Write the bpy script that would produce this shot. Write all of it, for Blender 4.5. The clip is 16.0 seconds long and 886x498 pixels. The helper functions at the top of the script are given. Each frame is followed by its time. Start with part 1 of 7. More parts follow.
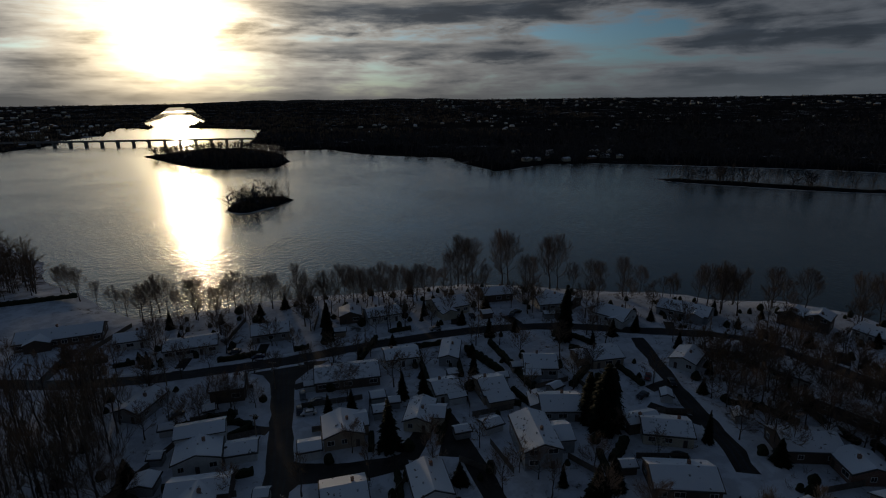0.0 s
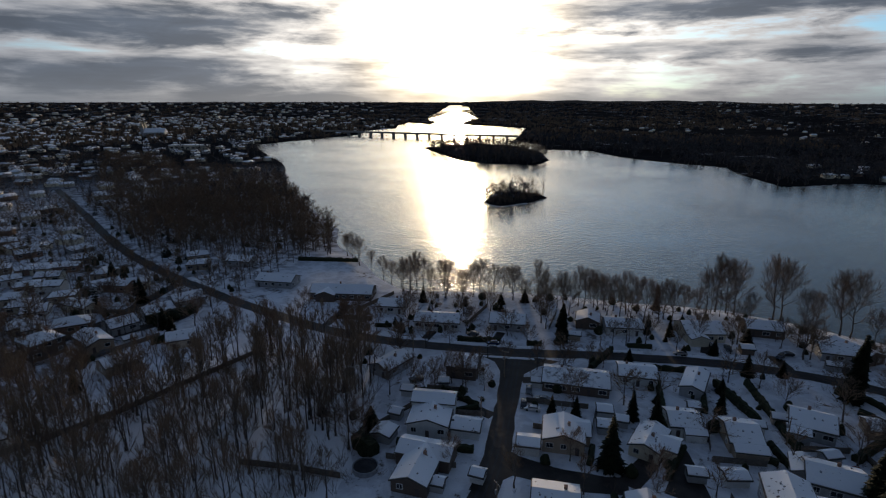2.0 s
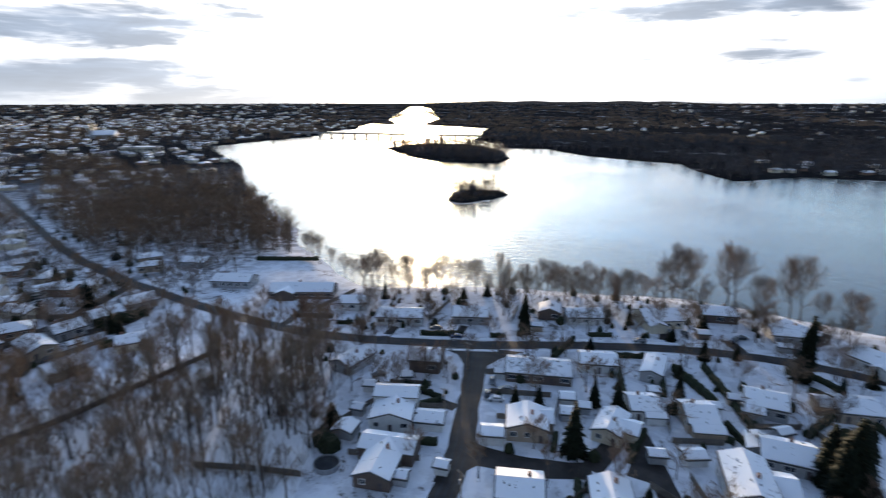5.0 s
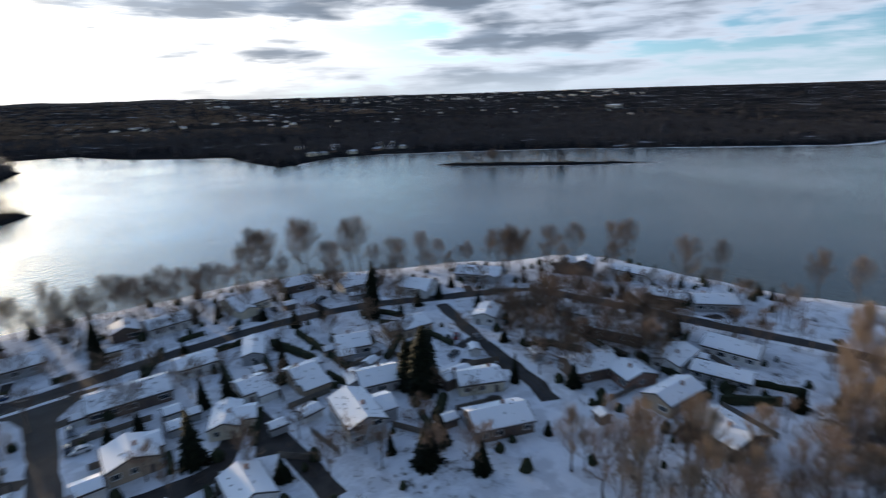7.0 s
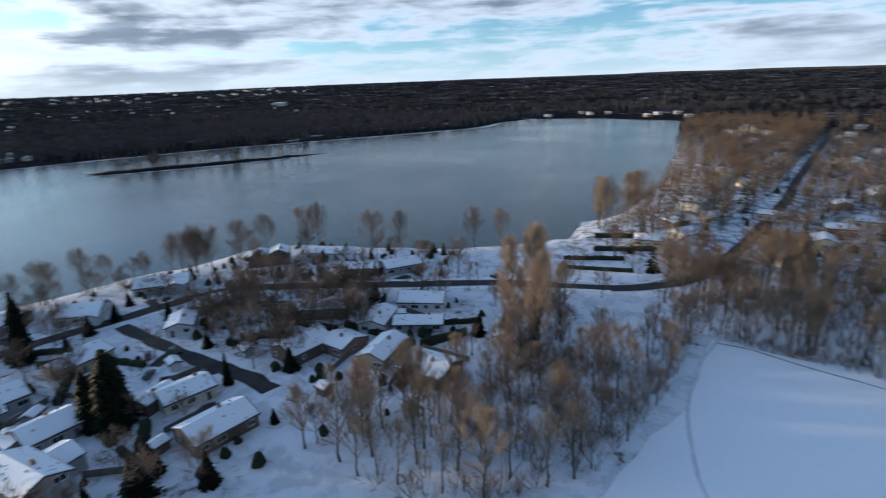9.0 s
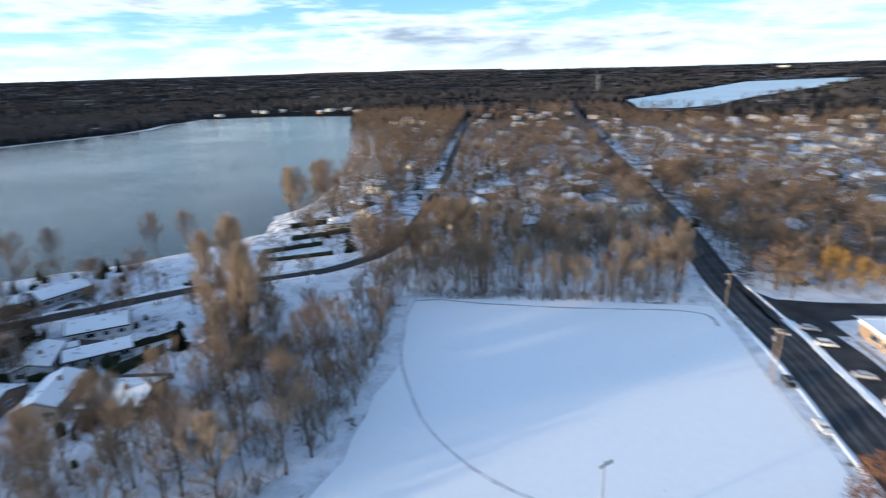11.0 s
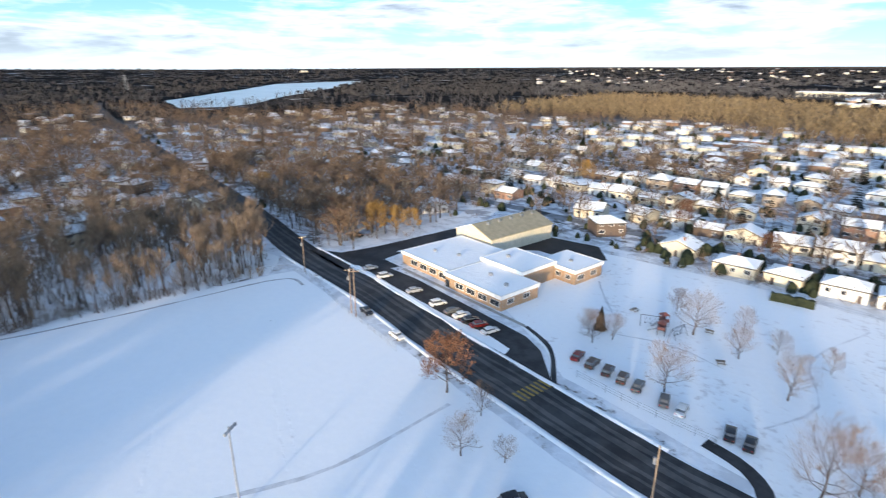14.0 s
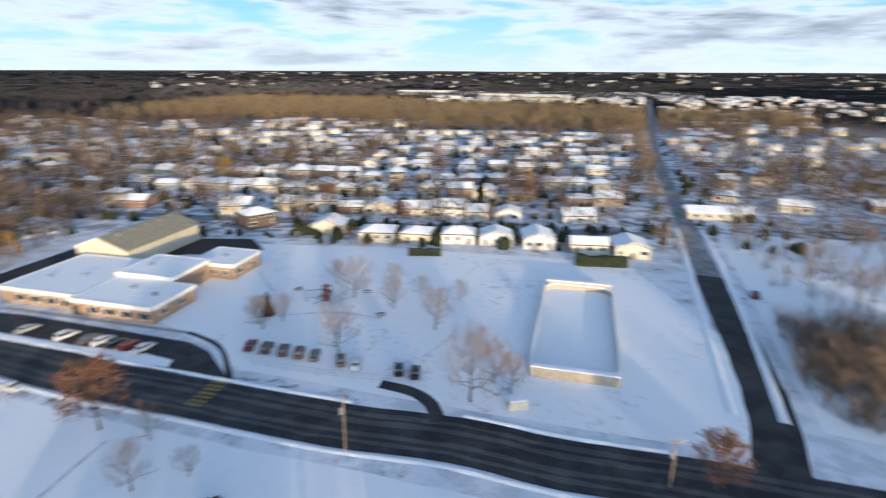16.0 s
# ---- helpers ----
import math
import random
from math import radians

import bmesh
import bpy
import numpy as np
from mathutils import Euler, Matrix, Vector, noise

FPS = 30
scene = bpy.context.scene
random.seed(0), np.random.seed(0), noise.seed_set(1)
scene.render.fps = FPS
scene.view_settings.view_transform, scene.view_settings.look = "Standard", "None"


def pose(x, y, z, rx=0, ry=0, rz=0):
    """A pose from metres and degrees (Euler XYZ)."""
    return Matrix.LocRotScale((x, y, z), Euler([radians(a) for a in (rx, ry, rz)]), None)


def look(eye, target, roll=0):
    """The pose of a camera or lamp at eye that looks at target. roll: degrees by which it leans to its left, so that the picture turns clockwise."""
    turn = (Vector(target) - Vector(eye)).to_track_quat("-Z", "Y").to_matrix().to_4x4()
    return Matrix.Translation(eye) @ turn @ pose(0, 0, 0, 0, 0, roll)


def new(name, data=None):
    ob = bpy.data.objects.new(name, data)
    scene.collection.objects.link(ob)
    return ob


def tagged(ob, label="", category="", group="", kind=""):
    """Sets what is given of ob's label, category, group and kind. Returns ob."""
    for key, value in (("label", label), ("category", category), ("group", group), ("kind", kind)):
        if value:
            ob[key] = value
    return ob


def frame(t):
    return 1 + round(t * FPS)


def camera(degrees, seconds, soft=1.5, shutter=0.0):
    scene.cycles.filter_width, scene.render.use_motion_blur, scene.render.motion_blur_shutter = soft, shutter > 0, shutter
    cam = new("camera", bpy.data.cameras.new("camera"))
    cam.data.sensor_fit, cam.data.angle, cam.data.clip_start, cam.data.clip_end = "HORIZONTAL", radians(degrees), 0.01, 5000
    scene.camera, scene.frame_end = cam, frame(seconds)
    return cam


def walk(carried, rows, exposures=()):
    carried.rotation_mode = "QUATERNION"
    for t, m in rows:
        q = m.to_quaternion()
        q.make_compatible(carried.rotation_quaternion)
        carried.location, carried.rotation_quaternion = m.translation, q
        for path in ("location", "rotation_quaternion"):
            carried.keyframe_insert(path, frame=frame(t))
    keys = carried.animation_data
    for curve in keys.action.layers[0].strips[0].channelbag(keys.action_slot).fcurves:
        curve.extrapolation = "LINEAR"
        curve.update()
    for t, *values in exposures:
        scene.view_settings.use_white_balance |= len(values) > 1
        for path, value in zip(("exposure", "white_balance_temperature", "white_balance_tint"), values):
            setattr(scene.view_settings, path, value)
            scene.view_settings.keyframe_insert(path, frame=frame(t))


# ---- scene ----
# ---- camera and walk ----
cam = camera(78.53, 16.0, soft=1.1, shutter=0.7)
PATH = [
    (0.0, 0.00, 0.00, 84.01, 74.26, 0.74, -5.83),
    (0.5, -0.18, 0.47, 83.84, 74.24, 0.75, -5.69),
    (1.0, -0.34, 0.93, 83.67, 74.31, 0.79, 3.25),
    (1.5, -0.38, 1.35, 83.45, 74.47, 0.17, 16.56),
    (2.0, -0.33, 1.73, 83.18, 74.49, -0.11, 20.92),
    (2.5, -0.22, 2.06, 82.86, 74.55, -0.23, 22.32),
    (3.0, -0.09, 2.35, 82.48, 74.59, -0.22, 23.39),
    (3.2, -0.04, 2.45, 82.31, 74.55, -0.35, 23.72),
    (4.0, 0.22, 2.68, 81.31, 74.59, -0.18, 24.15),
    (4.5, 0.38, 2.83, 80.69, 74.61, -0.07, 22.20),
    (5.0, 0.54, 2.98, 80.07, 74.64, 0.04, 17.00),
    (5.3, 0.64, 3.06, 79.69, 74.65, 0.10, 11.79),
    (5.5, 0.62, 3.08, 79.31, 74.58, 0.29, 8.03),
    (6.0, 0.51, 3.10, 78.25, 74.35, 0.88, -4.43),
    (6.5, 0.28, 3.13, 77.11, 74.07, 1.21, -16.82),
    (7.0, -0.07, 3.17, 75.89, 73.77, 1.56, -28.11),
    (7.5, -0.49, 3.18, 74.65, 73.42, 1.90, -38.88),
    (8.0, -0.91, 3.17, 73.41, 73.14, 2.01, -47.26),
    (8.5, -1.28, 3.17, 72.16, 72.92, 1.95, -54.38),
    (8.7, -1.41, 3.18, 71.66, 72.81, 2.00, -57.18),
    (10.8, -1.97, 3.66, 66.83, 71.81, 1.71, -90.22),
    (11.0, -2.04, 3.71, 66.36, 71.67, 1.64, -93.98),
    (11.5, -2.20, 3.83, 65.15, 71.42, 1.45, -103.72),
    (12.0, -2.31, 3.99, 63.94, 71.28, 1.05, -114.11),
    (12.5, -2.39, 4.18, 62.71, 71.23, 0.75, -121.75),
    (13.0, -2.48, 4.37, 61.45, 71.24, 0.51, -127.94),
    (13.5, -2.59, 4.54, 60.23, 71.31, 0.21, -133.50),
    (14.0, -2.70, 4.67, 59.04, 71.35, 0.16, -138.50),
    (14.5, -2.90, 4.75, 57.90, 71.41, 0.02, -142.87),
    (15.0, -3.24, 4.77, 56.70, 71.50, -0.14, -148.95),
    (15.5, -3.65, 4.76, 55.43, 71.63, -0.34, -161.80),
    (16.0, -4.07, 4.78, 54.13, 71.76, -0.24, -175.02),
]
STOPS = [(0.0, -2.93, 6530, 10), (1.0, -3.13, 6530, 10), (1.5, -3.15, 6450, 11), (2.0, -1.45, 6500, 13), (2.5, -0.90, 6500, 13), (3.2, -0.24, 6500, 13),
         (5.3, 0.46, 6600, 12), (6.0, 0.24, 6600, 11), (7.0, 0.04, 6480, 11), (8.0, 0.06, 6300, 9), (8.7, 0.13, 6220, 8), (10.8, 0.70, 6300, 7), (12.3, 0.95, 6460, 7),
         (13.3, 0.93, 6520, 7), (14.5, 0.69, 6540, 8), (15.5, 0.54, 6570, 9), (16.0, 0.42, 6570, 9)]
walk(cam, [(t, pose(*p)) for t, *p in PATH], exposures=STOPS)

# ---- world and sun ----
SUN_AZ, SUN_EL = radians(-19.4), radians(5.7)
SUN_DIR = Vector((math.sin(SUN_AZ) * math.cos(SUN_EL), math.cos(SUN_AZ) * math.cos(SUN_EL), math.sin(SUN_EL)))


class Nodes:
    """Small wrapper that makes node trees readable."""

    def __init__(self, tree):
        self.tree = tree

    def add(self, kind, operation="", use_clamp=False):
        node = self.tree.nodes.new(kind)
        if operation:
            node.operation = operation
        if use_clamp:
            node.use_clamp = True
        return node

    def put(self, socket, value):
        if isinstance(value, bpy.types.NodeSocket):
            self.tree.links.new(value, socket)
        else:
            socket.default_value = value

    def math(self, op, a, b=0.0, clamp=False):
        node = self.add("ShaderNodeMath", operation=op, use_clamp=clamp)
        self.put(node.inputs[0], a)
        self.put(node.inputs[1], b)
        return node.outputs[0]

    def vec(self, op, a, b=(0, 0, 0)):
        node = self.add("ShaderNodeVectorMath", operation=op)
        self.put(node.inputs[0], a)
        if op == "SCALE":
            self.put(node.inputs[3], b)
        else:
            self.put(node.inputs[1], b)
        return node.outputs["Value"] if op in ("DOT_PRODUCT", "LENGTH", "DISTANCE") else node.outputs[0]

    def noise(self, vector, scale, detail=4.0, rough=0.55, distortion=0.0):
        node = self.add("ShaderNodeTexNoise")
        self.put(node.inputs["Vector"], vector)
        self.put(node.inputs["Scale"], scale)
        self.put(node.inputs["Detail"], detail)
        self.put(node.inputs["Roughness"], rough)
        self.put(node.inputs["Distortion"], distortion)
        return node.outputs["Fac"]

    def ramp(self, value, low, high, a=0.0, b=1.0):
        node = self.add("ShaderNodeMapRange")
        node.interpolation_type = "SMOOTHSTEP"
        for name, v in (("Value", value), ("From Min", low), ("From Max", high), ("To Min", a), ("To Max", b)):
            self.put(node.inputs[name], v)
        return node.outputs[0]

    def mix(self, fac, a, b, blend="MIX"):
        node = self.add("ShaderNodeMix")
        node.data_type, node.blend_type = "RGBA", blend
        self.put(node.inputs[0], fac)
        self.put(node.inputs[6], a if isinstance(a, bpy.types.NodeSocket) else (*a, 1.0))
        self.put(node.inputs[7], b if isinstance(b, bpy.types.NodeSocket) else (*b, 1.0))
        return node.outputs[2]


world = bpy.data.worlds.new("winter_sky")
scene.world = world
world.use_nodes = True
world.node_tree.nodes.clear()
w = Nodes(world.node_tree)
direction = w.vec("NORMALIZE", w.add("ShaderNodeTexCoord").outputs["Generated"])
split = w.add("ShaderNodeSeparateXYZ")
w.put(split.inputs[0], direction)
up = w.math("MAXIMUM", split.outputs[2], 0.0)
sky = w.add("ShaderNodeTexSky")
sky.sky_type, sky.sun_disc, sky.sun_elevation, sky.sun_rotation = "NISHITA", False, SUN_EL, SUN_AZ
sky.altitude, sky.air_density, sky.dust_density, sky.ozone_density = 60.0, 1.0, 0.6, 2.2
clear = w.vec("MULTIPLY", sky.outputs[0], (0.073, 0.118, 0.183))
# the clear gaps stay blue down to the haze
low_blue = w.vec("SCALE", (0.13, 0.27, 0.38), w.math("POWER", w.math("SUBTRACT", 1.0, up), 5.0))
clear = w.vec("ADD", w.vec("SCALE", clear, w.ramp(up, 0.08, 0.4, 0.5, 1.0)), low_blue)
# layered winter clouds, drawn out along the horizon
broad = w.noise(w.vec("MULTIPLY", w.vec("ADD", direction, (1.7, 0.3, 0.2)), (1.0, 1.0, 6.0)), 2.5, 8.0, 0.58, 0.25)
streak = w.noise(w.vec("MULTIPLY", w.vec("ADD", direction, (3.1, 0.7, 0.4)), (1.0, 1.0, 14.0)), 3.4, 8.0, 0.60, 0.2)
lump = w.noise(w.vec("MULTIPLY", w.vec("ADD", direction, (0.4, 1.9, 0.1)), (1.0, 1.0, 4.2)), 9.0, 6.0, 0.56, 0.4)
thick = w.math("ADD", w.math("MULTIPLY", broad, 0.55), w.math("MULTIPLY", streak, 0.20))
thick = w.math("ADD", thick, w.math("MULTIPLY", lump, 0.25))
toward = w.math("MAXIMUM", w.vec("DOT_PRODUCT", direction, tuple(SUN_DIR)), 0.0)
# the deck is denser on the sun's side
thick = w.math("ADD", thick, w.math("MULTIPLY", w.math("POWER", toward, 3.0), 0.03))
side = w.math("MULTIPLY", toward, toward)
# a bank of cloud lies low on the sun's side, with clearer sky above it
bank_low = w.math("MULTIPLY", w.ramp(up, 0.05, 0.21, 0.012, 0.0), side)
bank_high = w.math("MULTIPLY", w.ramp(up, 0.15, 0.30, 0.0, -0.02), side)
thick = w.math("ADD", thick, w.math("ADD", bank_low, bank_high))
# single clouds, banks and gaps: reach across (from the sun's bearing) and height
ahead = Vector((math.sin(SUN_AZ), math.cos(SUN_AZ), 0))
across = w.math("ADD", w.vec("DOT_PRODUCT", direction, (math.cos(SUN_AZ), -math.sin(SUN_AZ), 0)), w.math("MULTIPLY", w.math("SUBTRACT", broad, 0.5), 0.30))
height = w.math("ADD", split.outputs[2], w.math("MULTIPLY", w.math("SUBTRACT", lump, 0.5), 0.055))
front = w.ramp(w.vec("DOT_PRODUCT", direction, tuple(ahead)), 0.0, 0.12)
for u0, u1, h0, h1, edge, amount in ((0.10, 0.62, 0.112, 0.150, 0.014, 0.085), (0.16, 0.80, 0.062, 0.082, 0.010, 0.05), (0.12, 0.95, 0.0, 0.045, 0.014, 0.045),
                                     (-0.95, -0.12, 0.0, 0.062, 0.014, 0.055), (-0.95, -0.20, 0.088, 0.125, 0.018, 0.055), (-0.55, -0.15, 0.135, 0.20, 0.018, 0.045),
                                     (-0.95, -0.48, 0.158, 0.24, 0.014, -0.10), (0.60, 0.74, 0.055, 0.14, 0.018, -0.06), (0.72, 0.93, 0.078, 0.165, 0.018, 0.07), (0.05, 0.60, 0.158, 0.21, 0.014, -0.04)):
    wide = w.math("MULTIPLY", w.ramp(across, u0 - 0.06, u0 + 0.06), w.ramp(across, u1 - 0.06, u1 + 0.06, 1.0, 0.0))
    tall = w.math("MULTIPLY", w.ramp(height, h0 - edge, h0 + edge), w.ramp(height, h1 - edge, h1 + edge, 1.0, 0.0)) if h0 > 0 else w.ramp(height, h1 - edge, h1 + edge, 1.0, 0.0)
    thick = w.math("ADD", thick, w.math("MULTIPLY", w.math("MULTIPLY", w.math("MULTIPLY", wide, tall), front), amount))
cover = w.ramp(w.math("ADD", thick, w.math("MULTIPLY", w.math("SUBTRACT", 1.0, side), 0.010)), 0.45, 0.545)
core = w.ramp(w.math("ADD", thick, w.math("MULTIPLY", w.math("SUBTRACT", 1.0, side), 0.012)), 0.50, 0.645)
disc = w.math("MULTIPLY", w.math("POWER", toward, 1500.0), 140.0)
inner = w.math("MULTIPLY", w.math("POWER", toward, 150.0), 12.0)
middle = w.math("MULTIPLY", w.math("POWER", toward, 14.0), 2.2)
outer = w.math("MULTIPLY", w.math("POWER", toward, 3.0), 0.6)
near_glow = w.math("ADD", disc, inner)
wide_glow = w.math("ADD", middle, outer)
warm = w.vec("ADD", w.vec("SCALE", (1.0, 0.76, 0.42), near_glow), w.vec("SCALE", (1.0, 0.91, 0.74), wide_glow))
# thin cloud lets the sun through, thick cloud is grey-blue
pale = w.vec("ADD", (0.45, 0.515, 0.62), w.vec("SCALE", warm, 1.0))
deep = w.vec("ADD", (0.105, 0.145, 0.205), w.vec("ADD", w.vec("SCALE", (1.0, 0.76, 0.42), w.math("MULTIPLY", near_glow, 0.5)),
                                               w.vec("SCALE", (0.72, 0.88, 1.08), w.math("MULTIPLY", wide_glow, 0.07))))
deep = w.vec("SCALE", deep, w.ramp(w.math("ADD", w.math("MULTIPLY", lump, 0.6), w.math("MULTIPLY", streak, 0.4)), 0.35, 0.65, 1.35, 0.8))
bluer = w.vec("SCALE", clear, w.math("ADD", 1.0, w.math("MULTIPLY", w.math("POWER", toward, 3.0), 3.0)))
gap = w.vec("ADD", w.vec("SCALE", (1.0, 0.76, 0.42), w.math("MULTIPLY", near_glow, 0.8)), w.vec("SCALE", (1.0, 0.91, 0.74), w.math("MULTIPLY", wide_glow, 0.3)))
# the deck breaks up overhead
cover = w.math("MULTIPLY", cover, w.ramp(up, 0.32, 0.7, 1.0, 0.5))
core = w.math("MULTIPLY", core, w.ramp(up, 0.32, 0.7, 1.0, 0.4))
sky_all = w.mix(cover, w.vec("ADD", bluer, gap), pale)
sky_all = w.mix(w.math("MULTIPLY", core, 0.92), sky_all, deep)
# pale haze at the foot of the sky, a grey bank below the sun
haze = w.math("MULTIPLY", w.math("POWER", w.math("SUBTRACT", 1.0, up), 26.0), 0.8)
foot = w.mix(w.ramp(toward, 0.55, 0.95), (0.43, 0.50, 0.575), (0.25, 0.275, 0.31))
foot = w.vec("ADD", foot, w.vec("SCALE", warm, 0.14))
sky_all = w.mix(haze, sky_all, foot)
# brighter low down than overhead, as on any clear evening
sky_all = w.vec("SCALE", sky_all, w.ramp(up, 0.05, 0.44, 1.5, 0.96))
# clear deep blue overhead
sky_all = w.mix(1.0, sky_all, w.mix(w.ramp(up, 0.15, 0.38), (1.0, 1.0, 1.0), (0.85, 0.97, 1.04)), "MULTIPLY")
back = w.add("ShaderNodeBackground")
w.put(back.inputs[0], sky_all)
back.inputs[1].default_value = 1.0
w.put(w.add("ShaderNodeOutputWorld").inputs[0], back.outputs[0])

sun = new("sun", bpy.data.lights.new("sun", "SUN"))
sun.data.energy, sun.data.angle, sun.data.color = 3.6, radians(0.6), (1.0, 0.76, 0.50)
sun.matrix_world = look(SUN_DIR * 100, (0, 0, 0))

# ---- materials ----
def material(name, rough=0.8, metal=0.0):
    mat = bpy.data.materials.new(name)
    mat.use_nodes = True
    n = Nodes(mat.node_tree)
    shader = mat.node_tree.nodes["Principled BSDF"]
    shader.inputs["Roughness"].default_value = rough
    shader.inputs["Metallic"].default_value = metal
    return mat, n, shader


def where(n):
    return n.add("ShaderNodeNewGeometry").outputs["Position"]


def bump(n, shader, height, strength=0.4, distance=0.1):
    node = n.add("ShaderNodeBump")
    node.inputs["Strength"].default_value = strength
    node.inputs["Distance"].default_value = distance
    n.put(node.inputs["Height"], height)
    n.put(shader.inputs["Normal"], node.outputs[0])


def mottled(name, dark, light, scale=2.0, rough=0.8, metal=0.0, relief=0.0, spread=0.12, shine=0.5):
    """A plain surface with variation at two scales and from piece to piece."""
    mat, n, shader = material(name, rough, metal)
    at = where(n)
    a = n.noise(at, scale, 5.0)
    b = n.noise(at, scale * 9.0, 3.0)
    fac = n.math("ADD", n.math("MULTIPLY", a, 0.65), n.math("MULTIPLY", b, 0.35))
    colour = n.mix(n.ramp(fac, 0.3, 0.7), dark, light)
    own = n.add("ShaderNodeObjectInfo").outputs["Random"]
    colour = n.mix(1.0, colour, n.mix(own, (1 - spread,) * 3, (1 + spread,) * 3), "MULTIPLY")
    n.put(shader.inputs["Base Color"], colour)
    shader.inputs["Specular IOR Level"].default_value = shine
    if relief:
        bump(n, shader, fac, 0.5, relief)
    return mat


def snow_material(name, bare, bare_colour=(0.10, 0.08, 0.055), relief=0.5, spots=1.0):
    """Trodden snow with grass and soil showing through where it is thin."""
    mat, n, shader = material(name, 0.75)
    at = where(n)
    broad = n.noise(at, 0.045, 5.0, 0.6)
    small = n.noise(at, 0.55, 5.0, 0.62)
    grain = n.noise(at, 4.0, 3.0, 0.6)
    snow = n.mix(small, (0.82, 0.845, 0.88), (0.90, 0.91, 0.925))
    thin = n.math("ADD", n.math("MULTIPLY", broad, 0.45), n.math("MULTIPLY", small, 0.55))
    mask = n.ramp(thin, 0.62 - bare, 0.74 - bare)
    mask = n.math("MULTIPLY", mask, n.ramp(grain, 0.3, 0.6, 0.25, 1.0))
    holes = n.noise(at, 0.9, 2.0, 0.5)
    mask = n.math("MAXIMUM", mask, n.ramp(holes, spots, spots + 0.03))
    n.put(shader.inputs["Base Color"], n.mix(mask, snow, bare_colour))
    bump(n, shader, n.math("ADD", small, n.math("MULTIPLY", grain, 0.25)), relief, 0.35)
    return mat


def ground_material():
    """Snow close by; further out fields, scrub and built-up land, hazed and shaded in colour, under patchy snow."""
    mat, n, shader = material("ground", 0.9)
    shader.inputs["Specular IOR Level"].default_value = 0.0
    at = where(n)
    flat = n.vec("MULTIPLY", at, (1, 1, 0))
    split = n.add("ShaderNodeSeparateXYZ")
    n.put(split.inputs[0], at)
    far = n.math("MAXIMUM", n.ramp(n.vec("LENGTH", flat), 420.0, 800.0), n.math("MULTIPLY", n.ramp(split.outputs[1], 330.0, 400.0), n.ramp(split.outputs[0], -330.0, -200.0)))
    broad = n.noise(flat, 0.035, 5.0, 0.6)
    small = n.noise(flat, 0.55, 5.0, 0.62)
    grain = n.noise(flat, 4.0, 3.0, 0.6)
    trodden = n.noise(flat, 0.16, 5.0, 0.65, 0.3)
    snow = n.mix(small, (0.66, 0.69, 0.75), (0.84, 0.855, 0.88))
    homes = n.math("MAXIMUM", n.ramp(split.outputs[1], -172.0, -158.0, 1.0, 0.0), n.math("MAXIMUM", n.ramp(split.outputs[0], -175.0, -160.0, 1.0, 0.0), n.ramp(split.outputs[0], 200.0, 225.0)))
    worn = n.math("MULTIPLY", n.ramp(trodden, 0.44, 0.58), n.math("ADD", 0.38, n.math("MULTIPLY", homes, 0.62)))
    snow = n.mix(worn, snow, (0.36, 0.365, 0.39))
    thin = n.math("ADD", n.math("MULTIPLY", broad, 0.35), n.math("ADD", n.math("MULTIPLY", small, 0.35), n.math("MULTIPLY", trodden, 0.30)))
    near_mask = n.math("MULTIPLY", n.ramp(n.math("ADD", thin, n.math("MULTIPLY", homes, 0.02)), 0.55, 0.61), n.ramp(grain, 0.3, 0.6, 0.5, 1.0))
    near_col = n.mix(near_mask, snow, (0.085, 0.068, 0.05))
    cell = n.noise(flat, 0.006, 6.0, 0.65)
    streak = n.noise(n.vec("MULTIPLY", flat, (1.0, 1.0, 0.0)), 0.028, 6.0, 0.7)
    # Far land: shade of unmodelled twigs and bluish haze are put into these tones.
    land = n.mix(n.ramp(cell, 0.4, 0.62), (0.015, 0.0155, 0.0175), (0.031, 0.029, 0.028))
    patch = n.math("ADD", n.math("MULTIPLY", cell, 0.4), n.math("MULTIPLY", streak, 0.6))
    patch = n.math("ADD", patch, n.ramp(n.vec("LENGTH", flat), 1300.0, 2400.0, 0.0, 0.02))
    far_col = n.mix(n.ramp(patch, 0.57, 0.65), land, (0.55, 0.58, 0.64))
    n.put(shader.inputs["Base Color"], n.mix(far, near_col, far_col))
    bump(n, shader, n.math("ADD", small, n.math("MULTIPLY", grain, 0.25)), 0.5, 0.35)
    return mat


def water_material():
    mat, n, shader = material("river_water", 0.12)
    at = where(n)
    shader.inputs["Base Color"].default_value = (0.011, 0.031, 0.040, 1)
    shader.inputs["IOR"].default_value = 1.33
    calm = n.noise(at, 0.006, 4.0, 0.6)
    wave = n.noise(n.vec("MULTIPLY", at, (1.0, 0.7, 1.0)), 0.4, 4.0, 0.62)
    chop = n.noise(n.vec("MULTIPLY", at, (1.0, 0.8, 1.0)), 0.9, 3.0, 0.6)
    height = n.math("ADD", wave, n.math("MULTIPLY", chop, 0.35))
    node = n.add("ShaderNodeBump")
    n.put(node.inputs["Strength"], n.ramp(calm, 0.35, 0.65, 0.30, 0.55))
    node.inputs["Distance"].default_value = 0.6
    n.put(node.inputs["Height"], height)
    n.put(shader.inputs["Normal"], node.outputs[0])
    n.put(shader.inputs["Roughness"], n.ramp(calm, 0.35, 0.65, 0.11, 0.17))
    return mat


def asphalt_material(name, dark, light, slush):
    """Wet winter asphalt with worn wheel tracks and slush left in patches."""
    mat, n, shader = material(name, 0.6)
    at = where(n)
    broad = n.noise(at, 0.18, 5.0, 0.65)
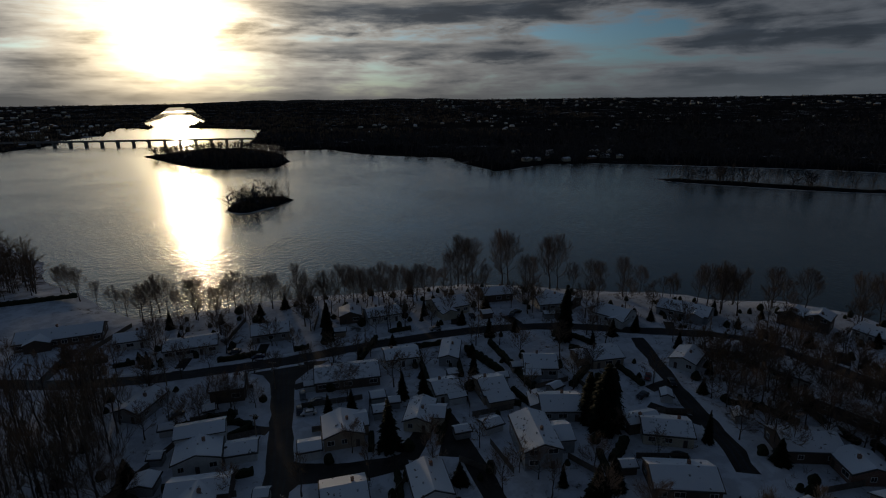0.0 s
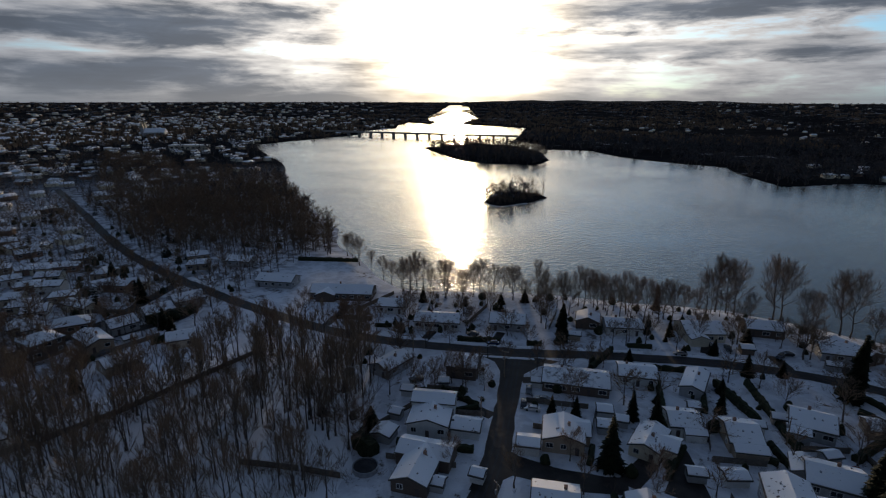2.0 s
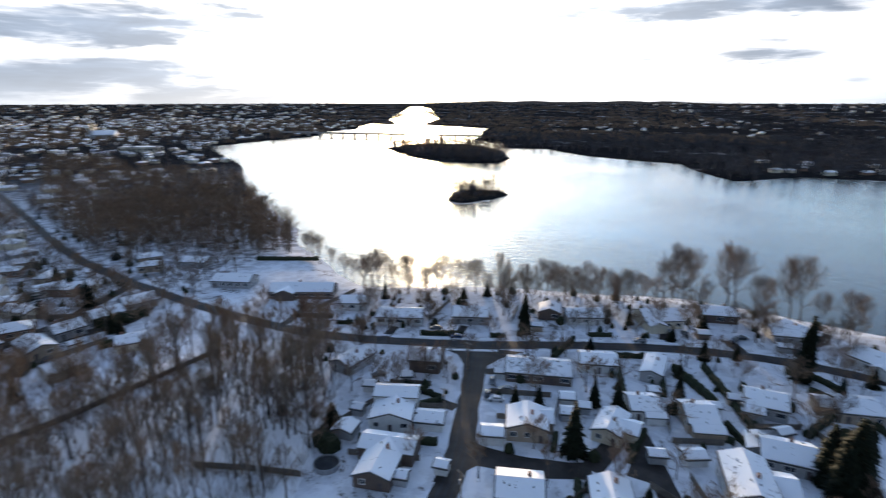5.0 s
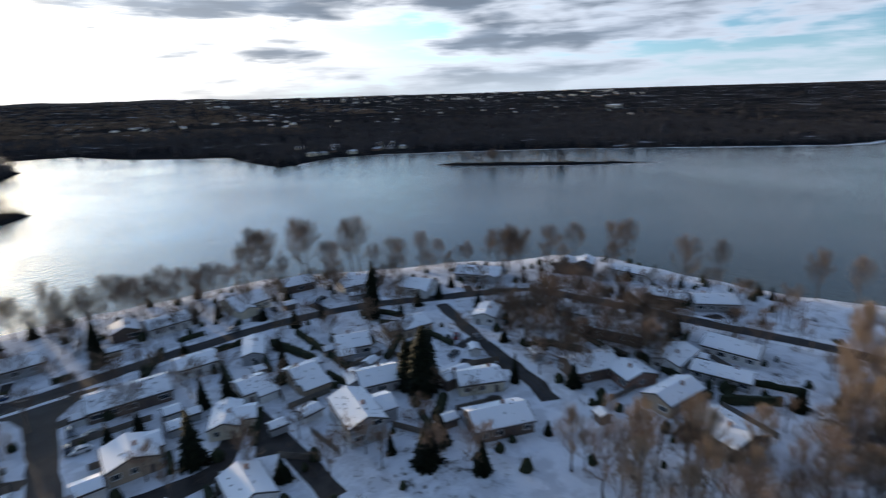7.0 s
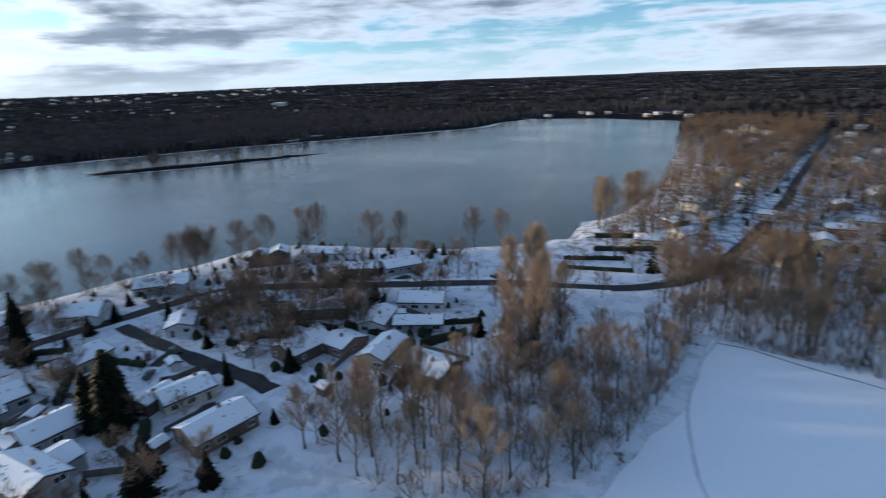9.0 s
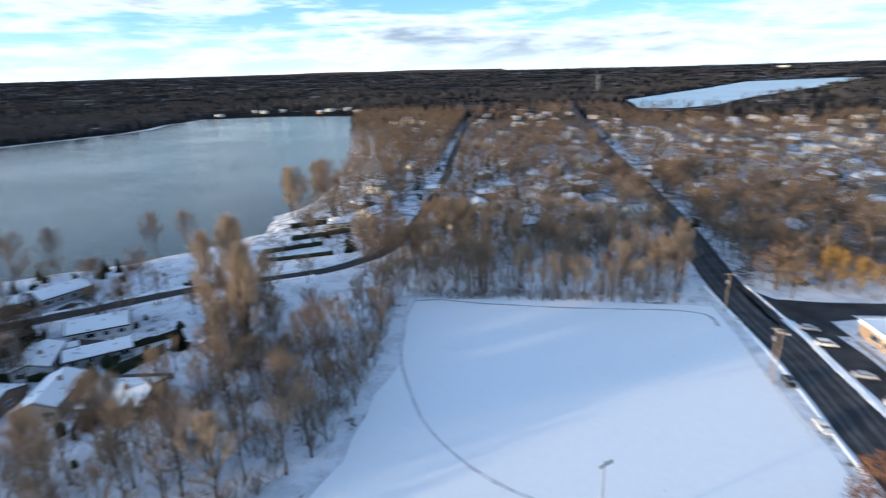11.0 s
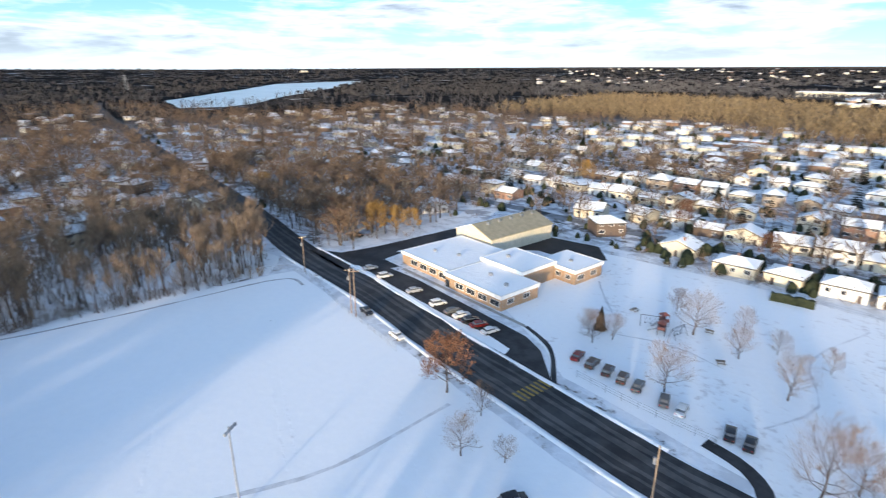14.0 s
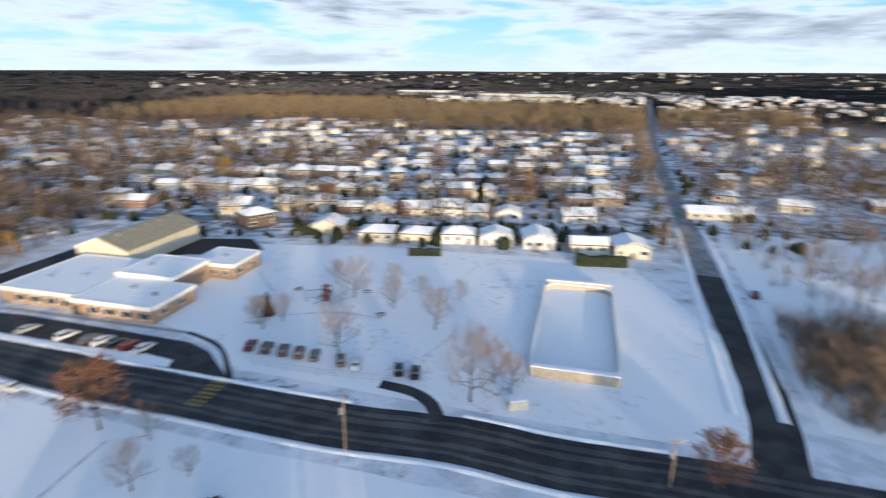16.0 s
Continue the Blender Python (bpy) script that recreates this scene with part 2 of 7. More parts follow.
    fine = n.noise(at, 2.5, 4.0, 0.65)
    col = n.mix(n.ramp(broad, 0.35, 0.65), dark, light)
    mask = n.ramp(n.math("ADD", n.math("MULTIPLY", broad, 0.4), n.math("MULTIPLY", fine, 0.6)), 0.66 - slush, 0.80 - slush)
    n.put(shader.inputs["Base Color"], n.mix(mask, col, (0.42, 0.44, 0.48)))
    n.put(shader.inputs["Roughness"], n.ramp(broad, 0.3, 0.7, 0.62, 0.85))
    shader.inputs["Specular IOR Level"].default_value = 0.18
    bump(n, shader, fine, 0.3, 0.03)
    return mat


M = {
    "ground": ground_material(),
    "water": water_material(),
    "snow": snow_material("fresh_snow", -0.10, relief=0.13),
    "yard": snow_material("trodden_snow", 0.02),
    "thin_snow": snow_material("thin_roof_snow", 0.09, (0.07, 0.066, 0.066), spots=0.66),
    "roof_snow": snow_material("roof_snow", -0.01, (0.09, 0.075, 0.07), relief=0.3, spots=0.70),
    "asphalt": asphalt_material("wet_asphalt", (0.022, 0.023, 0.026), (0.06, 0.06, 0.064), 0.0),
    "slush": asphalt_material("slushy_asphalt", (0.024, 0.021, 0.019), (0.058, 0.050, 0.046), 0.02),
    "packed": asphalt_material("packed_snow_road", (0.15, 0.155, 0.165), (0.28, 0.29, 0.31), 0.10),
    "park_snow": snow_material("trodden_park_snow", 0.085, (0.56, 0.55, 0.57), relief=0.2),
    "bark": mottled("grey_brown_bark", (0.055, 0.043, 0.037), (0.125, 0.098, 0.080), 1.5, shine=0.1),
    "twig": mottled("bare_twigs", (0.145, 0.104, 0.079), (0.26, 0.188, 0.138), 0.4, spread=0.3, shine=0.1),
    "gold_twig": mottled("golden_brown_twigs", (0.235, 0.178, 0.130), (0.37, 0.282, 0.198), 0.4, spread=0.25, shine=0.1),
    "needle": mottled("dark_spruce_needles", (0.005, 0.008, 0.005), (0.015, 0.020, 0.011), 0.8, 0.7, spread=0.3, shine=0.1),
    "copper": mottled("dry_oak_leaves", (0.12, 0.062, 0.038), (0.24, 0.125, 0.075), 1.2, spread=0.2, shine=0.1),
    "gold_leaf": mottled("golden_dry_leaves", (0.22, 0.13, 0.045), (0.40, 0.25, 0.085), 1.2, spread=0.15, shine=0.1),
    "wood_mass": mottled("distant_bare_wood", (0.045, 0.034, 0.027), (0.115, 0.080, 0.056), 0.03, 0.9, spread=0.0, shine=0.1),
    "glass": mottled("dark_window_glass", (0.012, 0.015, 0.02), (0.03, 0.036, 0.045), 0.6, 0.08),
    "white": mottled("white_paint", (0.68, 0.68, 0.67), (0.82, 0.82, 0.80), 0.8, 0.6),
    "concrete": mottled("weathered_concrete", (0.24, 0.23, 0.22), (0.38, 0.37, 0.35), 0.7, 0.85),
    "steel": mottled("galvanised_steel", (0.28, 0.29, 0.30), (0.42, 0.43, 0.44), 2.0, 0.45, 0.7),
    "pole_wood": mottled("weathered_pole_wood", (0.16, 0.115, 0.08), (0.28, 0.21, 0.15), 2.0),
}

# ---- ground, river and roads ----
def mesh_object(name, verts, faces, mat, parent=None):
    me = bpy.data.meshes.new(name)
    me.from_pydata([tuple(v) for v in verts], [], [tuple(f) for f in faces])
    me.materials.append(mat)
    ob = new(name, me)
    if parent is not None:
        ob.parent = parent
    return ob


def part(name, bm, mat, parent, label=""):
    """Link a bmesh as one mesh object under a thing or a part."""
    me = bpy.data.meshes.new(name)
    bm.to_mesh(me)
    bm.free()
    for m in mat if isinstance(mat, (list, tuple)) else (mat,):
        me.materials.append(m)
    ob = new(name, me)
    if parent is not None:
        ob.parent = parent
    if label:
        tagged(ob, label)
    return ob


def thing(name, m, label, category, group=""):
    ob = new(name)
    ob.empty_display_size = 0.5
    ob.matrix_world = m
    return tagged(ob, label, category, group)


NEAR_SHORE = [(-690, 1230), (-670, 1152), (-690, 1000), (-705, 844), (-560, 700), (-454, 601), (-332, 443), (-232, 343),
              (-191, 307), (-173, 274), (-143, 250), (-122, 228), (-106, 217), (-90, 218), (-65, 226), (-45, 233), (-17, 235),
              (5, 237), (32, 241), (54, 237), (74, 229), (93, 223), (110, 219), (123, 216), (138, 205), (166, 199), (182, 185),
              (192, 148), (204, 113), (223, 85), (238, 70), (267, 71), (295, 57), (348, 51), (421, 48), (577, 63), (826, 85)]
FAR_SHORE = [(918, 95), (961, 217), (955, 340), (873, 366), (757, 377), (545, 526), (489, 570), (345, 645), (263, 680),
             (200, 684), (147, 642), (127, 638), (109, 676), (94, 748), (90, 787), (30, 815), (-45, 873), (-95, 955),
             (-115, 969), (-188, 955), (-200, 1060), (-278, 1140), (-300, 1294), (-335, 1480), (-360, 1640), (-500, 1730), (-620, 1800),
             (-680, 2010), (-705, 2300), (-880, 2750), (-1243, 3707), (-1362, 3690), (-1120, 2900), (-960, 2330), (-880, 2110), (-765, 1930), (-720, 1760),
             (-800, 1850), (-850, 1880), (-790, 1660), (-715, 1480), (-735, 1330)]
LAKE = [(1095, -440), (1445, -779), (1849, -1157), (1930, -1560), (1860, -1600), (1316, -990), (1010, -625), (900, -520), (850, -430), (870, -372)]
BIG_ISLAND = [(-387, 913), (-330, 835), (-272, 758), (-215, 714), (-142, 722), (-138, 790), (-180, 930), (-250, 1020), (-330, 1040)]
SMALL_ISLAND = [(-131, 441), (-122, 431), (-111, 428), (-95, 450), (-84, 480), (-96, 503), (-122, 502), (-134, 484)]
SPIT = [(274, 540), (284, 516), (330, 480), (390, 440), (470, 402), (440, 436), (400, 462), (345, 510), (300, 536)]


def densify(poly, step, wobble, closed=True):
    out = []
    count = len(poly) if closed else len(poly) - 1
    for i in range(count):
        a, b = Vector(poly[i]), Vector(poly[(i + 1) % len(poly)])
        reach = min(a.length, b.length)
        s = max(step, reach * step / 260.0)
        k = max(1, int((b - a).length / s))
        for j in range(k):
            p = a.lerp(b, j / k)
            q = noise.noise_vector(Vector((p.x, p.y, 0)) * (0.6 / s)) * wobble * (s / step) ** 0.5
            out.append((p.x + q.x, p.y + q.y))
    return out


def inside(px, py, poly):
    px, py = np.asarray(px, float), np.asarray(py, float)
    hit = np.zeros(px.shape, bool)
    x1, y1 = poly[-1]
    for x2, y2 in poly:
        cross = ((y1 > py) != (y2 > py)) & (px < (x2 - x1) * (py - y1) / ((y2 - y1) or 1e-9) + x1)
        hit ^= cross
        x1, y1 = x2, y2
    return hit


def shore_distance(px, py, polys):
    best = np.full(np.shape(px), 1e9)
    for poly in polys:
        a = np.array(poly)
        b = np.roll(a, -1, axis=0)
        for (ax, ay), (bx, by) in zip(a, b):
            dx, dy = bx - ax, by - ay
            t = np.clip(((px - ax) * dx + (py - ay) * dy) / (dx * dx + dy * dy + 1e-9), 0, 1)
            best = np.minimum(best, np.hypot(px - ax - t * dx, py - ay - t * dy))
    return best


RIVER = densify(NEAR_SHORE + FAR_SHORE, 5.0, 2.2)
ISLANDS = [densify(p, 5.0, 2.0) for p in (BIG_ISLAND, SMALL_ISLAND, SPIT)]
LAKE_EDGE = densify(LAKE, 8.0, 4.0)
WATER_Z = -2.0


def is_land(px, py):
    wet = inside(px, py, RIVER)
    for isle in ISLANDS:
        wet &= ~inside(px, py, isle)
    return ~(wet | inside(px, py, LAKE_EDGE))


def rise(px, py):
    """The land lifts gently to the far horizon, a little more across the river than beyond the suburb."""
    t = np.clip((np.hypot(px, py) - 1900.0) / 3000.0, 0, 1)
    top = np.interp(np.degrees(np.arctan2(px, py)) % 360.0, [0, 30, 55, 85, 115, 200, 300, 360], [52, 52, 61, 54, 38, 38, 50, 52])
    return top * t * t * (3 - 2 * t)


def ground_z(px, py):
    px, py = np.asarray(px, float), np.asarray(py, float)
    d = shore_distance(px, py, [RIVER[::2], LAKE_EDGE] + [i[::2] for i in ISLANDS])
    r = np.hypot(px, py)
    isle = np.zeros(px.shape, bool)
    for loop in ISLANDS:
        isle |= inside(px, py, loop)
    t = np.clip(d / np.where(isle, 4.0, np.where(r < 300, 11.0, 25.0)), 0, 1)
    return rise(px, py) - 1.85 * (1 - t * t * (3 - 2 * t))


def build_ground():
    from mathutils.geometry import delaunay_2d_cdt
    rng = np.random.default_rng(4)
    pts = []
    r = 14.0
    while r < 4960:
        k = int(min(300, max(24, 2 * math.pi * r / max(5.0, r * 0.022))))
        a = (np.arange(k) + rng.uniform(0, 1)) * 2 * math.pi / k
        rr = r * (1 + rng.uniform(-0.006, 0.006, k))
        pts += list(zip(rr * np.cos(a), rr * np.sin(a)))
        r += max(6.0, r * 0.03)
    pts += [(4960 * math.cos(a), 4960 * math.sin(a)) for a in np.linspace(0, 2 * math.pi, 300, endpoint=False)]
    pts.append((0.0, 0.0))
    pts = np.array(pts)
    loops = [RIVER, LAKE_EDGE] + ISLANDS
    d = shore_distance(pts[:, 0], pts[:, 1], loops)
    pts = pts[d > 2.5]
    verts, edges = [Vector(p) for p in pts], []
    for loop in loops:
        start = len(verts)
        verts += [Vector(p) for p in loop]
        edges += [(start + i, start + (i + 1) % len(loop)) for i in range(len(loop))]
    vs, _, fs, _, _, _ = delaunay_2d_cdt(verts, edges, [], 0, 1e-3)
    vx, vy = np.array([v.x for v in vs]), np.array([v.y for v in vs])
    tri = np.array([f for f in fs])
    land = is_land(vx[tri].mean(1), vy[tri].mean(1))
    vz = ground_z(vx, vy)
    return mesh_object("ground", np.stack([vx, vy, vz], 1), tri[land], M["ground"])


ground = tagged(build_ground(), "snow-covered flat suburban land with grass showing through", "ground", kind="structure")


def build_water():
    ring = [(4900 * math.cos(a), 4900 * math.sin(a), WATER_Z) for a in np.linspace(0, 2 * math.pi, 96, endpoint=False)]
    return mesh_object("water", ring, [tuple(range(96))], M["water"])


water = tagged(build_water(), "wide dark river with small ripples", "river", kind="structure")


def smooth_line(points, step=4.0):
    """Catmull-Rom through the points."""
    p = [Vector(q) for q in points]
    p = [2 * p[0] - p[1]] + p + [2 * p[-1] - p[-2]]
    out = []
    for i in range(1, len(p) - 2):
        k = max(2, int((p[i + 1] - p[i]).length / step))
        for j in range(k):
            t = j / k
            out.append(0.5 * (2 * p[i] + (p[i + 1] - p[i - 1]) * t + (2 * p[i - 1] - 5 * p[i] + 4 * p[i + 1] - p[i + 2]) * t * t
                              + (3 * p[i] - p[i - 1] - 3 * p[i + 1] + p[i + 2]) * t ** 3))
    out.append(p[-2])
    return out


def ribbon(name, points, width, z, mat, label, category="road", kind="structure", ragged=0.0, parent=None):
    line = smooth_line(points)
    verts, faces = [], []
    for i, p in enumerate(line):
        a, b = line[max(0, i - 1)], line[min(len(line) - 1, i + 1)]
        side = Vector((-(b - a).y, (b - a).x)).normalized()
        for s in (-1, 1):
            q = p + side * s * (width / 2 + ragged * noise.noise(Vector((p.x * 0.21, p.y * 0.21, s * 9.0))))
            verts.append((q.x, q.y, z + float(rise(q.x, q.y))))
        if i:
            faces.append((2 * i - 2, 2 * i - 1, 2 * i + 1, 2 * i))
    ob = mesh_object(name, verts, faces, mat, parent)
    if parent is None:
        tagged(ob, label, category, kind=kind)
    return ob


RIVERSIDE = [(-520, 345), (-391, 276), (-294, 223), (-231, 195), (-176, 176.6), (-123, 163.5), (-86, 160), (-41, 167), (-5, 177), (31, 184), (60, 183.5),
             (85, 177), (119, 166), (134, 146), (151, 111), (169, 74), (183, 30), (220, 6), (355, -22), (424, -31), (800, -90)]
SCHOOL_ROAD = [(-110, -44), (-45, -57), (-16, -61.5), (0, -65.5), (19, -67.5), (42.5, -72), (67, -76.6), (103, -85.5), (148, -93), (242, -118),
               (489, -172), (900, -270), (1100, -330)]
SIDE_STREET = [(-36.5, 165), (-31, 129), (-28, 107), (-27, 80), (-24, 40)]
LOWER_STREET = [(-26, 111), (-12, 109.5), (2, 111.5)]
EAST_STREET = [(86, 170), (84, 154), (82, 132), (81.5, 118), (81, 106), (79, 98)]
SOUTH_STREET = [(-46, -60), (-54, -84), (-63, -129), (-77, -195), (-120, -390), (-200, -700), (-330, -1200)]
ribbon("road", RIVERSIDE, 5.8, 0.06, M["slush"], "slushy two-lane riverside road between snow banks", ragged=0.7)
ribbon("road", SCHOOL_ROAD, 11.0, 0.06, M["asphalt"], "dark wet asphalt road in front of the school", ragged=0.3)
ribbon("road", SIDE_STREET, 6.4, 0.05, M["slush"], "slushy residential side street", ragged=0.7)
ribbon("road", LOWER_STREET, 6.0, 0.045, M["slush"], "short slushy street between snowy yards", ragged=0.6)
ribbon("road", EAST_STREET, 5.0, 0.05, M["slush"], "slushy residential side street", ragged=1.1)
ribbon("road", SOUTH_STREET[:3] + [(-66, -142)], 7.5, 0.055, M["asphalt"], "dark wet street along the rink park", ragged=0.4)
ribbon("road", [(-65, -138)] + SOUTH_STREET[3:], 7.0, 0.05, M["packed"], "street of grey packed snow through the suburb", ragged=0.5)


def hills(a0, a1, height, seed, base=54.0):
    """A low wooded ridge on the far horizon."""
    v, f = [], []
    steps = 90
    for i in range(steps + 1):
        a = radians(a0 + (a1 - a0) * i / steps)
        edge = min(1.0, 6.0 * min(i, steps - i) / steps)
        h = height * edge * (0.55 + 0.9 * abs(noise.noise(Vector((i * 0.07, seed, 0)))) + 0.12 * noise.noise(Vector((i * 0.5, seed, 4))))
        for r, z in ((4560, 20.0), (4760, base + h), (4940, 20.0)):
            v.append((r * math.sin(a), r * math.cos(a), z))
        if i:
            o = 3 * i
            f += [(o - 3, o - 2, o + 1, o), (o - 2, o - 1, o + 2, o + 1)]
    return tagged(mesh_object("hills", v, f, M["wood_mass"]), "low dark wooded hills on the far horizon", "hills", kind="structure")


hills(-19, 9, 20.0, 2.0)
hills(40, 100, 8.0, 6.0, 60.0)
hills(130, 240, 7.0, 9.0, 42.0)

M["worn"] = asphalt_material("worn_dry_asphalt", (0.055, 0.055, 0.058), (0.11, 0.108, 0.108), 0.02)
for k, (off, width) in enumerate(((-3.4, 0.9), (-1.5, 1.1), (1.7, 1.0), (3.5, 0.8))):
    lane = []
    pts_ = [Vector(p) for p in SCHOOL_ROAD[:10]]
    for i, p in enumerate(pts_):
        a, b = pts_[max(0, i - 1)], pts_[min(len(pts_) - 1, i + 1)]
        lane.append(tuple(p + Vector((-(b - a).y, (b - a).x)).normalized() * off))
    ribbon("wheel_track", lane, width, 0.066 + 0.002 * k, M["worn"], "drier worn wheel track on the wet road", "road surface", ragged=0.7)

for street, off, width, k in ((RIVERSIDE[3:18], -1.9, 0.6, 0), (RIVERSIDE[3:18], -0.7, 0.5, 1), (RIVERSIDE[3:18], 0.8, 0.6, 2), (RIVERSIDE[3:18], 2.0, 0.5, 3),
                              (SIDE_STREET, -1.3, 0.6, 4), (SIDE_STREET, 0.2, 0.6, 5), (SIDE_STREET, 1.6, 0.5, 6), (EAST_STREET, -0.8, 0.6, 7), (EAST_STREET, 0.8, 0.6, 8)):
    pts_ = [Vector(p) for p in street]
    lane = []
    for i, p in enumerate(pts_):
        a, b = pts_[max(0, i - 1)], pts_[min(len(pts_) - 1, i + 1)]
        lane.append(tuple(p + Vector((-(b - a).y, (b - a).x)).normalized() * off))
    ribbon("wheel_track", lane, width, 0.064 + 0.002 * k, M["asphalt"], "wet wheel track worn through the slush", "road surface", ragged=0.35)

# ---- kinds of things ----
def siding(name, colour, board=0.22):
    """Horizontal lapped boards, weathered."""
    mat, n, shader = material(name, 0.65)
    at = where(n)
    sep = n.add("ShaderNodeSeparateXYZ")
    n.put(sep.inputs[0], at)
    lap = n.math("FRACT", n.math("DIVIDE", sep.outputs[2], board))
    wear = n.noise(at, 0.7, 5.0, 0.6)
    shade = n.mix(n.ramp(wear, 0.3, 0.7), tuple(c * 0.82 for c in colour), colour)
    joint = n.math("LESS_THAN", lap, 0.14)
    n.put(shader.inputs["Base Color"], n.mix(n.math("MULTIPLY", joint, 0.45), shade, tuple(c * 0.4 for c in colour)))
    bump(n, shader, lap, 0.4, 0.02)
    return mat


def brickwork(name, dark, light):
    mat, n, shader = material(name, 0.85)
    brick = n.add("ShaderNodeTexBrick")
    at = where(n)
    sep = n.add("ShaderNodeSeparateXYZ")
    n.put(sep.inputs[0], at)
    flat = n.add("ShaderNodeCombineXYZ")
    n.put(flat.inputs[0], n.math("ADD", sep.outputs[0], sep.outputs[1]))
    n.put(flat.inputs[1], sep.outputs[2])
    n.put(brick.inputs["Vector"], flat.outputs[0])
    brick.inputs["Color1"].default_value = (*dark, 1)
    brick.inputs["Color2"].default_value = (*light, 1)
    brick.inputs["Mortar"].default_value = (0.30, 0.28, 0.25, 1)
    brick.inputs["Scale"].default_value = 1.0
    brick.inputs["Brick Width"].default_value = 0.22
    brick.inputs["Row Height"].default_value = 0.075
    brick.inputs["Mortar Size"].default_value = 0.008
    stain = n.noise(at, 0.5, 5.0, 0.6)
    n.put(shader.inputs["Base Color"], n.mix(n.ramp(stain, 0.35, 0.75, 0.0, 0.35), brick.outputs[0], (0.16, 0.13, 0.10)))
    return mat


WALLS = {
    "white": siding("white_siding", (0.70, 0.70, 0.68)),
    "cream": siding("cream_siding", (0.66, 0.60, 0.47)),
    "grey": siding("grey_siding", (0.36, 0.37, 0.38)),
    "tan": siding("tan_siding", (0.40, 0.32, 0.24)),
    "brown": siding("dark_brown_siding", (0.12, 0.085, 0.065)),
    "brick": brickwork("red_brown_brick", (0.20, 0.09, 0.06), (0.29, 0.14, 0.09)),
}
M["shingle"] = mottled("dark_asphalt_shingle", (0.04, 0.038, 0.038), (0.095, 0.085, 0.08), 1.2, 0.9, relief=0.02)
M["door"] = mottled("dark_painted_door", (0.05, 0.04, 0.04), (0.10, 0.07, 0.06), 1.0, 0.5)
M["hedge"] = mottled("dark_cedar_hedge", (0.012, 0.018, 0.010), (0.040, 0.046, 0.026), 1.3, 0.8, relief=0.1, shine=0.1)
M["fence_wood"] = mottled("grey_fence_boards", (0.10, 0.085, 0.07), (0.20, 0.17, 0.14), 1.5)
M["tyre"] = mottled("black_rubber", (0.012, 0.012, 0.012), (0.03, 0.03, 0.03), 3.0, 0.8)
M["red_light"] = mottled("red_lamp_glass", (0.25, 0.01, 0.01), (0.4, 0.02, 0.02), 3.0, 0.2)
PAINT = {k: mottled(k + "_car_paint", tuple(c * 0.85 for c in v), v, 1.0, 0.25) for k, v in {
    "black": (0.015, 0.015, 0.018), "white": (0.7, 0.7, 0.7), "silver": (0.35, 0.36, 0.38), "red": (0.17, 0.022, 0.02),
    "blue": (0.03, 0.06, 0.14), "grey": (0.10, 0.105, 0.11), "brown": (0.09, 0.06, 0.045)}.items()}


def box(bm, x0, x1, y0, y1, z0, z1, bevel=0.0):
    made = bmesh.ops.create_cube(bm, size=1, matrix=Matrix.Translation(((x0 + x1) / 2, (y0 + y1) / 2, (z0 + z1) / 2))
                                 @ Matrix.Diagonal((x1 - x0, y1 - y0, z1 - z0, 1)))
    if bevel:
        edges = list({e for v in made["verts"] for e in v.link_edges})
        bmesh.ops.bevel(bm, geom=edges, offset=bevel, segments=1, affect="EDGES")
    return bm


def box_part(name, size, mat, parent, label="", bevel=0.0):
    return part(name, box(bmesh.new(), *size, bevel), mat, parent, label)


def poly_part(name, verts, faces, mat, parent, label=""):
    ob = mesh_object(name, verts, faces, mat, parent)
    if label:
        tagged(ob, label)
    return ob


def tri_mesh(name, verts, tris, mat, second=None, which=None):
    verts, tris = np.asarray(verts, np.float32).reshape(-1, 3), np.asarray(tris, np.int32).reshape(-1, 3)
    me = bpy.data.meshes.new(name)
    me.vertices.add(len(verts))
    me.vertices.foreach_set("co", verts.ravel())
    me.loops.add(tris.size)
    me.loops.foreach_set("vertex_index", tris.ravel())
    me.polygons.add(len(tris))
    me.polygons.foreach_set("loop_start", np.arange(0, tris.size, 3, dtype=np.int32))
    me.polygons.foreach_set("loop_total", np.full(len(tris), 3, np.int32))
    me.materials.append(mat)
    if second:
        me.materials.append(second)
        me.polygons.foreach_set("material_index", np.asarray(which, np.int32))
    me.update(calc_edges=True)
    return me


WINDOW_CACHE = {}


def window_mesh(w, h):
    key = (round(w, 1), round(h, 1))
    if key not in WINDOW_CACHE:
        bm = bmesh.new()
        for x0, x1, z0, z1 in ((-w / 2 - 0.1, -w / 2, -h / 2 - 0.1, h / 2 + 0.1), (w / 2, w / 2 + 0.1, -h / 2 - 0.1, h / 2 + 0.1),
                               (-w / 2, w / 2, h / 2, h / 2 + 0.1), (-w / 2, w / 2, -h / 2 - 0.1, -h / 2), (-0.03, 0.03, -h / 2, h / 2)):
            box(bm, x0, x1, -0.06, 0.02, z0, z1)
        frame_me = bpy.data.meshes.new("window_frame")
        bm.to_mesh(frame_me)
        bm.free()
        frame_me.materials.append(M["white"])
        bm = box(bmesh.new(), -w / 2, w / 2, -0.015, 0.02, -h / 2, h / 2)
        pane_me = bpy.data.meshes.new("pane")
        bm.to_mesh(pane_me)
        bm.free()
        pane_me.materials.append(M["glass"])
        WINDOW_CACHE[key] = frame_me, pane_me
    return WINDOW_CACHE[key]


def add_window(parent, m, w, h):
    frame_me, pane_me = window_mesh(w, h)
    ob = new("window", frame_me)
    ob.parent, ob.matrix_basis = parent, m
    pane = new("pane", pane_me)
    pane.parent = ob
    return ob


